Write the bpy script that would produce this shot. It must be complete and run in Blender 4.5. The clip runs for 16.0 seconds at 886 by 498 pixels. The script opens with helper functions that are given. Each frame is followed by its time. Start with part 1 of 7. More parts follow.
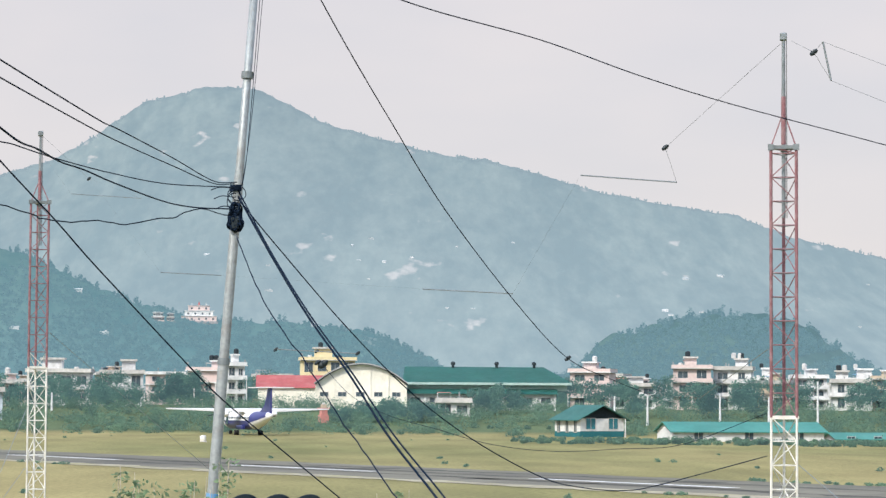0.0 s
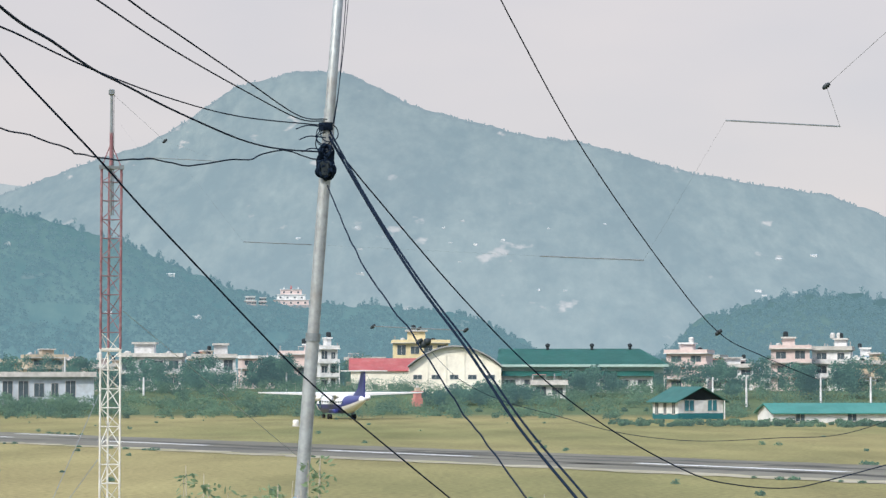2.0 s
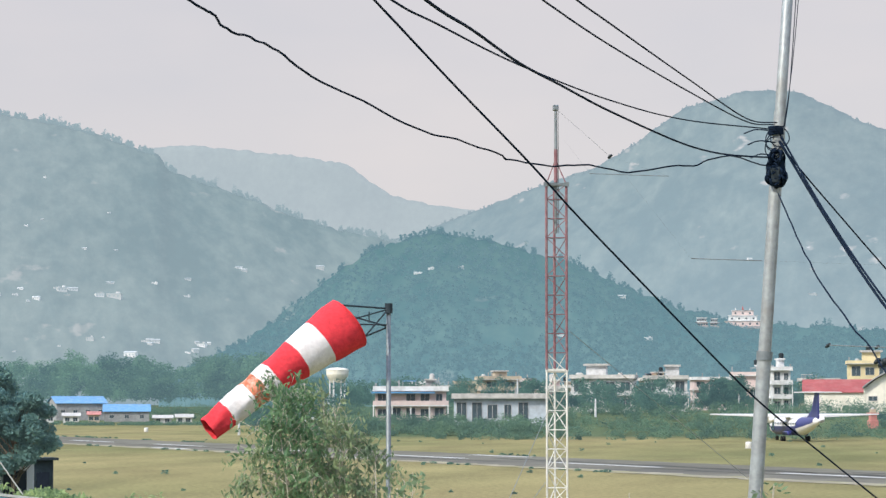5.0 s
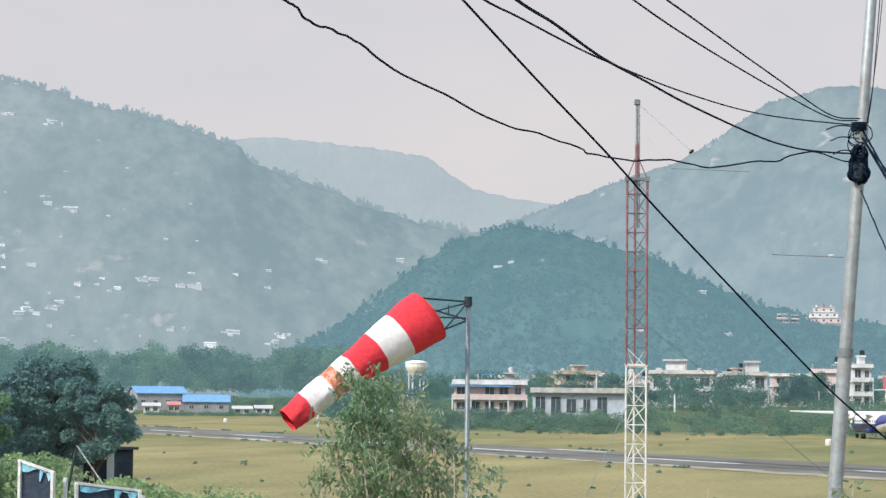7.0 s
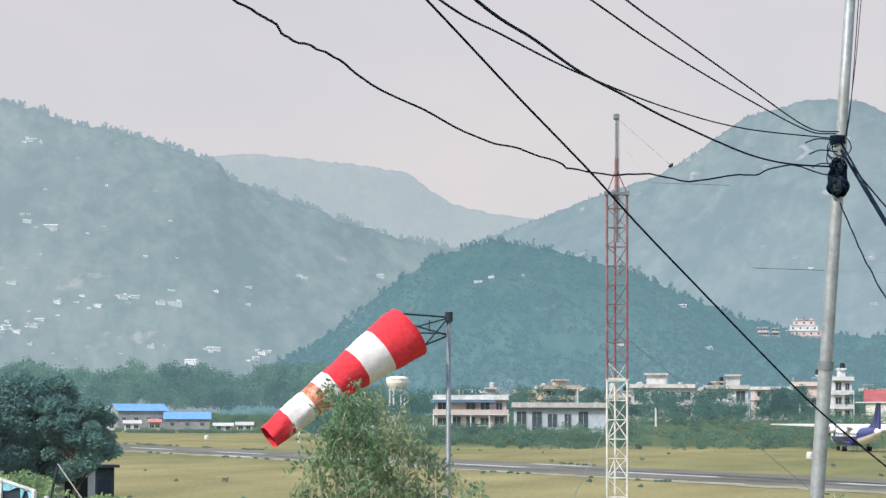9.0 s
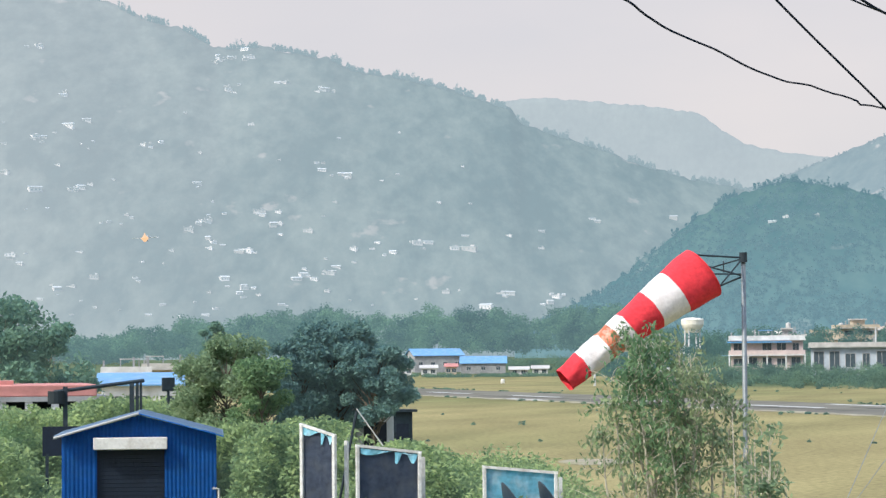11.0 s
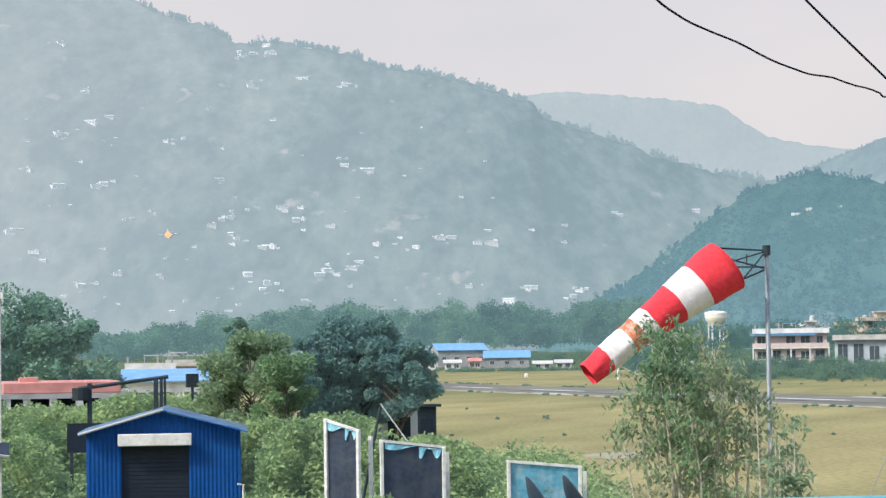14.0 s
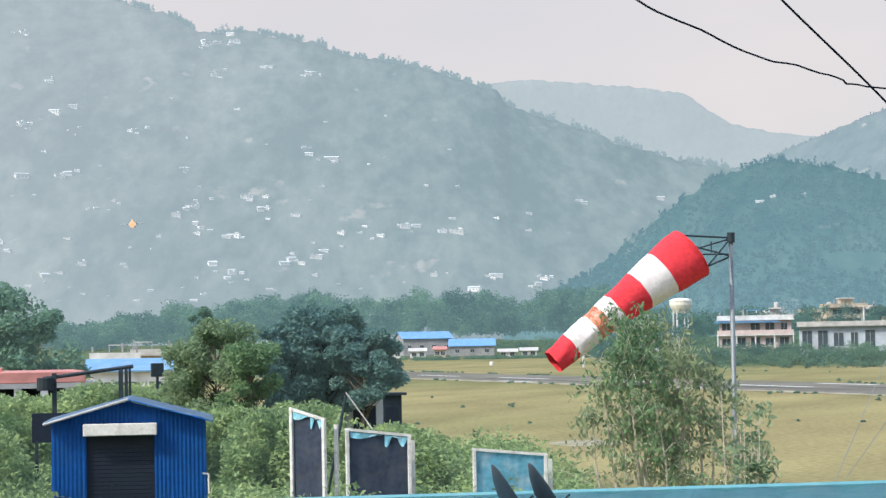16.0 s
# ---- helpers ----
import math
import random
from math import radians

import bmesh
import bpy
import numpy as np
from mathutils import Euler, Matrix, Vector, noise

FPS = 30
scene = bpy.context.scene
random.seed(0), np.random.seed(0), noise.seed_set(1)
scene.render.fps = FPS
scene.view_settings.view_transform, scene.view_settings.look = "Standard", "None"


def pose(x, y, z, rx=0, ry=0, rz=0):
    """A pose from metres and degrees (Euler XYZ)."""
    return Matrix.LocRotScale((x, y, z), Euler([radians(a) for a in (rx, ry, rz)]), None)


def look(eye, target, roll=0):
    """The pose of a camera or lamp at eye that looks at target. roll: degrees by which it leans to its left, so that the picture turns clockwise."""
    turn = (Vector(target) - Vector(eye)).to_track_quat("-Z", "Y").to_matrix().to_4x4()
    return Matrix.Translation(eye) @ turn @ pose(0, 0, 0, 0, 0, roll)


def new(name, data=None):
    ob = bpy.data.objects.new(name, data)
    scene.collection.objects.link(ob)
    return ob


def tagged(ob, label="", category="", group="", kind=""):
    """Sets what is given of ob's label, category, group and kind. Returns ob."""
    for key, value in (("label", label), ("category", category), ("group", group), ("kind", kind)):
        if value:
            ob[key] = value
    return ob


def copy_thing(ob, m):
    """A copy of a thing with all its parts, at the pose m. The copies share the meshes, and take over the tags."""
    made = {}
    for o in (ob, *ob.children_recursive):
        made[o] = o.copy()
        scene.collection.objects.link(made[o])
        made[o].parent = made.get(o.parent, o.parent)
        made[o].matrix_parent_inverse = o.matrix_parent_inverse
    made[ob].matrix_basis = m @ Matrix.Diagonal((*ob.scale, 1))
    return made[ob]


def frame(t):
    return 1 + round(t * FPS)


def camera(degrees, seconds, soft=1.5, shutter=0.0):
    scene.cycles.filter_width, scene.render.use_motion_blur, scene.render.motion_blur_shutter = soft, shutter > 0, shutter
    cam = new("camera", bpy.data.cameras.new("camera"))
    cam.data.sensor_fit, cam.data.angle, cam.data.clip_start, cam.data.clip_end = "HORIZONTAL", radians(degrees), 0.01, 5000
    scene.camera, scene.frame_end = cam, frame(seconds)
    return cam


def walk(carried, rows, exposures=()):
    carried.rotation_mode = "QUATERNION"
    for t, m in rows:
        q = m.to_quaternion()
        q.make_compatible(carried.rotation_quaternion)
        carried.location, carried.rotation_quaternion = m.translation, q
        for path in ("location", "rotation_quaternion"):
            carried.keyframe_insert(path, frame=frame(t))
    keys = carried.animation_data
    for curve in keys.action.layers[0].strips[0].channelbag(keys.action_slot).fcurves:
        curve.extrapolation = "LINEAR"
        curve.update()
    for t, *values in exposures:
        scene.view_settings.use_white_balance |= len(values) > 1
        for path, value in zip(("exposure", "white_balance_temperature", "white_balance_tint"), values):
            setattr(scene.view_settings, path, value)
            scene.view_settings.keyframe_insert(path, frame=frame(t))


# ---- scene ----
# camera and its way
ROWS = [
    (0, 0.28, -7.93, 6, -2.578, 3.38, 0.35),
    (0.5, 0.28, -7.95, 6, -1.887, 3.028, 0.46),
    (1, 0.2, -5.84, 6, -1.119, 2.907, 0.363),
    (1.5, 0.15, -4.18, 6, -0.54, 2.878, 0.179),
    (2, 0.06, -1.65, 6, -0.521, 2.984, -0.007),
    (2.5, 0.01, -0.38, 6, -0.723, 2.9, -0.358),
    (3, 0, 0, 6, -0.654, 2.808, -0.445),
    (3.5, 0, 0, 6, -0, 2.887, -0.579),
    (4, 0, 0, 6, 2.559, 2.803, -0.356),
    (4.5, 0, 0, 6, 7.032, 3.052, 0.176),
    (5, 0, 0, 6, 9.624, 3.469, -0.012),
    (5.2, 0, 0, 6, 10.461, 3.404, 0.069),
    (7.3, 0, 0, 6, 11.436, 3.323, 0.598),
    (7.5, 0, 0, 6, 11.031, 3.492, 0.595),
    (8, 0, 0, 6, 10.007, 3.899, 0.361),
    (8.5, 0, 0, 6, 9.896, 4.083, 0.268),
    (9, 0, 0, 6, 10.986, 3.663, 0.206),
    (9.5, 0, 0, 6, 12.772, 3.021, 0.012),
    (10, 0, 0, 6, 14.799, 2.647, -0.158),
    (10.2, 0, 0, 6, 15.524, 2.487, -0.246),
    (12.3, 0, 0, 6, 18.696, 2.538, -0.664),
    (12.5, 0, 0, 6, 18.675, 2.563, -0.687),
    (13, 0, 0, 6, 18.613, 2.474, -0.824),
    (13.5, 0, 0, 6, 18.534, 2.282, -0.919),
    (14, 0, 0, 6, 18.103, 2.283, -0.816),
    (14.5, 0, 0, 6, 17.446, 2.298, -0.741),
    (15, 0, 0, 6, 17.036, 2.213, -0.87),
    (15.5, 0, 0, 6, 17.007, 2.183, -0.983),
    (16, 0, 0, 6, 17.315, 2.008, -1.057),
]


def aim(x, y, z, yaw, tilt, lean):
    a, b = radians(yaw), radians(tilt)
    eye = Vector((x, y, z))
    return look(eye, eye + 100 * Vector((-math.sin(a) * math.cos(b), math.cos(a) * math.cos(b), math.sin(b))), lean)


cam = camera(19.766, 16.0, soft=1.4)
walk(cam, [(r[0], aim(*r[1:])) for r in ROWS], [(0, 0.1), (1.0, 0.05), (2.2, 0.0), (9.0, 0.0), (10.2, 0.06), (12.4, 0.1), (16, 0.1)])

# ---- sky and sun ----
SUN_BEARING, SUN_HEIGHT = 140.0, 42.0
world = bpy.data.worlds.new("hazy_sky")
scene.world = world
world.use_nodes = True
wn, wl = world.node_tree.nodes, world.node_tree.links
wn.clear()
sky = wn.new("ShaderNodeTexSky")
sky.sky_type, sky.sun_disc = "NISHITA", False
sky.sun_elevation, sky.sun_rotation = radians(SUN_HEIGHT), radians(-SUN_BEARING)
sky.air_density, sky.dust_density = 1.3, 1.0
sky_bg = wn.new("ShaderNodeBackground")
sky_bg.inputs[1].default_value = 0.44
wl.new(sky.outputs[0], sky_bg.inputs[0])
# bright valley haze with soft, barely seen cloud in it
wtc = wn.new("ShaderNodeTexCoord")
wmap = wn.new("ShaderNodeMapping")
wmap.inputs["Scale"].default_value = (5, 5, 14)
wnoise = wn.new("ShaderNodeTexNoise")
wnoise.inputs["Scale"].default_value, wnoise.inputs["Detail"].default_value = 1.0, 4.0
wramp = wn.new("ShaderNodeValToRGB")
wramp.color_ramp.elements[0].position, wramp.color_ramp.elements[1].position = 0.35, 0.72
wramp.color_ramp.elements[0].color = (0.62, 0.6, 0.64, 1)
wramp.color_ramp.elements[1].color = (0.715, 0.66, 0.67, 1)
haze_bg = wn.new("ShaderNodeBackground")
haze_bg.inputs[1].default_value = 1.0
wmix = wn.new("ShaderNodeMixShader")
# the haze hangs low; overhead the sky is clear and blue
wsep = wn.new("ShaderNodeSeparateXYZ")
wl.new(wtc.outputs["Generated"], wsep.inputs[0])
wveil = wn.new("ShaderNodeMapRange")
wveil.interpolation_type = "SMOOTHSTEP"
wveil.inputs["From Min"].default_value, wveil.inputs["From Max"].default_value = 0.2, 0.75
wveil.inputs["To Min"].default_value, wveil.inputs["To Max"].default_value = 0.97, 0.25
wl.new(wsep.outputs["Z"], wveil.inputs[0])
wl.new(wveil.outputs[0], wmix.inputs[0])
wout = wn.new("ShaderNodeOutputWorld")
wl.new(wtc.outputs["Generated"], wmap.inputs[0])
wl.new(wmap.outputs[0], wnoise.inputs["Vector"])
wl.new(wnoise.outputs[0], wramp.inputs[0])
wl.new(wramp.outputs[0], haze_bg.inputs[0])
wl.new(sky_bg.outputs[0], wmix.inputs[1])
wl.new(haze_bg.outputs[0], wmix.inputs[2])
wl.new(wmix.outputs[0], wout.inputs[0])

sun_data = bpy.data.lights.new("sun", "SUN")
sun_data.energy, sun_data.angle, sun_data.color = 3.35, radians(1.0), (1.0, 0.93, 0.82)
sun = new("sun", sun_data)
sb, sh = radians(SUN_BEARING), radians(SUN_HEIGHT)
sun.matrix_world = look((-60 * math.sin(sb), 60 * math.cos(sb), 60 * math.tan(sh)), (0, 0, 0))

# ---- small tools ----
EYE = 6.0
rng = np.random.default_rng(7)


def at(bearing, dist, z=0.0):
    """A place by its bearing (degrees left of north), its distance and its height."""
    a = radians(bearing)
    return Vector((-dist * math.sin(a), dist * math.cos(a), z))


def up(angle, dist):
    """Height of what is seen that many degrees above the level of the terrace."""
    return EYE + dist * math.tan(radians(angle))


def spot(bearing, angle, dist):
    return at(bearing, dist, up(angle, dist))


def smooth(a, b, v):
    u = min(1, max(0, (v - a) / (b - a)))
    return u * u * (3 - 2 * u)


def ground_z(x, y):
    """A low overgrown bank near the huts; the airfield is level and the town stands a little higher."""
    r, b = math.hypot(x, y), math.degrees(math.atan2(-x, y))
    bank = 1.7 * smooth(12.5, 16.5, b) * (1 - smooth(78, 118, r)) * smooth(8, 30, r)
    level = 330 * smooth(12, 13.5, b)
    return bank + 3.9 * smooth(414 + level, 500 + level, r)


def plain(name, obj_data, parent=None, label=""):
    ob = new(name, obj_data)
    if parent is not None:
        ob.parent = parent
    if label:
        ob["label"] = label
    return ob


def part(name, bm, material, parent, label="", shade=False):
    me = bpy.data.meshes.new(name)
    bm.to_mesh(me)
    bm.free()
    me.materials.append(material)
    if shade:
        for p in me.polygons:
            p.use_smooth = True
    return plain(name, me, parent, label)


def arrays(name, verts, faces, material, parent=None, label=""):
    me = bpy.data.meshes.new(name)
    if isinstance(faces, np.ndarray):
        me.vertices.add(len(verts))
        me.vertices.foreach_set("co", verts.astype(np.float32).ravel())
        me.loops.add(faces.size)
        me.loops.foreach_set("vertex_index", faces.astype(np.int32).ravel())
        me.polygons.add(len(faces))
        me.polygons.foreach_set("loop_start", np.arange(0, faces.size, 4, dtype=np.int32))
    else:
        me.from_pydata(verts, [], faces)
    me.materials.append(material)
    me.update(calc_edges=True)
    return plain(name, me, parent, label)


def root(name, m, label, category, group="", kind=""):
    ob = new(name)
    ob.matrix_world = m
    return tagged(ob, label, category, group, kind)


def box(bm, x0, x1, y0, y1, z0, z1, bevel=0.0):
    vs = [bm.verts.new(p) for p in ((x0, y0, z0), (x1, y0, z0), (x1, y1, z0), (x0, y1, z0), (x0, y0, z1), (x1, y0, z1), (x1, y1, z1), (x0, y1, z1))]
    fs = [bm.faces.new([vs[i] for i in f]) for f in ((3, 2, 1, 0), (4, 5, 6, 7), (0, 1, 5, 4), (1, 2, 6, 5), (2, 3, 7, 6), (3, 0, 4, 7))]
    if bevel:
        bmesh.ops.bevel(bm, geom=list({e for f in fs for e in f.edges}), offset=bevel, segments=1, affect="EDGES")
    return bm


def boxed(*a, bevel=0.0):
    return box(bmesh.new(), *a, bevel=bevel)


def tube(bm, path, radius, sides=6, cap=True):
    """Sweeps a round section along a path; radius is one number or one a point."""
    pts = [Vector(p) for p in path]
    rad = radius if isinstance(radius, (list, tuple)) else [radius] * len(pts)
    rings = []
    side = None
    for i, p in enumerate(pts):
        d = (pts[min(i + 1, len(pts) - 1)] - pts[max(i - 1, 0)]).normalized()
        if side is None:
            side = d.orthogonal().normalized()
        side = (side - d * side.dot(d)).normalized()
        other = d.cross(side)
        rings.append([bm.verts.new(p + rad[i] * (side * math.cos(2 * math.pi * k / sides) + other * math.sin(2 * math.pi * k / sides))) for k in range(sides)])
    for a, b in zip(rings, rings[1:]):
        for k in range(sides):
            bm.faces.new((a[k], a[(k + 1) % sides], b[(k + 1) % sides], b[k]))
    if cap:
        bm.faces.new(rings[0][::-1])
        bm.faces.new(rings[-1])
    return bm


def tubed(path, radius, sides=6):
    return tube(bmesh.new(), path, radius, sides)


def lathe(bm, profile, sides=16, cx=0.0, cy=0.0):
    rings = [[bm.verts.new((cx + r * math.cos(2 * math.pi * k / sides), cy + r * math.sin(2 * math.pi * k / sides), z)) for k in range(sides)] for r, z in profile]
    for a, b in zip(rings, rings[1:]):
        for k in range(sides):
            bm.faces.new((a[k], a[(k + 1) % sides], b[(k + 1) % sides], b[k]))
    bm.faces.new(rings[0][::-1])
    bm.faces.new(rings[-1])
    return bm


def glide(points, n=10):
    """A smooth line through the points."""
    p = [Vector(q) for q in points]
    p = [2 * p[0] - p[1]] + p + [2 * p[-1] - p[-2]]
    out = []
    for i in range(1, len(p) - 2):
        for k in range(n):
            u = k / n
            out.append(0.5 * (2 * p[i] + (p[i + 1] - p[i - 1]) * u + (2 * p[i - 1] - 5 * p[i] + 4 * p[i + 1] - p[i + 2]) * u * u + (3 * p[i] - p[i - 1] - 3 * p[i + 1] + p[i + 2]) * u ** 3))
    return out + [p[-2]]


# ---- materials ----
def material(name, colour, rough=0.7, metal=0.0, spread=0.25, scale=1.0, bump=0.2, stain=None, stain_amount=0.0, haze_glow=0.0, rand=0.0, spec=0.3, grain=6.0):
    """A painted, grown or built surface: two scales of variation, relief, optional stains; optional emission paints in
    kilometres of haze (backdrop only).
    """
    m = bpy.data.materials.new(name)
    m.use_nodes = True
    n, l = m.node_tree.nodes, m.node_tree.links
    b = n["Principled BSDF"]
    tc = n.new("ShaderNodeTexCoord")
    big = n.new("ShaderNodeTexNoise")
    big.inputs["Scale"].default_value, big.inputs["Detail"].default_value = scale, 5
    fine = n.new("ShaderNodeTexNoise")
    fine.inputs["Scale"].default_value, fine.inputs["Detail"].default_value = scale * grain, 6
    l.new(tc.outputs["Object"], big.inputs["Vector"])
    l.new(tc.outputs["Object"], fine.inputs["Vector"])
    both = n.new("ShaderNodeMath")
    both.operation = "ADD"
    l.new(big.outputs[0], both.inputs[0])
    l.new(fine.outputs[0], both.inputs[1])
    value = n.new("ShaderNodeMapRange")
    value.inputs["From Min"].default_value, value.inputs["From Max"].default_value = 0.7, 1.3
    value.inputs["To Min"].default_value, value.inputs["To Max"].default_value = 1 - spread, 1 + spread
    l.new(both.outputs[0], value.inputs[0])
    last = value.outputs[0]
    if rand:
        info = n.new("ShaderNodeObjectInfo")
        rr = n.new("ShaderNodeMapRange")
        rr.inputs["To Min"].default_value, rr.inputs["To Max"].default_value = 1 - rand, 1 + rand
        l.new(info.outputs["Random"], rr.inputs[0])
        mul = n.new("ShaderNodeMath")
        mul.operation = "MULTIPLY"
        l.new(last, mul.inputs[0])
        l.new(rr.outputs[0], mul.inputs[1])
        last = mul.outputs[0]
    tint = n.new("ShaderNodeVectorMath")
    tint.operation = "SCALE"
    tint.inputs[0].default_value = colour
    l.new(last, tint.inputs["Scale"])
    out = tint.outputs[0]
    if stain:
        st = n.new("ShaderNodeTexNoise")
        st.inputs["Scale"].default_value, st.inputs["Detail"].default_value = scale * 1.7, 8
        l.new(tc.outputs["Object"], st.inputs["Vector"])
        sr = n.new("ShaderNodeMapRange")
        sr.inputs["From Min"].default_value, sr.inputs["From Max"].default_value = 0.48, 0.68
        sr.inputs["To Max"].default_value = stain_amount
        l.new(st.outputs[0], sr.inputs[0])
        mx = n.new("ShaderNodeMix")
        mx.data_type = "RGBA"
        l.new(sr.outputs[0], mx.inputs["Factor"])
        l.new(out, mx.inputs["A"])
        mx.inputs["B"].default_value = (*stain, 1)
        out = mx.outputs["Result"]
    l.new(out, b.inputs["Base Color"])
    b.inputs["Roughness"].default_value, b.inputs["Metallic"].default_value = rough, metal
    b.inputs["Specular IOR Level"].default_value = spec
    if bump:
        bp = n.new("ShaderNodeBump")
        bp.inputs["Strength"].default_value, bp.inputs["Distance"].default_value = bump, 0.1 / scale
        l.new(fine.outputs[0], bp.inputs["Height"])
        l.new(bp.outputs[0], b.inputs["Normal"])
    if haze_glow:
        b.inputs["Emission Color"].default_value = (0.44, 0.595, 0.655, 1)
        b.inputs["Emission Strength"].default_value = haze_glow
    return m


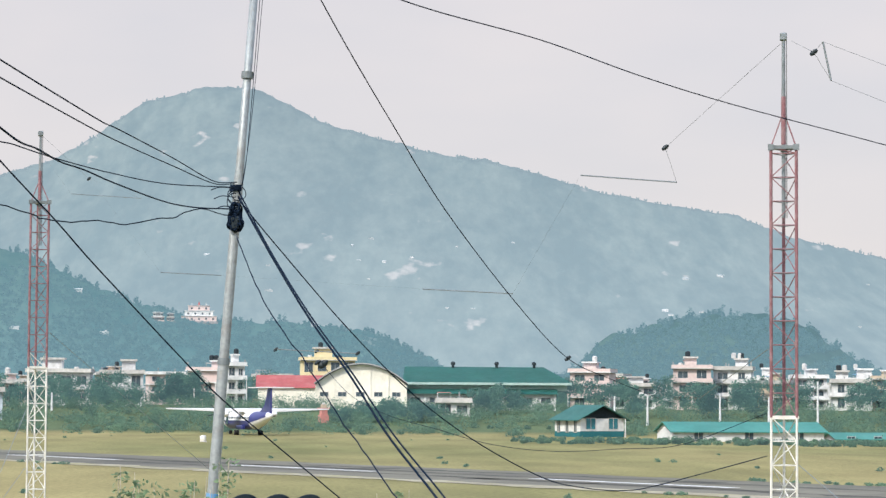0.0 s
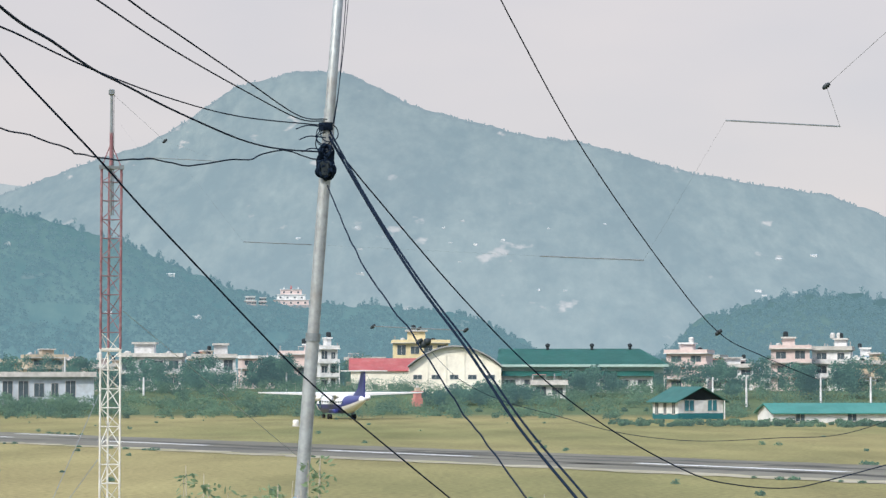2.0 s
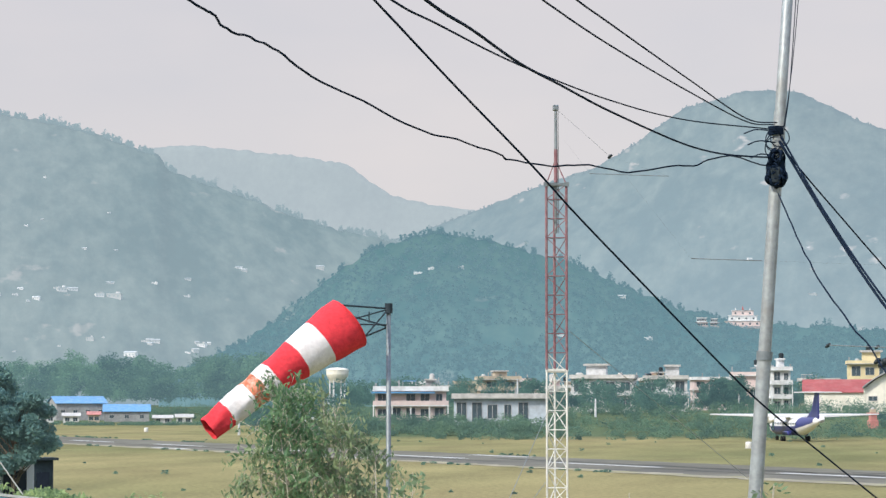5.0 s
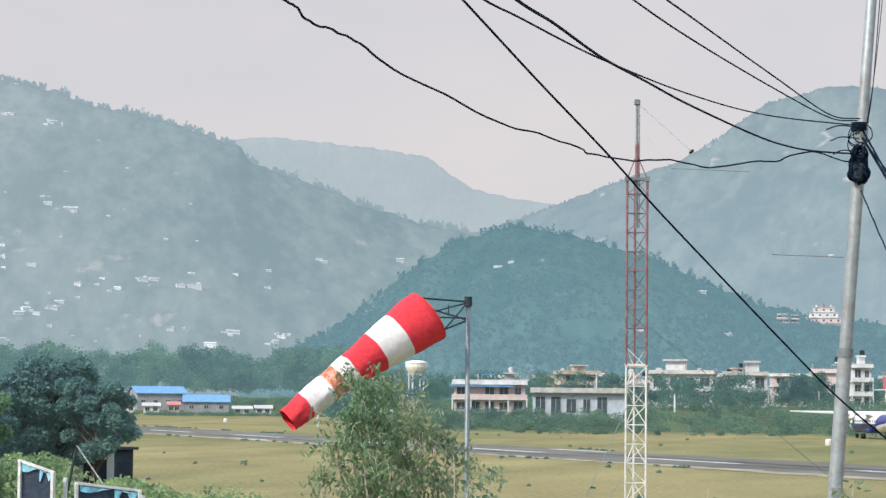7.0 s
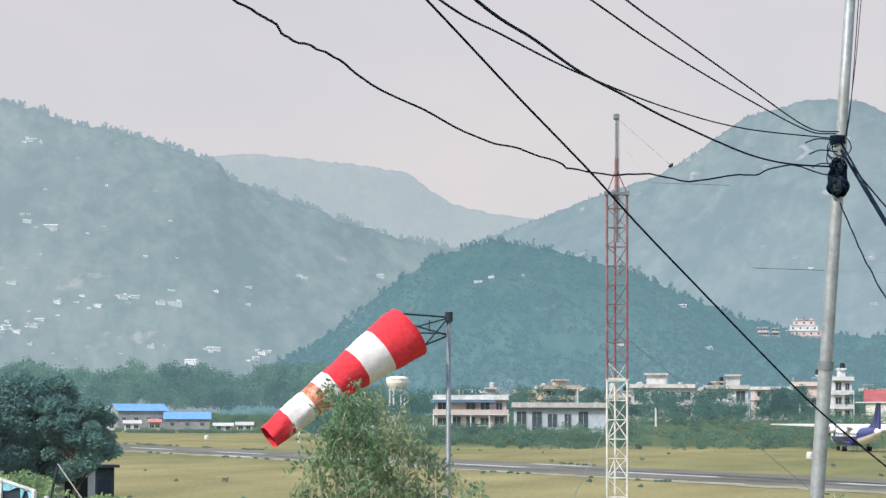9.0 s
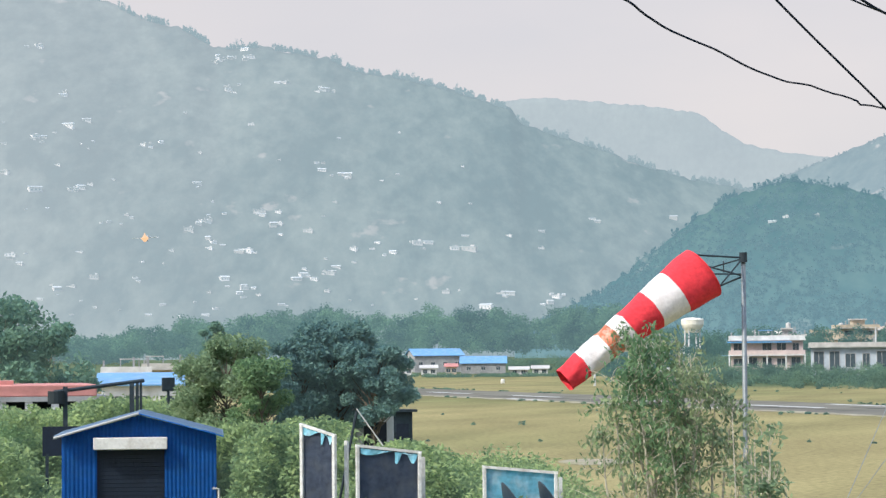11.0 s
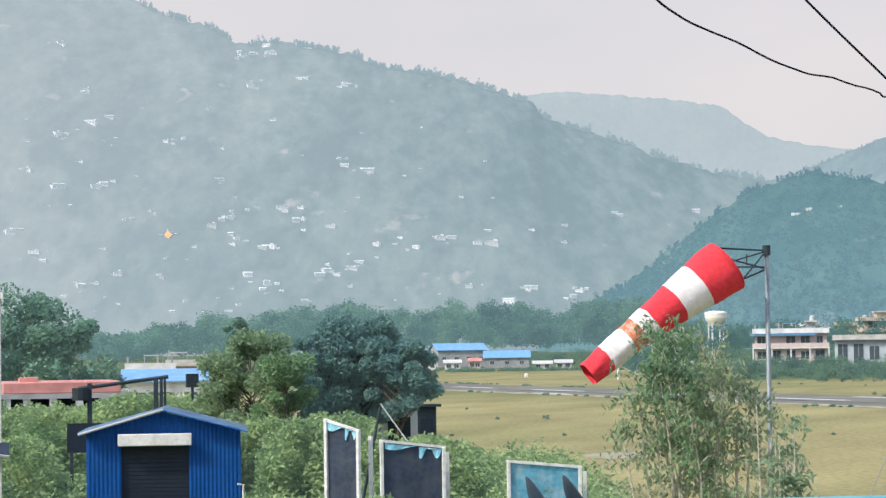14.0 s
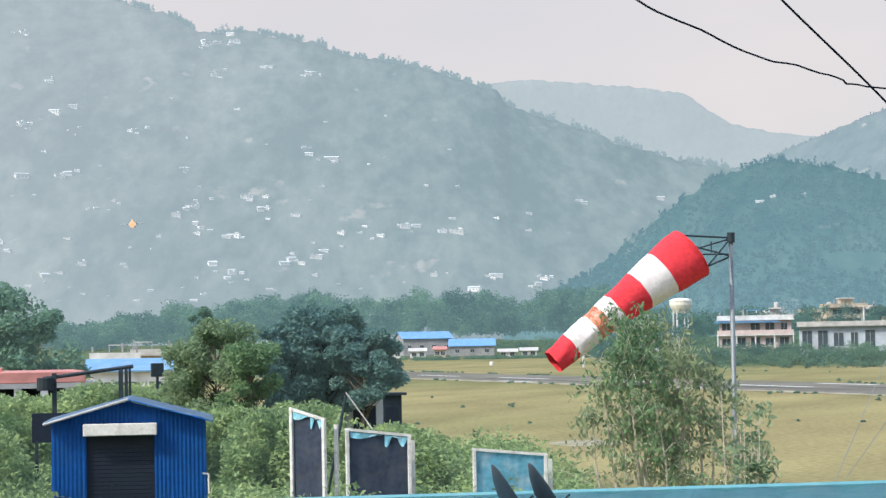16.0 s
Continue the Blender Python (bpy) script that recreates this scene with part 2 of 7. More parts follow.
M = {
    "steel": material("galvanised_steel_pole", (0.33, 0.36, 0.36), 0.5, 0.35, 0.2, 3, 0.15, (0.2, 0.17, 0.13), 0.35),
    "cable": material("black_cable_sheath", (0.008, 0.017, 0.034), 0.9, 0, 0.2, 4, 0.1, spec=0.1),
    "wire": material("dull_antenna_wire", (0.16, 0.17, 0.17), 0.6, 0.3, 0.2, 4, 0),
    "red": material("red_mast_paint", (0.235, 0.11, 0.122), 0.65, 0, 0.25, 4, 0.1, (0.34, 0.26, 0.26), 0.5),
    "white": material("white_mast_paint", (0.72, 0.71, 0.66), 0.6, 0, 0.12, 3, 0.1, (0.35, 0.28, 0.2), 0.3),
    "mast_grey": material("grey_mast_steel", (0.22, 0.25, 0.26), 0.5, 0.4, 0.2, 3, 0.1),
    "orange": material("orange_mast_paint", (0.75, 0.16, 0.05), 0.55, 0, 0.15, 3, 0.1),
    "sock_red": material("red_sock_cloth", (0.72, 0.045, 0.06), 0.85, 0, 0.18, 2.5, 0.35),
    "sock_white": material("white_sock_cloth", (0.78, 0.74, 0.72), 0.85, 0, 0.1, 2.5, 0.35, (0.5, 0.42, 0.36), 0.3),
    "sock_worn": material("faded_orange_sock_cloth", (0.55, 0.17, 0.09), 0.9, 0, 0.35, 6, 0.5, (0.75, 0.6, 0.5), 0.8),
    "blue_sheet": material("blue_corrugated_sheet", (0.012, 0.145, 0.52), 0.5, 0.1, 0.14, 1.2, 0.05, (0.03, 0.15, 0.42), 0.4),
    "shed_roof": material("faded_grey_blue_sheet", (0.22, 0.33, 0.45), 0.55, 0.1, 0.15, 1.0, 0.05, (0.12, 0.2, 0.32), 0.4),
    "hut_roof": material("dark_green_sheet_roof", (0.028, 0.115, 0.1), 0.6, 0, 0.15, 0.3, 0.05, (0.06, 0.15, 0.13), 0.4),
    "blue_roof": material("light_blue_sheet_roof", (0.13, 0.33, 0.58), 0.4, 0.1, 0.15, 0.6, 0.05, (0.4, 0.5, 0.6), 0.4),
    "cream": material("cream_plaster", (0.8, 0.77, 0.67), 0.8, 0, 0.08, 0.3, 0.1, (0.5, 0.48, 0.4), 0.3),
    "plaster": material("pale_plaster", (0.64, 0.65, 0.65), 0.85, 0, 0.14, 0.3, 0.1, (0.36, 0.36, 0.34), 0.5, rand=0.12),
    "white_wall": material("white_painted_wall", (0.68, 0.69, 0.68), 0.85, 0, 0.12, 0.3, 0.1, (0.4, 0.41, 0.4), 0.6),
    "pink_wall": material("pink_painted_wall", (0.62, 0.51, 0.48), 0.85, 0, 0.12, 0.3, 0.1, (0.6, 0.52, 0.5), 0.5),
    "beige_wall": material("beige_plaster", (0.52, 0.44, 0.33), 0.85, 0, 0.15, 0.3, 0.1, (0.36, 0.32, 0.26), 0.5),
    "yellow_wall": material("yellow_painted_wall", (0.7, 0.6, 0.36), 0.85, 0, 0.1, 0.3, 0.1, (0.6, 0.55, 0.4), 0.3),
    "blue_grey_wall": material("faded_blue_grey_plaster", (0.47, 0.53, 0.58), 0.85, 0, 0.14, 0.3, 0.1, (0.34, 0.36, 0.38), 0.5),
    "grey_wall": material("grey_concrete_wall", (0.33, 0.34, 0.34), 0.9, 0, 0.2, 0.3, 0.15, (0.2, 0.2, 0.2), 0.5),
    "green_roof": material("green_sheet_roof", (0.045, 0.2, 0.165), 0.5, 0.0, 0.15, 0.2, 0.05, (0.09, 0.25, 0.21), 0.4),
    "teal_band": material("teal_painted_band", (0.02, 0.13, 0.15), 0.7, 0, 0.15, 0.5, 0.1),
    "fascia": material("pale_green_cladding", (0.36, 0.48, 0.44), 0.7, 0, 0.15, 0.3, 0.1),
    "red_roof": material("red_sheet_roof", (0.36, 0.09, 0.085), 0.6, 0, 0.18, 0.3, 0.1, (0.42, 0.2, 0.17), 0.4),
    "salmon_roof": material("faded_red_sheet_roof", (0.55, 0.24, 0.21), 0.7, 0, 0.2, 0.4, 0.1, (0.4, 0.2, 0.18), 0.5),
    "slab": material("concrete_roof_slab", (0.5, 0.49, 0.46), 0.9, 0, 0.18, 0.3, 0.1, (0.28, 0.28, 0.27), 0.5, rand=0.1),
    "pane": material("dark_window_glass", (0.06, 0.09, 0.11), 0.15, 0, 0.3, 0.5, 0, spec=0.6),
    "tealpane": material("teal_window_glass", (0.03, 0.16, 0.2), 0.2, 0, 0.3, 0.5, 0, spec=0.6),
    "frame": material("pale_window_frame", (0.5, 0.5, 0.48), 0.7, 0, 0.1, 1, 0),
    "tank": material("black_plastic_tank", (0.02, 0.03, 0.035), 0.5, 0, 0.2, 1, 0.05),
    "dark": material("dark_weathered_steel", (0.03, 0.045, 0.055), 0.7, 0.1, 0.3, 1.5, 0.2),
    "door": material("dark_shutter", (0.012, 0.02, 0.035), 0.5, 0, 0.2, 1.5, 0.1),
    "board": material("bare_board_back", (0.085, 0.11, 0.16), 0.8, 0, 0.3, 1.2, 0.2, (0.16, 0.18, 0.2), 0.5),
    "board_frame": material("pale_board_frame", (0.7, 0.7, 0.67), 0.6, 0.1, 0.15, 3, 0.1, (0.3, 0.26, 0.2), 0.4),
    "poster": material("faded_blue_poster", (0.2, 0.5, 0.62), 0.6, 0, 0.3, 1.5, 0.1, (0.65, 0.75, 0.78), 0.6),
    "dish": material("dark_dish_back", (0.025, 0.04, 0.055), 0.45, 0.1, 0.2, 4, 0.1),
    "teal_roof": material("teal_sheet_roof", (0.11, 0.3, 0.345), 0.55, 0.1, 0.12, 1.5, 0.1, (0.2, 0.36, 0.38), 0.4),
    "solar": material("solar_cells", (0.015, 0.02, 0.035), 0.5, 0.1, 0.2, 6, 0, spec=0.6),
    "plane_white": material("white_aircraft_skin", (0.78, 0.78, 0.78), 0.35, 0, 0.06, 0.5, 0, spec=0.5),
    "plane_blue": material("violet_blue_aircraft_skin", (0.035, 0.045, 0.19), 0.35, 0, 0.1, 0.5, 0, spec=0.5),
    "rubber": material("black_rubber", (0.015, 0.015, 0.017), 0.8, 0, 0.2, 3, 0.1),
    "asphalt": material("worn_asphalt", (0.172, 0.165, 0.13), 0.95, 0, 0.24, 0.035, 0.05, (0.107, 0.106, 0.096), 0.75, grain=9, spec=0.15),
    "streak": material("rubbed_tyre_marks", (0.088, 0.087, 0.078), 0.95, 0, 0.25, 0.1, 0, (0.15, 0.142, 0.115), 0.8, spec=0.1),
    "paint": material("worn_runway_paint", (0.62, 0.62, 0.6), 0.8, 0, 0.2, 0.3, 0.05, (0.3, 0.3, 0.3), 0.35),
    "bark": material("pale_bark", (0.48, 0.44, 0.35), 0.9, 0, 0.3, 4, 0.4),
    "dark_bark": material("dark_bark", (0.13, 0.11, 0.085), 0.9, 0, 0.35, 4, 0.4),
    "sand": material("bare_sandy_earth", (0.33, 0.3, 0.22), 0.95, 0, 0.3, 0.12, 0.2, (0.27, 0.26, 0.11), 0.8),
}


def foliage(name, colour, other, hazy=0.0, scale=0.3, haze_glow=(0.44, 0.595, 0.655), blade=0.55):
    """Leaves: each clump its own tone, a little light through the blade; hazy: glow that paints haze on far leaves and
    lifts shade on near ones.
    """
    m = bpy.data.materials.new(name)
    m.use_nodes = True
    n, l = m.node_tree.nodes, m.node_tree.links
    b = n["Principled BSDF"]
    geo = n.new("ShaderNodeNewGeometry")
    tc = n.new("ShaderNodeTexCoord")
    no = n.new("ShaderNodeTexNoise")
    no.inputs["Scale"].default_value, no.inputs["Detail"].default_value = scale, 3
    l.new(tc.outputs["Object"], no.inputs["Vector"])
    ad = n.new("ShaderNodeMath")
    ad.operation = "MULTIPLY_ADD"
    ad.inputs[1].default_value = blade
    l.new(geo.outputs["Random Per Island"], ad.inputs[0])
    mr = n.new("ShaderNodeMapRange")
    mr.inputs["From Min"].default_value, mr.inputs["From Max"].default_value = 0.35, 0.65
    mr.inputs["To Min"].default_value, mr.inputs["To Max"].default_value = 0, 1.05 - blade
    l.new(no.outputs[0], mr.inputs[0])
    l.new(mr.outputs[0], ad.inputs[2])
    mx = n.new("ShaderNodeMix")
    mx.data_type = "RGBA"
    l.new(ad.outputs[0], mx.inputs["Factor"])
    mx.inputs["A"].default_value, mx.inputs["B"].default_value = (*colour, 1), (*other, 1)
    l.new(mx.outputs["Result"], b.inputs["Base Color"])
    b.inputs["Roughness"].default_value = 0.75
    b.inputs["Specular IOR Level"].default_value = 0.2
    b.inputs["Emission Color"].default_value = (*haze_glow, 1)
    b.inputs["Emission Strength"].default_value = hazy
    tr = n.new("ShaderNodeBsdfTranslucent")
    l.new(mx.outputs["Result"], tr.inputs[0])
    ms = n.new("ShaderNodeMixShader")
    ms.inputs[0].default_value = 0.42
    l.new(b.outputs[0], ms.inputs[1])
    l.new(tr.outputs[0], ms.inputs[2])
    l.new(ms.outputs[0], n["Material Output"].inputs[0])
    return m


LEAF = {
    # The faint glow here lifts the shade inside near crowns.
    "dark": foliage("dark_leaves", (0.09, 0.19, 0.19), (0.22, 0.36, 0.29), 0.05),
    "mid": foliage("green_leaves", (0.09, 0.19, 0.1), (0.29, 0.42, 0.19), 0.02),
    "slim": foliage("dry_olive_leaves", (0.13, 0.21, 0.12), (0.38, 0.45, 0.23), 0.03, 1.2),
    "olive": foliage("olive_leaves", (0.18, 0.28, 0.16), (0.33, 0.42, 0.24)),
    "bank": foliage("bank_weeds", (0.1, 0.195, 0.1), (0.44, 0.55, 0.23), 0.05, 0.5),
    # Glow below paints in the haze of distance.
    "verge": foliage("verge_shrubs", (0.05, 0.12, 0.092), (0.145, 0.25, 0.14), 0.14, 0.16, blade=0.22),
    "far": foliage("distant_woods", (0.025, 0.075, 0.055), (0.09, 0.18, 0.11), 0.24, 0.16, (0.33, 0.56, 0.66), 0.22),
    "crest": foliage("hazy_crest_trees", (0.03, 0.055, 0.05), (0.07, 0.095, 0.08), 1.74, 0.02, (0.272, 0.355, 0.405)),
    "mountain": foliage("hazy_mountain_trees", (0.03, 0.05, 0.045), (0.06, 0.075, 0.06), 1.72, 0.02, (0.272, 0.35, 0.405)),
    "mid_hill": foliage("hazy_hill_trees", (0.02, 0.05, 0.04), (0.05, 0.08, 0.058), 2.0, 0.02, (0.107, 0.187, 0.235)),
    "hazed": foliage("hazed_blue_green_leaves", (0.1, 0.22, 0.18), (0.24, 0.38, 0.25), 0.07),
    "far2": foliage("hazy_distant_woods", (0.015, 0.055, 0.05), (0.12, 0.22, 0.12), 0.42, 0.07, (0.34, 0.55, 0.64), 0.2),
}


def meadow():
    """Mown airfield grass: dry yellow-green with greener drifts and wear."""
    m = bpy.data.materials.new("dry_airfield_grass")
    m.use_nodes = True
    n, l = m.node_tree.nodes, m.node_tree.links
    b = n["Principled BSDF"]
    tc = n.new("ShaderNodeTexCoord")
    mp = n.new("ShaderNodeMapping")
    mp.inputs["Rotation"].default_value = (0, 0, radians(32))
    mp.inputs["Scale"].default_value = (1.0, 0.3, 1)
    l.new(tc.outputs["Object"], mp.inputs[0])
    tex = []
    for s, d in ((0.02, 4), (0.12, 6), (2.5, 5)):
        t = n.new("ShaderNodeTexNoise")
        t.inputs["Scale"].default_value, t.inputs["Detail"].default_value = s, d
        l.new(mp.outputs[0] if s < 1 else tc.outputs["Object"], t.inputs["Vector"])
        tex.append(t)
    r1 = n.new("ShaderNodeValToRGB")
    r1.color_ramp.elements[0].position, r1.color_ramp.elements[1].position = 0.36, 0.66
    r1.color_ramp.elements[0].color = (0.186, 0.185, 0.078, 1)
    r1.color_ramp.elements[1].color = (0.3, 0.255, 0.118, 1)
    l.new(tex[0].outputs[0], r1.inputs[0])
    r2 = n.new("ShaderNodeMapRange")
    r2.inputs["From Min"].default_value, r2.inputs["From Max"].default_value = 0.3, 0.7
    r2.inputs["To Min"].default_value, r2.inputs["To Max"].default_value = 0.78, 1.18
    l.new(tex[1].outputs[0], r2.inputs[0])
    r3 = n.new("ShaderNodeMapRange")
    r3.inputs["From Min"].default_value, r3.inputs["From Max"].default_value = 0.3, 0.7
    r3.inputs["To Min"].default_value, r3.inputs["To Max"].default_value = 0.7, 1.25
    l.new(tex[2].outputs[0], r3.inputs[0])
    mu = n.new("ShaderNodeMath")
    mu.operation = "MULTIPLY"
    l.new(r2.outputs[0], mu.inputs[0])
    l.new(r3.outputs[0], mu.inputs[1])
    sc = n.new("ShaderNodeVectorMath")
    sc.operation = "SCALE"
    # rank green growth on the raised ground
    geo = n.new("ShaderNodeNewGeometry")
    sep = n.new("ShaderNodeSeparateXYZ")
    l.new(geo.outputs["Position"], sep.inputs[0])
    lush = n.new("ShaderNodeMapRange")
    lush.inputs["From Min"].default_value, lush.inputs["From Max"].default_value = 0.05, 0.5
    l.new(sep.outputs["Z"], lush.inputs[0])
    gm = n.new("ShaderNodeMix")
    gm.data_type = "RGBA"
    l.new(lush.outputs[0], gm.inputs["Factor"])
    l.new(r1.outputs[0], gm.inputs["A"])
    gm.inputs["B"].default_value = (0.1, 0.135, 0.07, 1)
    l.new(gm.outputs["Result"], sc.inputs[0])
    l.new(mu.outputs[0], sc.inputs["Scale"])
    l.new(sc.outputs[0], b.inputs["Base Color"])
    b.inputs["Roughness"].default_value = 0.95
    b.inputs["Specular IOR Level"].default_value = 0.1
    bp = n.new("ShaderNodeBump")
    bp.inputs["Strength"].default_value = 0.3
    l.new(tex[2].outputs[0], bp.inputs["Height"])
    l.new(bp.outputs[0], b.inputs["Normal"])
    return m


M["grass"] = meadow()


def hillside(name, haze_glow, low_haze_glow, woods, fields, scale, top=400.0, bare=0.0, west=None, bearing=0.0):
    """Forest, terraces and clearings kilometres off; valley haze is painted in as emission, thicker low down and, with
    west set, towards that side.
    """
    m = bpy.data.materials.new(name)
    m.use_nodes = True
    n, l = m.node_tree.nodes, m.node_tree.links
    b = n["Principled BSDF"]
    tc = n.new("ShaderNodeTexCoord")
    # stands of trees run up and down the fall of the slope
    fall = n.new("ShaderNodeVectorRotate")
    fall.rotation_type = "Z_AXIS"
    fall.inputs["Angle"].default_value = -radians(bearing)
    l.new(tc.outputs["Object"], fall.inputs["Vector"])

    def mapped(stretch):
        mp = n.new("ShaderNodeMapping")
        mp.inputs["Scale"].default_value = stretch
        l.new(fall.outputs[0], mp.inputs[0])
        return mp.outputs[0]

    def grains(size, detail, rough, space):
        t = n.new("ShaderNodeTexNoise")
        t.inputs["Scale"].default_value, t.inputs["Detail"].default_value, t.inputs["Roughness"].default_value = size, detail, rough
        l.new(space, t.inputs["Vector"])
        return t.outputs[0]

    def spread(value, a, c, lo, hi, soft=False):
        r = n.new("ShaderNodeMapRange")
        if soft:
            r.interpolation_type = "SMOOTHSTEP"
        for key, v in (("From Min", a), ("From Max", c), ("To Min", lo), ("To Max", hi)):
            r.inputs[key].default_value = v
        l.new(value, r.inputs[0])
        return r.outputs[0]

    def maths(op, p, q):
        k = n.new("ShaderNodeMath")
        k.operation = op
        for i, v in enumerate((p, q)):
            if isinstance(v, (int, float)):
                k.inputs[i].default_value = v
            else:
                l.new(v, k.inputs[i])
        return k.outputs[0]

    slope = mapped((1, 0.08, 0.9))
    ledges = mapped((1, 0.08, 1.5))
    stands = grains(scale, 3, 0.5, slope)
    copses = grains(scale * 5.5, 6, 0.68, slope)
    crowns = grains(0.11, 3, 0.6, slope)
    terraces = grains(scale * 2.6, 4, 0.55, ledges)
    cover = maths("ADD", maths("MULTIPLY", stands, 0.42), maths("MULTIPLY", copses, 0.58))
    rp = n.new("ShaderNodeValToRGB")
    e = rp.color_ramp.elements
    e[0].position, e[0].color = 0.42, (*woods, 1)
    e[1].position, e[1].color = 0.62, (*fields, 1)
    l.new(cover, rp.inputs[0])
    cm = n.new("ShaderNodeMix")
    cm.data_type = "RGBA"
    l.new(spread(terraces, 0.66, 0.72, 0.0, bare), cm.inputs["Factor"])
    l.new(rp.outputs[0], cm.inputs["A"])
    cm.inputs["B"].default_value = (0.22, 0.18, 0.15, 1)
    sc = n.new("ShaderNodeVectorMath")
    sc.operation = "SCALE"
    l.new(cm.outputs["Result"], sc.inputs[0])
    l.new(spread(crowns, 0.3, 0.7, 0.82, 1.18), sc.inputs["Scale"])
    l.new(sc.outputs[0], b.inputs["Base Color"])
    b.inputs["Roughness"].default_value = 1.0
    b.inputs["Specular IOR Level"].default_value = 0.0
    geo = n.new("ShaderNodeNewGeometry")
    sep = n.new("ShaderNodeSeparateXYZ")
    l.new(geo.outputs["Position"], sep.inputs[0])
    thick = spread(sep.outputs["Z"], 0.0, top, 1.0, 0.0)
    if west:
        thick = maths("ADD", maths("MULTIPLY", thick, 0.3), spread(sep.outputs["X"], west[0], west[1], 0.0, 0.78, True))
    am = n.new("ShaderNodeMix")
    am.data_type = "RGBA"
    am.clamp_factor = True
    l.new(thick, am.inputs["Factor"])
    am.inputs["A"].default_value, am.inputs["B"].default_value = (*haze_glow, 1), (*low_haze_glow, 1)
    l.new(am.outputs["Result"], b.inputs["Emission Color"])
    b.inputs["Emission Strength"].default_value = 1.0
    return m


# ---- ground, runway, hills ----
def ground():
    radii = [2 * 1.07 ** k for k in range(120)]
    radii = [r for r in radii if r < 6200]
    bearings = [-180 + 3 * k for k in range(50)] + [-30 + 0.75 * k for k in range(87)] + [35.25 + 3 * k for k in range(49)]
    bearings = sorted(set(round(b, 2) for b in bearings if b < 180))
    verts, faces = [(0, 0, ground_z(0, 0))], []
    for r in radii:
        for b in bearings:
            p = at(b, r)
            verts.append((p.x, p.y, ground_z(p.x, p.y)))
    n = len(bearings)
    for k in range(n):
        faces.append((0, 1 + (k + 1) % n, 1 + k))
    for i in range(len(radii) - 1):
        for k in range(n):
            a, b = 1 + i * n + k, 1 + i * n + (k + 1) % n
            faces.append((a, b, b + n, a + n))
    ob = arrays("ground", verts, faces, M["grass"])
    return tagged(ob, "wide dry yellow-green airfield grass", "ground", kind="structure")


ground()

# the strip runs away to the north-west, 21 m wide
RUN_DIR = Vector((-0.5625, 0.8268, 0)).normalized()
RUN_SIDE = Vector((RUN_DIR.y, -RUN_DIR.x, 0))
RUN_MID = Vector((-1.0, 211.2, 0))


def on_strip(along, across, z):
    p = RUN_MID + RUN_DIR * along + RUN_SIDE * across
    return (p.x, p.y, z)


def strip_sheet(name, a0, a1, c0, c1, z, mat, steps=40, ragged=0.0, parent=None):
    verts, faces = [], []
    for i in range(steps + 1):
        a = a0 + (a1 - a0) * i / steps
        verts += [on_strip(a, c0 + ragged * float(rng.uniform(-1, 1)), z), on_strip(a, c1 + ragged * float(rng.uniform(-1, 1)), z)]
    for i in range(steps):
        faces.append((2 * i, 2 * i + 1, 2 * i + 3, 2 * i + 2))
    return arrays(name, verts, faces, mat, parent)


runway = tagged(strip_sheet("runway", -320, 620, -10.5, 10.5, 0.03, M["asphalt"], 300, 0.5), "grey worn asphalt runway with dark tyre streaks", "runway", kind="structure")
for k in range(-5, 13):
    a = -53.4 + 42.7 * k
    strip_sheet("centre_line_dash", a, a + 22, -1.5, -0.3, 0.045, M["paint"], 2, 0, runway)
for a, b, c in ((141, 156, -9.7), (77, 90, -9.7), (77, 92, 8.0)):
    strip_sheet("side_mark", a, b, c - 0.6, c + 0.6, 0.045, M["paint"], 2, 0, runway)
for a, b, c in ((-120, -40, 4.0), (-60, 30, -3.6), (-10, 75, 2.6), (60, 190, -4.2), (-35, 45, 1.2), (-45, 12, 5.6), (-75, -28, -4.6)):
    strip_sheet("tyre_streak", a, b, c - 0.7, c + 0.7, 0.04, M["streak"], 24, 0.6, runway)
shoulder = tagged(strip_sheet("shoulder", -320, 620, -12.8, -9.9, 0.036, M["sand"], 400, 0.9), "pale sandy gravel shoulder along the runway", "shoulder", kind="structure")
earth_v = [at(14.2 + 0.85 * math.cos(k * math.pi / 12), 142 + 4 * math.sin(k * math.pi / 12) * (1 + 0.25 * math.sin(3 * k)), 0.025) for k in range(24)]
tagged(arrays("earth_patch", [tuple(v) for v in earth_v], [tuple(range(24))[::-1]], M["sand"]), "bare pale sandy earth in the grass", "earth", kind="structure")


CRESTS = {}


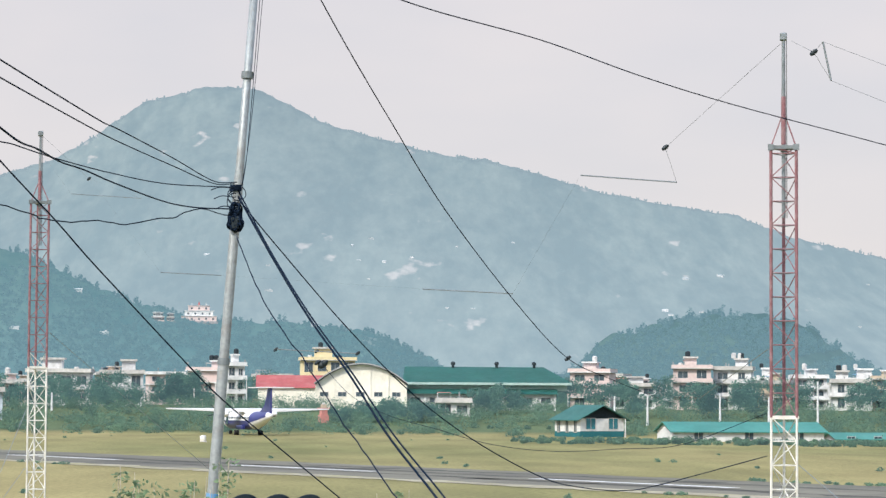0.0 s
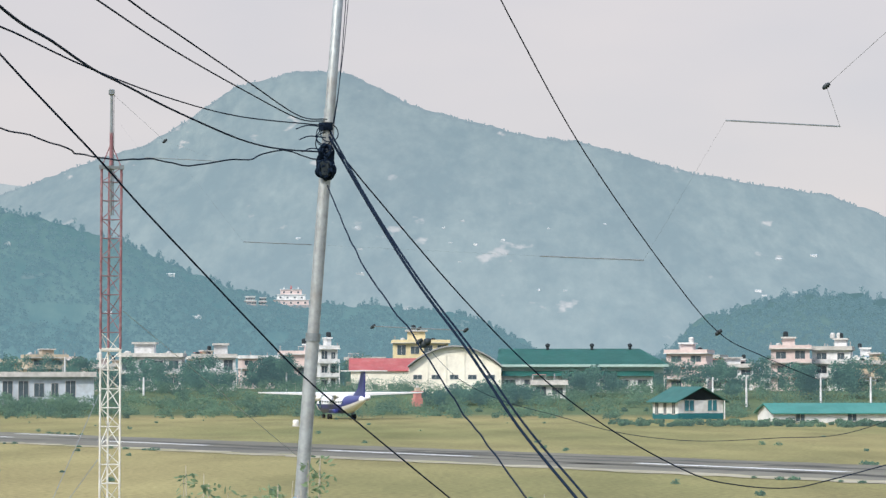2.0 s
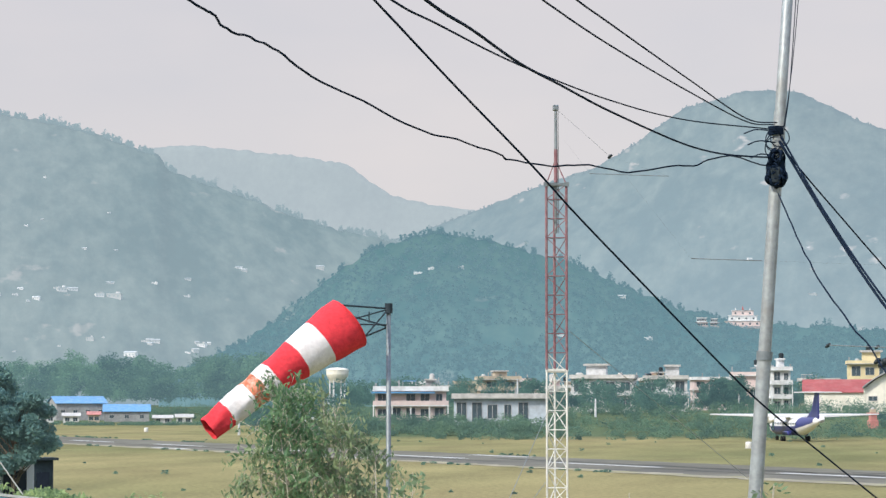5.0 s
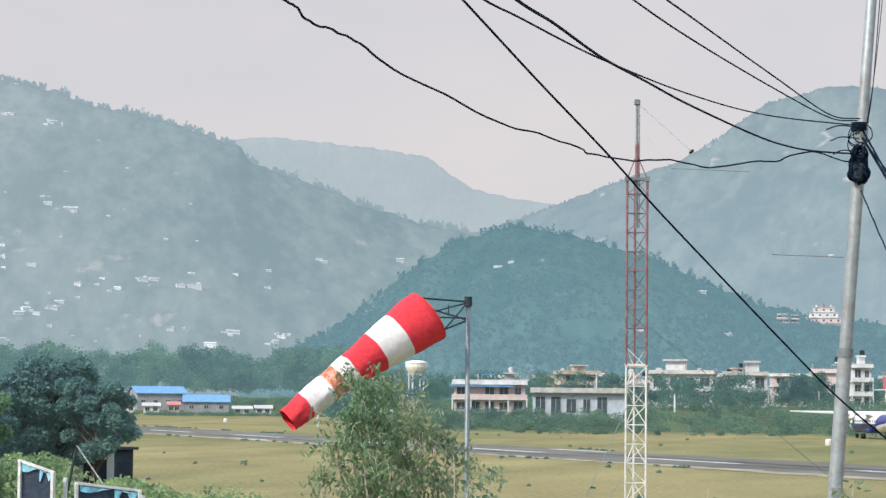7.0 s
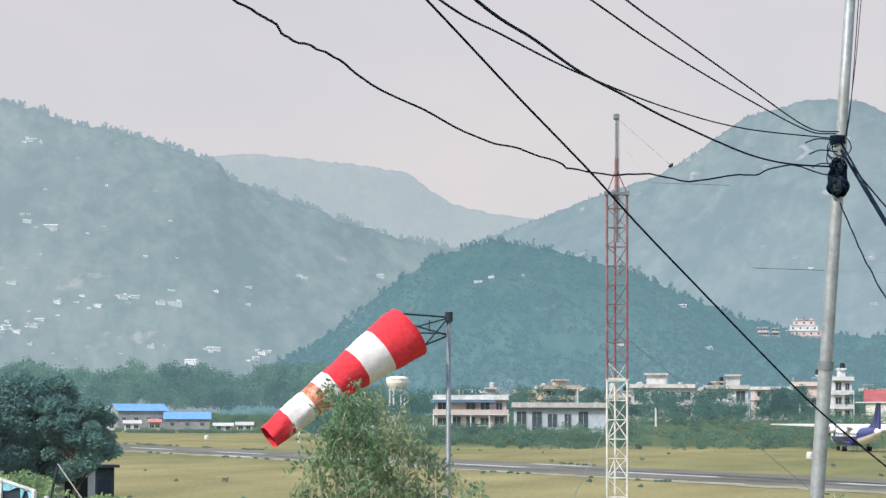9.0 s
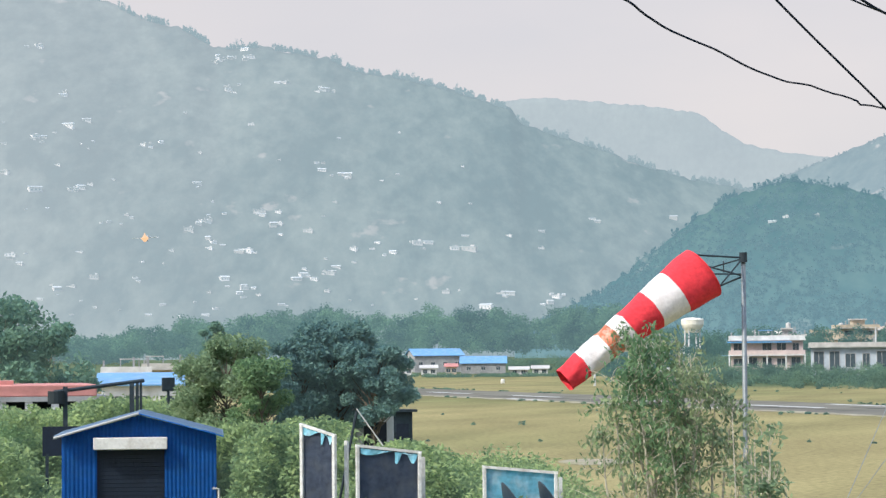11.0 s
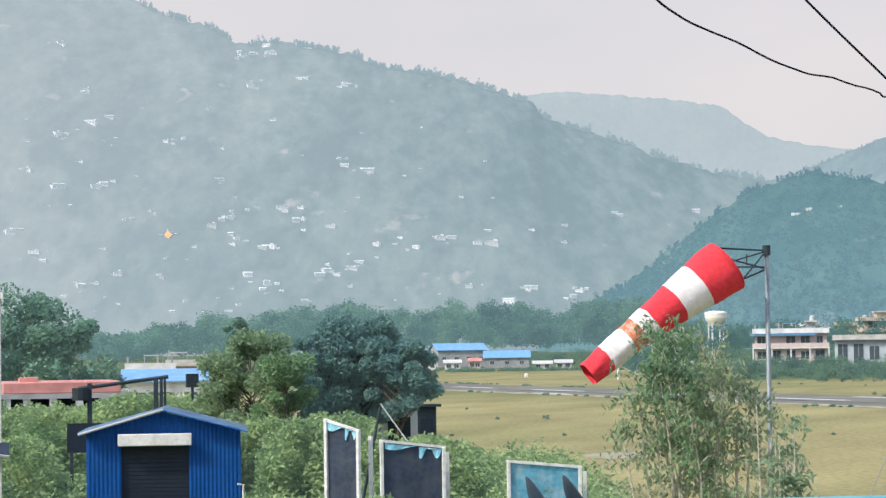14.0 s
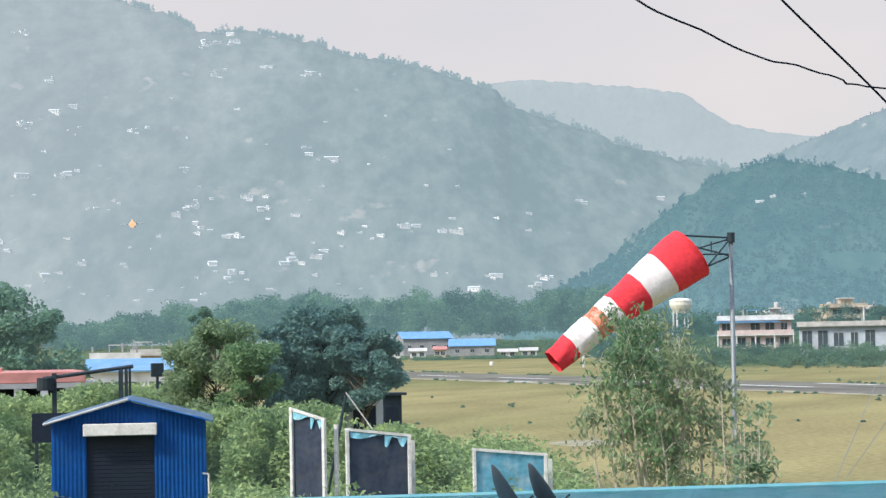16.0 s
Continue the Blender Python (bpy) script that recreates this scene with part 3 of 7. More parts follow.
def hill(name, near, far, crest, mat, label, rough_crest, seed, power=1.15, gully=0.05, base_up=0.0):
    """A wooded hill: crest gives bearing and angle of its skyline; slopes with spurs and crowns in relief."""
    crest = sorted(crest)
    CRESTS[name] = (crest, far)
    bs, es = np.array([c[0] for c in crest]), np.array([c[1] for c in crest])
    cols = np.arange(bs[0], bs[-1], 0.045)
    el = np.interp(cols, bs, es)
    k = np.hanning(13)
    el = np.convolve(np.pad(el, 6, mode="edge"), k / k.sum(), mode="valid")
    rows = 44
    verts, faces = [], []
    for i, (b, e) in enumerate(zip(cols, el)):
        top = far * math.tan(radians(float(e)))
        for j in range(rows + 1):
            s = j / rows
            d = near + (far - near) * s
            p = at(float(b), d)
            n1 = noise.fractal(Vector((p.x * 0.0011 + seed, p.y * 0.0011, seed)), 1.0, 2.0, 5)
            n2 = noise.noise(Vector((p.x * 0.03, p.y * 0.03, seed)))
            n3 = noise.noise(Vector((p.x * 0.09, p.y * 0.09, seed + 4)))
            h = top * s ** power + top * gully * n1 * 4 * s * (1 - s) + rough_crest * (0.45 * n2 + 0.6 * n3) * (0.05 + 0.95 * smooth(0.9, 1.0, s)) * min(1, 4 * s)
            verts.append((p.x, p.y, (EYE if s > 0.02 else 0) + base_up + h))
        p = at(float(b), far * 1.04)
        verts.append((p.x, p.y, 0))
    n = rows + 2
    for i in range(len(cols) - 1):
        for j in range(n - 1):
            a = i * n + j
            faces.append((a + n, a, a + 1, a + n + 1))
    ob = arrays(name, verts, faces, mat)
    for p in ob.data.polygons:
        p.use_smooth = True
    return tagged(ob, label, "hill", kind="structure")


# Haze over these hills is emission colour in their materials, high and low.
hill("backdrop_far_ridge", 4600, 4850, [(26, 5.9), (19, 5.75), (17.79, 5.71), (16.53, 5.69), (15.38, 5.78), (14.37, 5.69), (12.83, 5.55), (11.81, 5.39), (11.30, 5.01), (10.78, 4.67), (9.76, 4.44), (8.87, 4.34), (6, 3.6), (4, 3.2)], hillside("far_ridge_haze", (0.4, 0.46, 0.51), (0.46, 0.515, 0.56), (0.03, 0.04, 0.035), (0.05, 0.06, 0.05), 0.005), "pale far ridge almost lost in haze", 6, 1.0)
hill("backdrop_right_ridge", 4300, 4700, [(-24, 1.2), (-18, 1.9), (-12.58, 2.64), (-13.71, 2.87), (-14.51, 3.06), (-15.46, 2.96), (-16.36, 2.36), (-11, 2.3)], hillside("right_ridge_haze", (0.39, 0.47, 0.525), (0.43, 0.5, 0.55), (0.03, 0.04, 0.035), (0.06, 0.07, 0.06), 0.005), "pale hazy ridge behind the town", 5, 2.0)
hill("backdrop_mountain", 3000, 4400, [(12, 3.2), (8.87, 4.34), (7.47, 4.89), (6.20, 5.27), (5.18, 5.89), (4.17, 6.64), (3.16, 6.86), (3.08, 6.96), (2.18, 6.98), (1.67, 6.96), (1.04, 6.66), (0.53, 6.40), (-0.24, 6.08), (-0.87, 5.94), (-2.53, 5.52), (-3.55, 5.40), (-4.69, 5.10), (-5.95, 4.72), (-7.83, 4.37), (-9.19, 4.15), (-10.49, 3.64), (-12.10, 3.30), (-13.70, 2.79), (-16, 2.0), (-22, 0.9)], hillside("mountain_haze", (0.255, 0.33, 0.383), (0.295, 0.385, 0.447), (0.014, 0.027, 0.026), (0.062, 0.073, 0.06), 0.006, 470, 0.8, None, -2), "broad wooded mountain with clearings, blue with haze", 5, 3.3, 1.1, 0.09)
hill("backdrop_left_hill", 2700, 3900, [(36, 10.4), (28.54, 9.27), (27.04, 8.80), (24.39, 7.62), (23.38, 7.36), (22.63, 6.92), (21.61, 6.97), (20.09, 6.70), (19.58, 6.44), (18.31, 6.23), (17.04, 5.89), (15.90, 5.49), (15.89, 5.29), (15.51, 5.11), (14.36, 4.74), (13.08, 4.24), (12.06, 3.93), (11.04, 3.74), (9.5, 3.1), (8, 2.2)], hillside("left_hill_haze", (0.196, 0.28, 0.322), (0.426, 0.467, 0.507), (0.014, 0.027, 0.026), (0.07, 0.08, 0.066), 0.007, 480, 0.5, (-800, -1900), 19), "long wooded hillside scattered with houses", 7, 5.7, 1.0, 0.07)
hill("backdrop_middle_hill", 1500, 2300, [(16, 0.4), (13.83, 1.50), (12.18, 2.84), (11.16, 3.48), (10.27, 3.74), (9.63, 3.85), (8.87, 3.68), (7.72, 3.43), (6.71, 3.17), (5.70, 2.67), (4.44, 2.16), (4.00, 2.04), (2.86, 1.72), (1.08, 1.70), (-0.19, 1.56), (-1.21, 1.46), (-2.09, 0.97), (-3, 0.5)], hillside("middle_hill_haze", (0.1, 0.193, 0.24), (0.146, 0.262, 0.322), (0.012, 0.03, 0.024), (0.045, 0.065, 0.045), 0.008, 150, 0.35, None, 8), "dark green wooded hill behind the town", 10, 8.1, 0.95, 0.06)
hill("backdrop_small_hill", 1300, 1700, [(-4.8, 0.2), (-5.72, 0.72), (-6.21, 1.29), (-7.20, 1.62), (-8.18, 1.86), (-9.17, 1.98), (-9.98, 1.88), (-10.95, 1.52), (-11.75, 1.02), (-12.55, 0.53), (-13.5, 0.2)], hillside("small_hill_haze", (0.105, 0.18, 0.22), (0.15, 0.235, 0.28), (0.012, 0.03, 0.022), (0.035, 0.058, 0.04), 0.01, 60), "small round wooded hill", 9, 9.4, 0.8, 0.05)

# ---- buildings ----
def facing(bearing, dist, z=0.0, turn=0.0):
    """A pose whose -y side looks back at the terrace, turned by so many degrees."""
    p = at(bearing, dist, z)
    return pose(p.x, p.y, p.z, 0, 0, bearing + turn)


WINDOWS = {}


def window_part(parent, x, y, z, w, h, pane="pane", side=0):
    """A framed window on the front (side 0) or on the right (1) or left (-1) end; meshes are shared by size."""
    key = (round(w, 2), round(h, 2))
    if key not in WINDOWS:
        bm = bmesh.new()
        t = 0.07
        for a in ((-w / 2 - t, -w / 2, -h / 2 - t, h / 2 + t), (w / 2, w / 2 + t, -h / 2 - t, h / 2 + t), (-w / 2, w / 2, -h / 2 - t, -h / 2), (-w / 2, w / 2, h / 2, h / 2 + t), (-0.03, 0.03, -h / 2, h / 2)):
            box(bm, a[0], a[1], -0.1, 0.0, a[2], a[3])
        fm = bpy.data.meshes.new("window")
        bm.to_mesh(fm)
        bm.free()
        fm.materials.append(M["frame"])
        panes = {}
        WINDOWS[key] = (fm, panes)
    fm, panes = WINDOWS[key]
    if pane not in panes:
        bm = boxed(-w / 2, w / 2, -0.03, 0.0, -h / 2, h / 2)
        pm = bpy.data.meshes.new("pane")
        bm.to_mesh(pm)
        bm.free()
        pm.materials.append(M[pane])
        panes[pane] = pm
    fr = plain("window", fm, parent)
    fr.matrix_basis = pose(x, y, z, 0, 0, 90 * side)
    plain("pane", panes[pane], fr)
    return fr


def gable(bm, w, d, z0, z1, over, thick):
    """Two roof sheets over a box w by d, ridge along x when d is the span."""
    for s in (-1, 1):
        e = s * (d / 2 + over)
        ze = z0 - (z1 - z0) * over / (d / 2)
        v = [(-w / 2 - over, e, ze), (w / 2 + over, e, ze), (w / 2 + over, 0, z1), (-w / 2 - over, 0, z1)]
        lo = [bm.verts.new(p) for p in v]
        hi = [bm.verts.new((p[0], p[1], p[2] + thick)) for p in v]
        bm.faces.new(lo if s > 0 else lo[::-1])
        bm.faces.new(hi[::-1] if s > 0 else hi)
        for k in range(4):
            q = (lo[k], lo[(k + 1) % 4], hi[(k + 1) % 4], hi[k])
            bm.faces.new(q if s < 0 else q[::-1])
    return bm


def gable_walls(w, d, z, ridge, base=0.0):
    bm = bmesh.new()
    box(bm, -w / 2, w / 2, -d / 2, d / 2, base, z)
    for x in (-w / 2, w / 2):
        s = 0.12 if x < 0 else -0.12
        a = [bm.verts.new(p) for p in ((x, -d / 2, z), (x, d / 2, z), (x, 0, ridge))]
        b = [bm.verts.new((v.co.x + s, v.co.y, v.co.z)) for v in a]
        bm.faces.new(a if x > 0 else a[::-1])
        bm.faces.new(b[::-1] if x > 0 else b)
    return bm


def town_house(b0, b1, top, dist, storeys, wall, label, seed, cols=0, trim="slab", extra=1, turn=0.0, base=None, depth=9.0, pane="pane", group="town houses"):
    """A flat-roofed concrete house: storeys with slab edges, windows, parapet, stair head and water tanks."""
    rr = random.Random(seed)
    w = dist * radians(abs(b1 - b0))
    if base is None:
        p = at((b0 + b1) / 2, dist)
        base = ground_z(p.x, p.y)
    height = up(top, dist) - base
    r = root("town_house", facing((b0 + b1) / 2, dist, base, turn), label, "house", group)
    fh = height / (storeys + (0.35 if extra else 0.12))
    h = fh * storeys
    part("wall", boxed(-w / 2, w / 2, 0, depth, -2.0, h), M[wall], r)
    for k in range(1, storeys + 1):
        part("floor_slab", boxed(-w / 2 - 0.5, w / 2 + 0.5, -0.9, depth + 0.3, k * fh - 0.16, k * fh + 0.02), M[trim], r)
    bm = bmesh.new()
    for a in ((-w / 2 - 0.4, w / 2 + 0.4, -0.8, -0.65), (-w / 2 - 0.4, w / 2 + 0.4, depth, depth + 0.15), (-w / 2 - 0.4, -w / 2 - 0.25, -0.65, depth), (w / 2 + 0.25, w / 2 + 0.4, -0.65, depth)):
        box(bm, a[0], a[1], a[2], a[3], h + 0.02, h + 0.75)
    part("parapet", bm, M[wall if rr.random() < 0.5 else trim], r)
    n = cols or max(2, int(w / 3.2))
    for k in range(storeys):
        for c in range(n):
            if rr.random() < 0.12:
                continue
            ww = min(2.2, w / n * 0.62) * (0.7 if rr.random() < 0.3 else 1)
            window_part(r, -w / 2 + w * (c + 0.5) / n, -0.002, k * fh + fh * 0.52, round(ww, 1), round(fh * (0.46 if rr.random() < 0.6 else 0.62), 1), pane)
    if storeys > 1:
        for x in np.linspace(-w / 2 - 0.3, w / 2 + 0.3, max(3, int(w / 3) + 1)):
            part("balcony_post", boxed(float(x) - 0.12, float(x) + 0.12, -0.85, -0.62, 0, (storeys - 1) * fh), M[trim], r)
        for k in range(1, storeys):
            part("balcony_rail", boxed(-w / 2 - 0.4, w / 2 + 0.4, -0.88, -0.8, k * fh + 0.05, k * fh + 0.85), M[wall], r)
    for k in range(rr.randint(1, 4)):
        px, py = rr.choice((-w / 2, -w / 6, w / 6, w / 2)), rr.choice((0.1, depth * 0.5, depth - 0.1))
        part("roof_post", boxed(px - 0.13, px + 0.13, py - 0.13, py + 0.13, h, h + rr.uniform(1.1, 2.0)), M["grey_wall"], r)
    if rr.random() < 0.4:
        px = rr.uniform(-w / 3, w / 4)
        part("roof_shelter", boxed(px - 1.2, px + 1.4, depth * 0.5, depth * 0.9, h + 1.7, h + 1.82), M[rr.choice(("slab", "blue_roof", "salmon_roof"))], r)
        for q in (-1.1, 1.3):
            part("shelter_post", boxed(px + q - 0.06, px + q + 0.06, depth * 0.52, depth * 0.52 + 0.12, h, h + 1.7), M["grey_wall"], r)
    if extra:
        x = rr.uniform(-w / 4, w / 4)
        part("stair_head", boxed(x - w * 0.16, x + w * 0.16, depth * 0.3, depth * 0.75, h, h + fh * 0.72), M[wall], r)
        part("stair_roof", boxed(x - w * 0.2, x + w * 0.2, depth * 0.22, depth * 0.82, h + fh * 0.72, h + fh * 0.84), M[trim], r)
        for q in range(rr.randint(1, 3)):
            tx = rr.uniform(-w / 2.4, w / 2.4)
            bm = lathe(bmesh.new(), ((0.55, 0), (0.6, 0.1), (0.6, 1.0), (0.45, 1.2), (0.2, 1.3)), 10)
            t = part("water_tank", bm, M["tank" if rr.random() < 0.6 else "frame"], r)
            t.location = (tx, depth * 0.5, h if abs(tx - x) > w * 0.22 else h + fh * 0.84)
    return r


def sheet_hall(b0, b1, eave, ridge, dist, wall, roof, label, depth=8.0, turn=0.0, base=0.0, windows=4, wsize=(1.2, 1.0), name="shed", category="shed", band=None, pane="pane", over=0.5, group="airfield sheds"):
    """A long low hall under a pitched sheet roof, ridge along its front."""
    w = dist * radians(abs(b1 - b0)) / math.cos(radians(turn))
    r = root(name, facing((b0 + b1) / 2, dist + depth / 2, base, turn), label, category, group)
    ze, zr = up(eave, dist) - base, up(ridge, dist) - base
    part("wall", gable_walls(w, depth, ze, zr, -0.6), M[wall], r)
    part("roof", gable(bmesh.new(), w, depth, ze, zr, over, 0.12), M[roof], r)
    if band:
        part("painted_plinth", boxed(-w / 2 - 0.03, w / 2 + 0.03, -depth / 2 - 0.03, -depth / 2 + 0.2, -0.5, ze * 0.3), M[band], r)
    for c in range(windows):
        window_part(r, -w / 2 + w * (c + 0.5) / windows, -depth / 2 - 0.002, ze * 0.58, wsize[0], wsize[1], pane)
    return r


# arched hangar end wall and its long green-roofed hall
def hangar():
    d = 500.0
    w = d * radians(2.06)
    r = root("hangar", facing(-0.8, d), "cream hangar with curved roof and five small windows", "hangar")
    ze, za = up(0.32, d), up(0.78, d)
    bm = bmesh.new()
    n = 24
    prof = [(-w / 2, -0.5)] + [(-w / 2 + w * k / n, ze + (za - ze) * (1 - (2 * k / n - 1) ** 2)) for k in range(n + 1)] + [(w / 2, -0.5)]
    f = [bm.verts.new((x, 0, z)) for x, z in prof]
    b = [bm.verts.new((x, 30, z)) for x, z in prof]
    bm.faces.new(f)
    bm.faces.new(b[::-1])
    for k in range(len(f)):
        q = (k + 1) % len(f)
        bm.faces.new((f[q], f[k], b[k], b[q]))
    part("wall", bm, M["cream"], r)
    bm = bmesh.new()
    arc = [(x * 1.04, z + 0.05) for x, z in prof[1:-1]]
    rows = [[bm.verts.new((x, y, z + t)) for x, z in arc] for y, t in ((-1.0, 0), (-1.0, 0.28), (31, 0.28), (31, 0))]
    for a, c in ((0, 1), (1, 2), (2, 3), (3, 0)):
        for k in range(n):
            bm.faces.new((rows[a][k], rows[a][k + 1], rows[c][k + 1], rows[c][k]))
    part("roof", bm, M["grey_wall"], r, "grey curved sheet roof")
    for k in range(5):
        window_part(r, -w * 0.41 + w * 0.2 * k, -0.002, up(0.1, d), 1.6, 0.8)
    for k in range(6):
        x = -w / 2 + w * k / 5
        part("pilaster", boxed(x - 0.12, x + 0.12, -0.16, -0.002, -0.5, ze + (za - ze) * max(0, 1 - (2 * k / 5 - 1) ** 2) - 0.1), M["cream"], r)
    part("canopy", boxed(-w * 0.05, w * 0.5, -2.5, -0.17, up(-0.2, d), up(-0.17, d)), M["fascia"], r)


hangar()


def long_hall():
    d = 512.0
    b0, b1 = -1.85, -5.5
    w = d * radians(3.65)
    r = root("terminal_hall", facing((b0 + b1) / 2, d), "long pale hall under a wide green sheet roof", "building")
    z1, z2, z3 = up(0.76, d), up(0.38, d), up(0.2, d)
    bm = bmesh.new()
    vs = [bm.verts.new(p) for p in ((-w / 2 - 1, -1.2, z2), (w / 2 + 1, -1.2, z2), (w / 2 - 4.5, 14, z1), (-w / 2 - 1, 14, z1), (-w / 2 - 1, 30, z2), (w / 2 + 1, 30, z2))]
    for f in ((0, 1, 2, 3), (3, 2, 5, 4), (1, 5, 2), (0, 3, 4)):
        bm.faces.new([vs[i] for i in f])
    bmesh.ops.solidify(bm, geom=bm.faces[:], thickness=0.25)
    part("roof", bm, M["green_roof"], r)
    part("upper_wall", boxed(-w / 2, w / 2, 0, 28, z3, z2 - 0.1), M["fascia"], r)
    part("fascia_band", boxed(-w / 2 - 1, w / 2 + 1, -1.3, -1.1, z2 - 0.45, z2 + 0.05), M["fascia"], r)
    bm = bmesh.new()
    vs = [bm.verts.new(p) for p in ((-w / 2 - 0.8, -5, z3 - 0.7), (w / 2 - 2, -5, z3 - 0.7), (w / 2 - 2, 0, z3 + 0.35), (-w / 2 - 0.8, 0, z3 + 0.35))]
    bm.faces.new(vs)
    bmesh.ops.solidify(bm, geom=bm.faces[:], thickness=0.2)
    part("lower_roof", bm, M["green_roof"], r)
    part("wall", boxed(-w / 2, w / 2 - 2.5, -4, 0, -0.6, z3 - 0.6), M["plaster"], r)
    for k in range(8):
        window_part(r, -w / 2 + (w - 2.5) * (k + 0.5) / 8, -4.002, up(-0.02, d), 1.9, 1.0)
    for k in range(9):
        x = -w / 2 + (w - 2.5) * k / 8
        part("pilaster", boxed(x - 0.2, x + 0.2, -4.3, -4.004, -0.5, z3 - 0.62), M["white_wall"], r)
    for x in (-w * 0.22, w * 0.06, w * 0.3):
        bm = lathe(bmesh.new(), ((0.3, z1 - 0.2), (0.3, z1 + 0.4), (0.5, z1 + 0.5), (0.45, z1 + 0.9), (0.15, z1 + 1.1)), 10, x, 13)
        part("roof_vent", bm, M["tank"], r)


long_hall()

# white hut with a teal band, seen at a corner: eave side and gable end
hut = sheet_hall(-5.75, -6.33, -0.42, -0.13, 404, "white_wall", "hut_roof", "white hut with green roof and teal plinth", depth=8.2, turn=-60, windows=3, wsize=(0.9, 1.9), name="hut", category="hut", over=0.8, band="teal_band", group="")
hw = 404 * radians(0.58) / math.cos(radians(60))
for y in (-2.1, 2.1):
    window_part(hut, hw / 2 + 0.004, y, 2.2, 1.7, 1.7, "tealpane", 1)
part("painted_band", boxed(hw / 2 + 0.004, hw / 2 + 0.05, -4.1, 4.1, -0.5, 1.0), M["teal_band"], hut)
# Dark sheet over the gable stands in for shade under the roof.
bm = bmesh.new()
ze_, zr_ = up(-0.42, 404), up(-0.13, 404)
bm.faces.new([bm.verts.new(q) for q in ((hw / 2 + 0.03, -4.1, ze_), (hw / 2 + 0.03, 4.1, ze_), (hw / 2 + 0.03, 0, zr_))])
bmesh.ops.solidify(bm, geom=bm.faces[:], thickness=0.02)
part("gable_panel", bm, M["dark"], hut, "gable darkened for shade under the roof")
part("porch_post", boxed(hw / 2 + 0.6, hw / 2 + 0.75, 3.9, 4.05, 0, ze_), M["white_wall"], hut)
sheet_hall(-7.78, -11.2, -0.7, -0.5, 372, "white_wall", "green_roof", "low white shed with a long green sheet roof", depth=9, turn=17, windows=3, wsize=(1.3, 1.1))
sheet_hall(-11.5, -12.7, -0.85, -0.72, 390, "grey_wall", "green_roof", "small dark shed with a low green roof", depth=7, turn=20, windows=2)
sheet_hall(-13.4, -15.4, -0.75, -0.58, 360, "grey_wall", "green_roof", "open dark shed with low green roof", depth=9, turn=12, windows=3)
town_house(-15.95, -17.6, -0.62, 330, 1, "beige_wall", "low unfinished beige blockhouse", 41, cols=3, extra=0, group="")

# ---- town behind the field: bearings of both sides, skyline angle, distance, storeys ----
for i, (b0, b1, top, dist, n, wall, trim, txt) in enumerate((
    (-5.55, -6.45, 0.74, 560, 3, "pink_wall", "white_wall", "three-storey pink and white house with roof tanks"),
    (-6.5, -7.5, 0.42, 600, 2, "plaster", "slab", "grey two-storey house with a flat roof"),
    (-7.9, -8.75, 0.85, 580, 3, "pink_wall", "slab", "large pink concrete house with terraces"),
    (-8.8, -9.65, 0.82, 585, 3, "plaster", "slab", "large pale concrete house with roof terrace"),
    (-9.75, -10.5, 0.5, 600, 2, "beige_wall", "slab", "beige house with a flat roof"),
    (-10.6, -11.35, 0.62, 610, 3, "plaster", "white_wall", "pale three-storey house with white slabs"),
    (-11.45, -12.3, 0.55, 590, 2, "white_wall", "slab", "white two-storey house with flat roof"),
    (-12.35, -13.2, 0.6, 600, 3, "beige_wall", "white_wall", "beige three-storey house with pale slabs"),
    (-13.4, -14.2, 0.45, 580, 2, "plaster", "slab", "pale house with a flat roof and tanks"),
    (-14.3, -15.2, 0.6, 570, 3, "beige_wall", "white_wall", "beige house with terraces and roof tanks"),
    (-15.3, -16.4, 0.5, 560, 2, "white_wall", "slab", "white two-storey house with a flat roof"),
    (-16.5, -17.8, 0.65, 560, 3, "plaster", "white_wall", "pale concrete house with terraces"),
    (3.15, 2.2, 0.72, 600, 3, "pink_wall", "white_wall", "pink and white three-storey house"),
    (2.25, 1.85, 0.85, 590, 3, "white_wall", "white_wall", "narrow white three-storey house"),
    (0.56, -0.65, 1.0, 640, 3, "yellow_wall", "slab", "yellow house behind the hangar"),
    (5.1, 4.15, 0.68, 590, 2, "plaster", "slab", "pale two-storey house with wide eaves"),
    (6.75, 5.35, 0.7, 600, 2, "plaster", "slab", "pale two-storey house with grey roof edge"),
    (8.75, 7.9, 0.62, 620, 3, "beige_wall", "slab", "beige house with a stair head and tanks"),
    (7.5, 6.9, 0.4, 560, 2, "pink_wall", "slab", "small red-painted house with a flat roof"),
    (10.2, 9.5, 0.42, 600, 2, "grey_wall", "slab", "grey concrete house with a flat roof"),
    (13.0, 12.2, 0.2, 600, 2, "plaster", "slab", "grey house half hidden by shrubs"),
)):
    town_house(b0, b1, top, dist, n, wall, txt, 100 + i, trim=trim, turn=((i * 37) % 21) - 10)

blue_house = town_house(11.15, 9.55, 0.33, 470, 2, "pink_wall", "pink two-storey house with a blue roof edge", 33, trim="white_wall", cols=5, extra=0)
part("blue_roof_edge", boxed(-7.2, 4.5, -1.4, 8, 5.0, 5.25), M["blue_roof"], blue_house)
town_house(9.38, 7.3, 0.2, 455, 1, "blue_grey_wall", "long low blue-grey house with dark windows", 34, trim="slab", cols=6, extra=0)
sheet_hall(1.55, 0.1, 0.25, 0.52, 560, "cream", "red_roof", "building with a red sheet roof", depth=14, windows=4, group="")
town_house(-2.55, -3.3, -0.02, 470, 1, "white_wall", "small white house with two windows", 35, cols=2, extra=0)

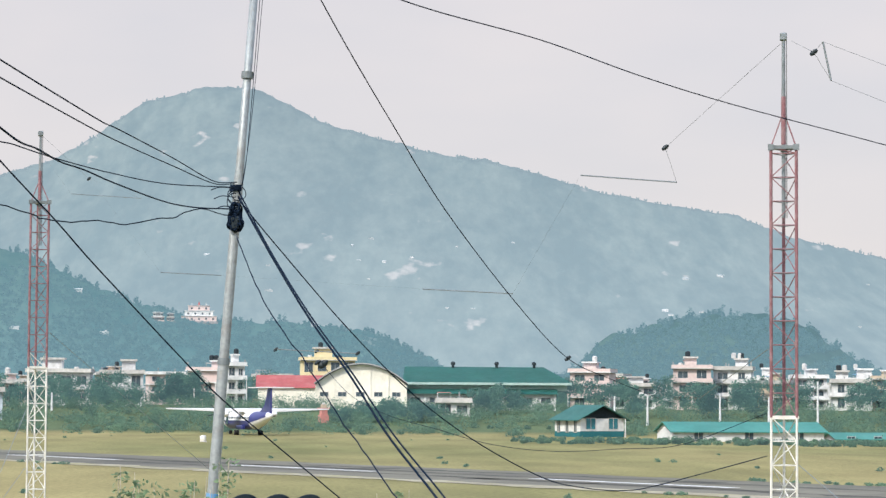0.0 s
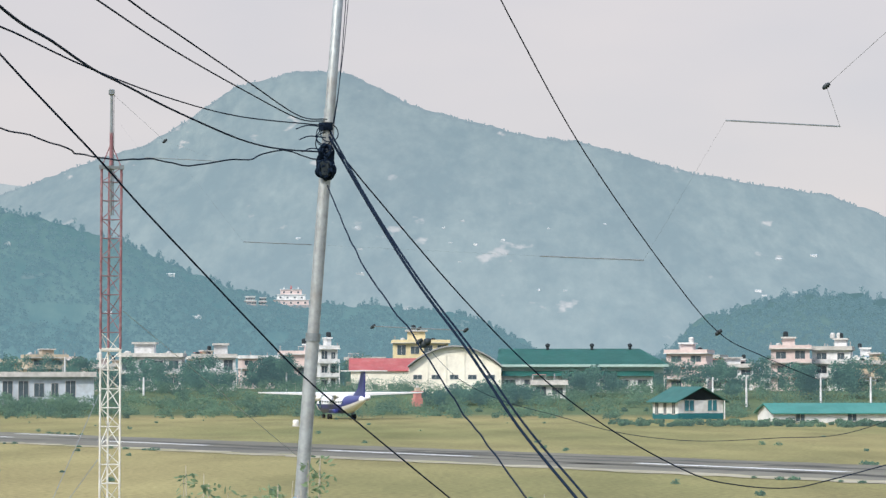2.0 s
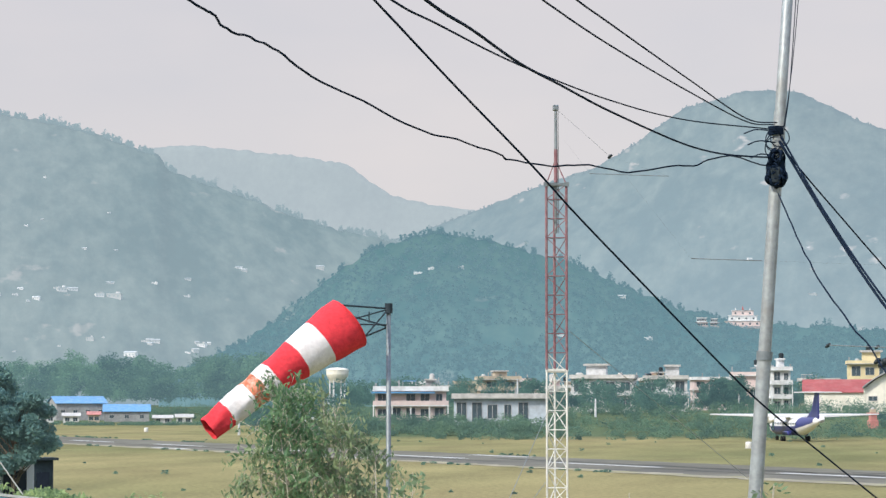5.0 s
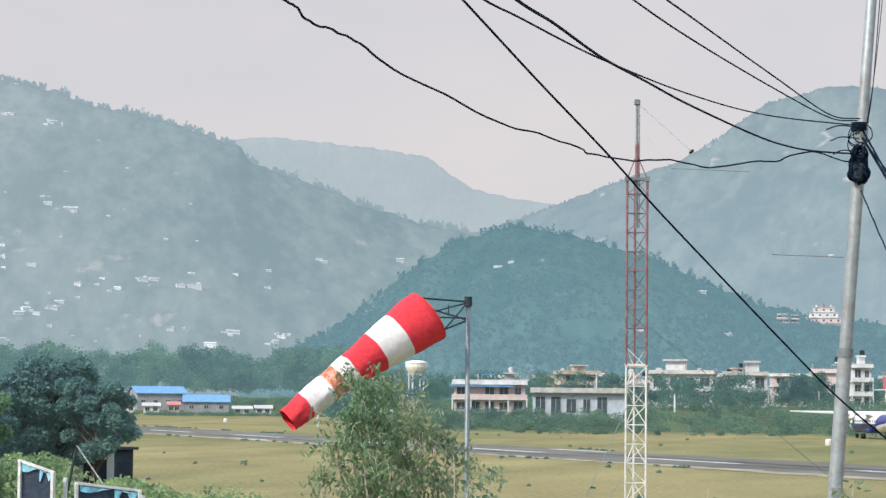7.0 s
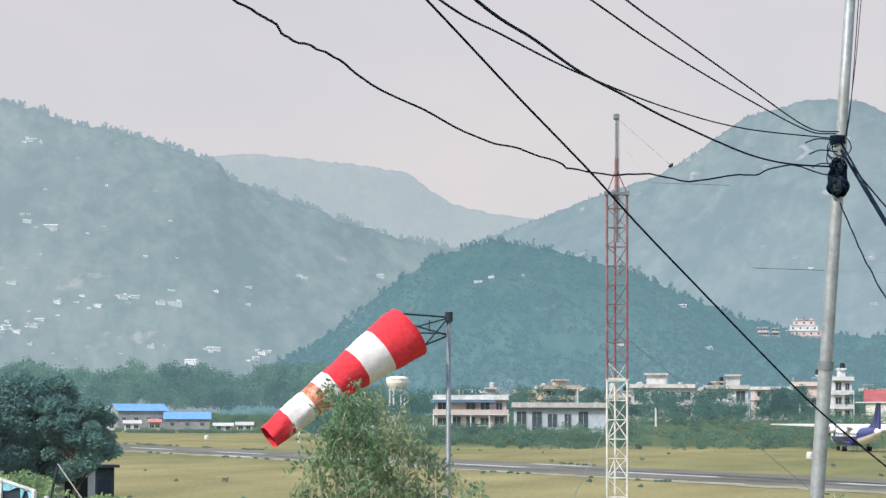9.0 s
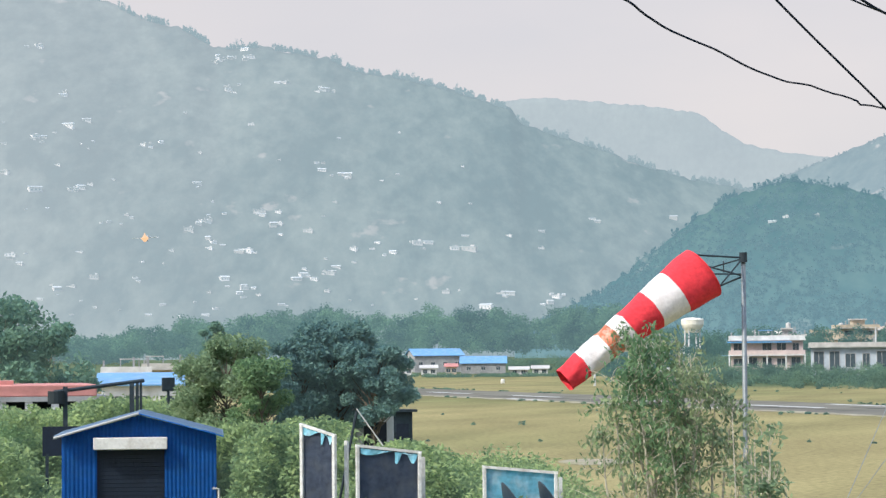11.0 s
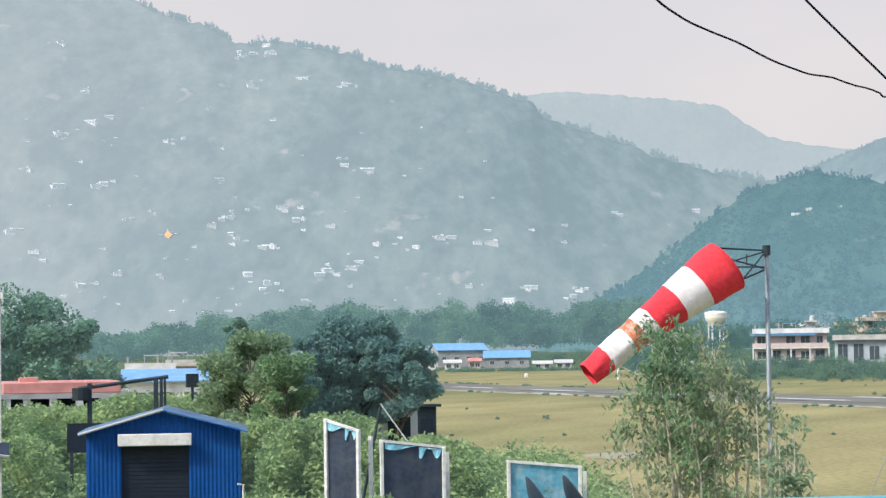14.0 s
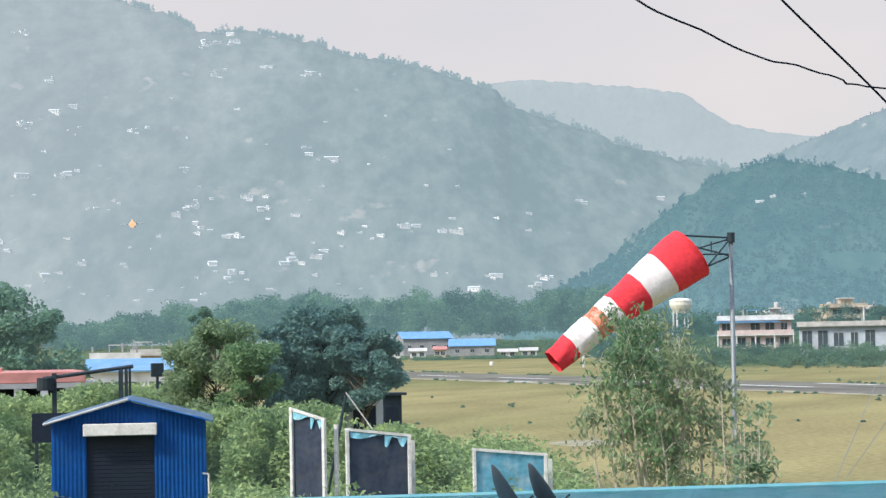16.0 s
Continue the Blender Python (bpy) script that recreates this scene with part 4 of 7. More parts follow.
# a looser second row behind
rr2 = random.Random(314)
b = -17.0
while b < 10.5:
    wd = rr2.uniform(0.5, 1.0)
    if not (-5.4 < b + wd / 2 < 0.4):
        kinds = (("white_wall", "white_wall", "white house behind the first row"), ("plaster", "slab", "grey concrete house behind the first row"), ("beige_wall", "slab", "beige house behind the first row"), ("pink_wall", "white_wall", "pale pink house behind the first row"))
        k = rr2.choice(kinds)
        town_house(b + wd, b, rr2.uniform(0.34, 0.66), rr2.uniform(660, 760), rr2.choice((2, 2, 3)), k[0], k[2], int(b * 50) + 900, trim=k[1], turn=rr2.uniform(-18, 18), extra=rr2.choice((0, 1)))
    b += wd + rr2.uniform(0.05, 0.45)


def power_pole(bearing, dist, top):
    p = at(bearing, dist)
    zb = ground_z(p.x, p.y)
    r = root("power_pole", facing(bearing, dist, zb), "pale concrete power pole with a cross arm", "pole", "power poles")
    h = up(top, dist) - zb
    part("shaft", tubed([(0, 0, 0), (0, 0, h)], [0.22, 0.14], 8), M["plaster"], r)
    part("cross_arm", boxed(-0.9, 0.9, -0.08, 0.08, h - 0.7, h - 0.55), M["mast_grey"], r)
    for x in (-0.8, 0.0, 0.8):
        part("insulator_pin", boxed(x - 0.06, x + 0.06, -0.06, 0.06, h - 0.55, h - 0.25), M["frame"], r)


for b, d, t in ((-6.6, 450, 0.1), (-7.35, 450, 0.12), (-9.0, 440, 0.15), (-11.2, 440, 0.45), (-10.1, 440, 0.1), (-13.9, 430, 0.3), (-15.5, 430, 0.2), (7.95, 480, 0.55), (3.0, 500, 0.35), (-16.6, 420, 0.25), (6.2, 480, 0.1), (14.2, 480, 0.3)):
    power_pole(b, d, t)

# water tower
def water_tower():
    d = 560.0
    r = root("water_tower", facing(12.0, d), "pale drum water tower on slim legs", "water tower")
    z1, z0 = up(0.8, d), up(0.55, d)
    part("tank", lathe(bmesh.new(), ((1.3, z0 - 0.9), (1.5, z0 - 0.7), (2.2, z0 + 0.3), (2.45, z0 + 0.9), (2.45, z1 - 0.7), (2.55, z1 - 0.65), (2.4, z1 - 0.35), (1.4, z1 - 0.08), (0.3, z1)), 20), M["cream"], r)
    for k in range(6):
        a = math.pi * k / 3
        part("leg", tubed([(1.7 * math.cos(a), 1.7 * math.sin(a), 0), (1.6 * math.cos(a), 1.6 * math.sin(a), z0 + 0.2)], 0.2, 6), M["plaster"], r)
    part("ring_beam", lathe(bmesh.new(), ((1.85, z0 * 0.5), (1.85, z0 * 0.5 + 0.35)), 14), M["plaster"], r)


water_tower()

bpy.context.view_layer.update()


def on_hill(bearing, angle):
    """Where that line of sight meets a hillside."""
    for hn in ("backdrop_middle_hill", "backdrop_left_hill", "backdrop_mountain", "backdrop_small_hill"):
        ob = bpy.data.objects[hn]
        eye = Vector((0, 0, EYE))
        way = (spot(bearing, angle, 1000) - eye).normalized()
        ok, place, normal, face = ob.ray_cast(eye, way)
        if ok:
            return place
    return None


# hotel on the wooded spur
def hotel(b0, b1, z_el, top_el, tiers, label):
    d = math.hypot(*on_hill((b0 + b1) / 2, z_el)[:2]) - 6
    w = d * radians(abs(b0 - b1))
    zb = up(z_el, d)
    h = d * math.tan(radians(top_el - z_el))
    r = root("hill_hotel", facing((b0 + b1) / 2, d, zb), label, "hotel", "buildings on the spur")
    part("terrace", boxed(-w / 2 - 1, w / 2 + 1, -2, 14, -9, 0.0), M["grey_wall"], r)
    for k in range(tiers):
        s = 1 - 0.2 * k
        part("wall", boxed(-w / 2 * s, w / 2 * s, 1.5 * k, 12, h * k / tiers, h * (k + 1) / tiers - 0.35), M["pink_wall" if k % 2 == 0 else "white_wall"], r)
        part("roof_edge", boxed(-w / 2 * s - 0.6, w / 2 * s + 0.6, 1.5 * k - 0.7, 12, h * (k + 1) / tiers - 0.35, h * (k + 1) / tiers), M["white_wall"], r)
        for c in range(5 - k):
            window_part(r, -w / 2 * s + w * s * (c + 0.5) / (5 - k), 1.5 * k - 0.002, h * (k + 0.42) / tiers, 1.6, 1.7)
    if tiers > 2:
        part("spire", lathe(bmesh.new(), ((0.9, h), (0.8, h + 1), (0.15, h + 3.6)), 8, 0, 6), M["red_roof"], r)
        for x in (-w * 0.2, w * 0.2):
            part("turret", lathe(bmesh.new(), ((0.7, h * 0.75), (0.7, h + 0.4), (0.1, h + 2)), 8, x, 4), M["white_wall"], r)


hotel(3.3, 2.5, 1.72, 2.08, 3, "tiered pink and white hotel on a wooded spur")
hotel(3.95, 3.68, 1.72, 1.92, 2, "small pink guest house on a wooded spur")
hotel(3.62, 3.45, 1.72, 1.9, 2, "small pale guest house on a wooded spur")

# blue-roofed works and low buildings to the north-west
sheet_hall(18.35, 17.25, 0.0, 0.15, 770, "grey_wall", "blue_roof", "works shed with a pale blue roof", depth=16, turn=10, windows=4, group="blue sheds")
for b0, b1, eave, wall, roof, txt in ((18.62, 18.3, -0.26, "plaster", "slab", "low pale hut with a grey roof"), (18.1, 17.75, -0.28, "white_wall", "slab", "low white hut with a grey roof"), (17.55, 17.3, -0.25, "beige_wall", "salmon_roof", "low beige hut with a faded red roof"), (16.1, 15.7, -0.33, "plaster", "slab", "low pale hut with a grey roof"), (15.6, 15.25, -0.31, "white_wall", "slab", "low white hut with a grey roof"), (14.6, 14.2, -0.3, "plaster", "blue_roof", "low pale hut with a blue roof")):
    sheet_hall(b0, b1, eave, eave + 0.06, 738, wall, roof, txt, depth=6, windows=2, group="huts at the field's edge")
sheet_hall(17.2, 16.2, -0.18, -0.03, 750, "grey_wall", "blue_roof", "low shed with a bright blue sheet roof", depth=14, windows=3, group="blue sheds")
sheet_hall(25.25, 23.5, -0.6, -0.36, 230, "plaster", "blue_roof", "long shed with a bright blue sheet roof", depth=12, windows=3, group="blue sheds")


def open_building():
    """A low open-sided building: faded red roof edge over a slab, white pillars, dark inside."""
    d = 100.0
    p = at(26.5, d)
    zb = ground_z(p.x, p.y)
    w = d * radians(2.9)
    r = root("open_building", facing(26.5, d, zb, 3), "low open building with faded red roof and white pillars", "building")
    z = [up(e, d) - zb for e in (-0.58, -0.84, -0.95, -1.2, -1.28)]
    part("roof", boxed(-w / 2, w / 2 - 0.5, 0.3, 7, z[1], z[0], bevel=0.04), M["salmon_roof"], r, "faded red sheet roof")
    part("roof_slab", boxed(-w / 2 - 0.3, w / 2, 0, 7.3, z[2], z[1]), M["grey_wall"], r)
    part("floor_slab", boxed(-w / 2 + 0.4, w / 2 + 0.3, -0.5, 7, z[4], z[3]), M["slab"], r)
    part("back_wall", boxed(-w / 2, w / 2, 6.5, 6.8, 0, z[2]), M["dark"], r)
    for x in (-0.47, -0.32, -0.12, 0.08, 0.27, 0.45):
        part("pillar", boxed(x * w - 0.14, x * w + 0.14, 0.1, 0.38, 0, z[2]), M["plaster"], r)
    part("low_wall", boxed(-w * 0.1, w * 0.25, 0.15, 0.33, 0, z[4] - 0.25), M["plaster"], r)
    part("roof_box", boxed(-w * 0.36, -w * 0.22, 2, 4, z[0], z[0] + 0.16), M["salmon_roof"], r)


open_building()
town_house(25.2, 24.2, -0.24, 330, 1, "white_wall", "pale low house with a flat roof", 51, cols=3, extra=0)
town_house(24.3, 23.5, -0.16, 360, 1, "beige_wall", "beige low house with a flat roof", 52, cols=2, extra=0)
town_house(29.3, 27.6, 0.25, 160, 2, "plaster", "grey two-storey house behind trees", 53, cols=3, depth=8)

# ---- near things: pole, cables, masts, wind sock, huts ----
def street_pole():
    foot, tip = Vector((-1.61, 26.95, 0)), Vector((-0.775, 27.0, 11.6))
    r = root("utility_pole", Matrix.Translation(foot), "leaning grey steel utility pole hung with cables", "pole")
    d = tip - foot
    part("shaft", tubed([d * s for s in (0, 0.2, 0.4, 0.405, 0.56, 0.565, 0.78, 0.785, 1.0)], [0.088, 0.085, 0.083, 0.077, 0.075, 0.068, 0.066, 0.058, 0.055], 20), M["steel"], r, shade=True)
    part("painted_base", tubed([d * 0.02, d * 0.405], [0.0895, 0.0868], 20), M["blue_roof"], r, "faded blue paint band")
    for s in (0.56, 0.9):
        part("clamp", tubed([d * (s - 0.004), d * (s + 0.004)], 0.085, 16), M["mast_grey"], r)
    return foot, d


POLE_FOOT, POLE_LINE = street_pole()


def on_pole(z, dx=0.0, dy=0.0):
    return POLE_FOOT + POLE_LINE * (z / POLE_LINE.z) + Vector((dx, dy, 0))


def coil():
    """The tangle of spare cable and clamps where the lines meet the pole."""
    r = root("cable_tangle", Matrix.Translation(on_pole(8.5)), "black tangle of coiled spare cable tied to the pole", "cable coil")
    rr = random.Random(5)

    def loops(name, z0, z1, n, rad, thick, off):
        for k in range(n):
            c = Vector((rr.uniform(-off, off), rr.uniform(-0.12, -0.05), rr.uniform(z0, z1)))
            a, b = rr.uniform(rad * 0.6, rad), rr.uniform(rad * 0.7, rad * 1.3)
            tilt = rr.uniform(-0.5, 0.5)
            pts = []
            for q in range(21):
                u = 2 * math.pi * q / 20
                pts.append(c + Vector((a * math.cos(u) + b * math.sin(u) * tilt * 0.4, 0.05 * math.sin(u * 2 + k), b * math.sin(u))))
            part(name, tubed(pts, thick, 5), M["cable"], r, shade=True)

    loops("coil_loop", -0.16, -0.04, 18, 0.075, 0.015, 0.035)
    loops("coil_loop", 0.06, 0.12, 9, 0.065, 0.012, 0.03)
    loops("loose_loop", 0.1, 0.3, 4, 0.1, 0.006, 0.05)
    part("strap", tubed([(0, 0, 0.33), (0, 0, 0.42)], 0.088, 14), M["cable"], r)
    part("lower_clamp", tubed([(0, 0, -0.06), (0, 0, 0.08)], 0.092, 14), M["cable"], r)
    part("splice_box", boxed(-0.06, 0.05, -0.16, -0.07, -0.2, -0.02, bevel=0.02), M["tank"], r)
    for k, (x, z) in enumerate(((-0.34, 0.36), (-0.3, 0.24), (-0.27, 0.1))):
        part("loose_end", tubed(glide([(x, -0.1, z - 0.02), (x * 0.6, -0.11, z + 0.02), (0, -0.1, z)], 5), 0.007, 5), M["cable"], r)


coil()


def cable(label, radius, *pts, wave=0.0, name="cable", mat="cable", group="cables on the pole", seed=0, n=10):
    """A hanging line through places given by bearing, angle and distance; wave: kinks of an old line."""
    path = glide([spot(*p) if len(p) == 3 and not isinstance(p, Vector) else p for p in pts], n)
    if wave:
        path = [p + Vector((0, 0, wave * noise.noise(Vector((i * 0.37, seed, 0))))) for i, p in enumerate(path)]
    ob = part(name, tubed(path, radius, 6), M[mat], None, shade=True)
    return tagged(ob, label, "cable" if mat == "cable" else "wire", group)


cable("thin black cable rising from the pole", 0.0068, (17.28, 16.57, 8), (12.88, 12.88, 11), (7.65, 9.26, 16), (5.90, 8.07, 19), (4.04, 6.96, 23), (2.78, 6.29, 25.5), on_pole(8.93, -0.05, -0.1))
cable("thin black cable rising from the pole", 0.0068, (16.25, 16.60, 8), (11.85, 13.01, 11), (6.85, 9.25, 16), (5.90, 8.56, 18), (4.04, 7.23, 22.5), (2.78, 6.36, 25.5), on_pole(8.95, -0.02, -0.1))
cable("thin sagging black cable tied to the pole", 0.0068, (19.82, 16.71, 7), (15.57, 12.59, 10), (11.08, 9.26, 13), (9.68, 8.49, 15), (7.88, 7.60, 18), (5.90, 6.82, 21.5), (4.17, 6.35, 24), on_pole(8.88, -0.06, -0.11))
cable("thick sagging black cable tied to the pole", 0.0095, (18.56, 17.00, 7), (14.42, 12.86, 10), (10.26, 9.26, 13), (8.94, 8.38, 15), (7.88, 7.64, 17), (6.89, 7.11, 19.3), (5.90, 6.58, 21), (4.42, 5.90, 23.5), (3.68, 5.65, 25), (3.05, 5.54, 26), on_pole(8.58, -0.05, -0.12))
cable("straight black cable crossing in front of the pole", 0.0087, (18.55, 16.17, 11), (14.93, 12.76, 14), (11.38, 9.26, 17), (9.35, 7.14, 18.8), (7.71, 5.45, 20.3), (6.57, 4.19, 21.4), (5.17, 2.72, 22.6), (3.85, 1.34, 23.6), (2.58, 0.06, 24.8), (1.12, -1.17, 26), (-0.78, -2.72, 27), (-2.16, -3.84, 28))
cable("old kinked black cable looping to the pole", 0.0076, (24.18, 15.75, 8), (20.40, 12.81, 10.5), (17.34, 10.37, 12.5), (15.67, 9.21, 13.7), (15.03, 8.81, 14.1), (14.83, 8.70, 14.3), (14.51, 8.40, 14.6), (13.87, 8.13, 15.2), (13.36, 7.92, 15.7), (12.59, 7.33, 16.5), (11.43, 6.79, 17.5), (10.28, 6.20, 18.5), (9.51, 5.97, 19.2), (8.42, 5.64, 20), (8.11, 5.49, 20.5), (7.15, 5.33, 21.3), (6.32, 5.34, 22), (5.44, 5.19, 23), (4.42, 5.32, 24), (3.98, 5.32, 24.5), (3.35, 5.51, 25.5), on_pole(8.5, -0.05, -0.12), wave=0.03, seed=3, n=5)
cable("thick black cable dropping from the pole", 0.0115, on_pole(8.8, 0.03, -0.1), (1.06, 4.25, 26), (-0.07, 2.52, 25), (-1.45, 0.70, 24), (-2.70, -1.07, 23), (-4.13, -2.74, 22), (-4.94, -3.73, 21))
cable("thick black cable dropping from the pole", 0.0145, on_pole(8.75, 0.02, -0.1), (1.00, 4.06, 26), (-0.07, 2.39, 25), (-1.33, 0.70, 24), (-2.51, -1.07, 23), (-3.88, -2.74, 22), (-4.69, -3.73, 21))
cable("black cable swinging low towards the east mast", 0.0085, on_pole(8.7, 0.04, -0.1), (1.06, 4.56, 27.5), (-1.09, 2.04, 29), (-2.97, 0.13, 30), (-4.67, -1.16, 31), (-6.47, -2.14, 32), (-7.50, -2.41, 33), (-8.71, -2.48, 34), (-9.68, -2.28, 35), (-12.52, -1.49, 35))
cable("thin kinked black cable dropping from the pole", 0.0085, on_pole(8.2, 0.04, -0.1), (1.64, 3.62, 26), (1.07, 2.53, 25), (-0.06, 0.99, 24), (-1.06, -0.57, 23), (-1.81, -1.54, 22), (-2.68, -2.73, 21), (-3.43, -3.72, 20), wave=0.03, seed=9)
cable("long black cable running down from overhead", 0.0068, (-0.19, 13.72, 17), (-1.32, 10.98, 20), (-2.50, 8.45, 23), (-4.06, 5.52, 26), (-5.92, 2.70, 30), (-7.13, 1.15, 34), (-8.14, 0.58, 37), (-9.31, 0.06, 40), group="cables overhead")
cable("straight black cable high overhead", 0.0068, (0.06, 15.22, 14), (-3.95, 13.09, 16), (-7.61, 11.35, 19), (-10.56, 10.08, 20), (-13.07, 8.93, 22), (-16.46, 7.70, 24), (-18.51, 6.99, 25), group="cables overhead")
cable("thin black cable along the pole side", 0.0050, on_pole(11.5, 0.085, -0.05), on_pole(10.2, 0.09, -0.06), on_pole(9.3, 0.085, -0.08), on_pole(8.9, 0.06, -0.1))
cable("thin black cable along the pole side", 0.0043, on_pole(11.5, 0.12, -0.02), on_pole(10.2, 0.115, -0.05), on_pole(9.4, 0.09, -0.08), on_pole(8.9, 0.05, -0.1))
cable("thin black feeder line hanging to the mast", 0.0056, (-0.06, 0.93, 50), (-0.18, 0.87, 50), (-0.94, 0.09, 48), (-1.95, -0.43, 46), (-3.25, -0.79, 44), (-4.74, -1.19, 42), (-6.48, -1.38, 40), (-8.42, -1.31, 38), (-10.11, -1.18, 37), (-12.50, -0.33, 35.2), group="feeder lines")


def knob(p, size, label="small black insulator knob on a wire", name="insulator", length=1.6):
    bm = lathe(bmesh.new(), ((0.02, -size * length), (size * 0.7, -size * length * 0.7), (size, -0.2 * size), (size * 0.6, 0), (size, 0.2 * size), (size * 0.7, size * length * 0.7), (0.02, size * length)), 10)
    ob = part(name, bm, M["tank"], None, shade=True)
    ob.location = p
    ob.rotation_euler = (0.3, 0.9, 0)
    return tagged(ob, label, "insulator", "antenna insulators")


knob(spot(*(-7.13, 1.15, 34)), 0.035)


def mast(foot, top, w, cross_z, split_z, turn, label):
    """A triangular lattice mast, white below and red above, with head plate and tube topmast."""
    r = root("lattice_mast", Matrix.Translation(foot) @ pose(0, 0, 0, 0, 0, turn), label, "mast", "antenna masts")
    legs = [(w / 2, -w * 0.29), (-w / 2, -w * 0.29), (0, w * 0.58)]
    for x, y in legs:
        leg = part("leg", tubed([(x, y, 0), (x, y, split_z)], w * 0.05, 8), M["white"], r)
        part("upper_leg", tubed([(x, y, split_z), (x, y, cross_z)], w * 0.065, 8), M["red"], leg, "faded red upper leg")
    pitch = w * 0.95
    z, k = 0.15, 0
    while z < cross_z - 0.1:
        mat = "white" if z < split_z else "red"
        for q in range(3):
            a, b = legs[q], legs[(q + 1) % 3]
            part("rung", tubed([(*a, z), (*b, z)], w * (0.026 if mat == "white" else 0.022), 5), M[mat if mat == "white" else ("mast_grey" if q else "red")], r)
            z2 = min(z + pitch, cross_z)
            if q != 1 or mat == "white":
                p0, p1 = ((*a, z), (*b, z2)) if (k + q) % 2 else ((*b, z), (*a, z2))
                part("brace", tubed([p0, p1], w * (0.024 if mat == "white" else 0.022), 5), M[mat], r)
        z += pitch
        k += 1
    for zz, mt in ((split_z, "white"), (cross_z, "mast_grey")):
        bm = bmesh.new()
        lathe(bm, ((w * 0.66, zz - 0.03), (w * 0.66, zz + 0.03)), 3)
        bmesh.ops.rotate(bm, verts=bm.verts[:], cent=(0, 0, 0), matrix=Matrix.Rotation(radians(90), 3, "Z"))
        part("joint_plate", bm, M[mt], r)
    for x, y in legs:
        part("bolt_lug", boxed(x - w * 0.12, x + w * 0.12, y - w * 0.1, y + w * 0.1, cross_z - 0.05, cross_z + 0.05), M["mast_grey"], r)
        part("stay", tubed([(x, y, cross_z), (0, 0, cross_z + 0.32 * (top - cross_z))], w * 0.03, 5), M["red"], r)
    low = cross_z - (top - cross_z) * 0.62
    part("topmast", tubed([(0, -w * 0.1, low), (0, -w * 0.1, cross_z + 0.45 * (top - cross_z)), (0, -w * 0.1, top)], [w * 0.08, w * 0.08, w * 0.065], 10), M["mast_grey"], r)
    part("topmast_base", tubed([(0, -w * 0.1, cross_z + 0.05), (0, -w * 0.1, cross_z + 0.45 * (top - cross_z))], w * 0.095, 10), M["red"], r)
    part("halyard", tubed([(w * 0.13, -w * 0.1, low), (w * 0.12, -w * 0.1, top)], w * 0.018, 5), M["wire"], r)
    part("head_block", boxed(-w * 0.14, w * 0.14, -w * 0.22, w * 0.05, top - 0.1, top + 0.03, bevel=0.015), M["mast_grey"], r)
    return r


mast(at(*(7.08, -0.33)[:1], 58), up(6.67, 58), 0.46, up(4.91, 58), up(0.74, 58), 14, "tall lattice mast, white below and faded red above")
mast(at(-12.98, 35), up(9.93, 35), 0.42, up(6.89, 35), up(-0.44, 35), -10, "tall lattice mast, white below and faded red above")

# wires and spreader bars of the antenna between the masts
def bar(label, a, b, radius, name="spreader_bar", mat="mast_grey", group="antenna spreader bars"):
    return tagged(part(name, tubed([spot(*a), spot(*b)], radius, 6), M[mat], None), label, "bar" if name == "spreader_bar" else "wire", group)


bar("long thin grey spreader bar hung from wires", (-7.28, 6.09, 38), (-9.94, 5.92, 37), 0.012)
bar("long thin grey spreader bar hung from wires", (-2.89, 2.93, 43), (-5.32, 2.83, 42), 0.012)
bar("long thin grey spreader bar hung from wires", (4.04, 3.24, 50), (2.46, 3.18, 50), 0.010)
bar("long thin grey spreader bar hung from wires", (6.31, 5.16, 56), (4.54, 5.09, 55), 0.009)
bar("thin dark spreader bar with knobs", (1.05, 1.29, 46), (-1.17, 1.19, 45), 0.010)
bar("short grey spreader bar at the wire end", (-14.14, 9.78, 34), (-14.36, 8.73, 34), 0.016)
for k, (a, b) in enumerate((((-12.99, 9.77, 35), (-9.63, 6.86, 37)), ((-9.63, 6.86, 37), (-9.94, 5.92, 37)), ((-13.20, 9.77, 35), (-13.89, 9.50, 34)), ((-13.89, 9.50, 34), (-14.14, 9.78, 34)), ((-13.89, 9.50, 34), (-14.36, 8.73, 34)), ((-14.14, 9.78, 34), (-17.61, 8.68, 31)), ((-14.36, 8.73, 34), (-17.59, 7.65, 31)), ((5.85, 5.54, 57), (7.01, 6.57, 58)), ((-2.89, 2.93, 43), (2.46, 3.18, 50)), ((4.04, 3.24, 50), (5.85, 5.54, 57)), ((6.31, 5.16, 56), (6.88, 5.93, 58)), ((4.54, 5.09, 55), (5.85, 5.54, 57)), ((-5.32, 2.83, 42), (-7.28, 6.09, 38)))):
    bar("thin pale antenna wire", a, b, 0.0035 if k < 8 else 0.001, "antenna_wire", "wire", "antenna wires")
for a, b in (((-12.56, 1.42, 35), (-10.28, 0.05, 42)), ((7.33, -1.78, 58), (8.42, -3.26, 52)), ((6.78, 1.62, 58), (2.38, -2.03, 75)), ((-13.38, -1.73, 35), (-15.50, -3.39, 33)), ((7.27, -0.19, 58), (8.77, -3.56, 46))):
    bar("slack steel guy wire", a, b, 0.007, "guy_wire", "mast_grey", "guy wires")
for p, s in (((-9.63, 6.86, 37), 0.042), ((-13.89, 9.50, 34), 0.045), ((5.85, 5.54, 57), 0.04), ((1.02, 1.28, 46), 0.035), ((-0.06, 1.24, 46), 0.03), ((-1.15, 1.20, 45), 0.035), ((-0.06, 0.93, 50), 0.05), ((-0.20, 0.89, 50), 0.085)):
    knob(spot(*p), s)


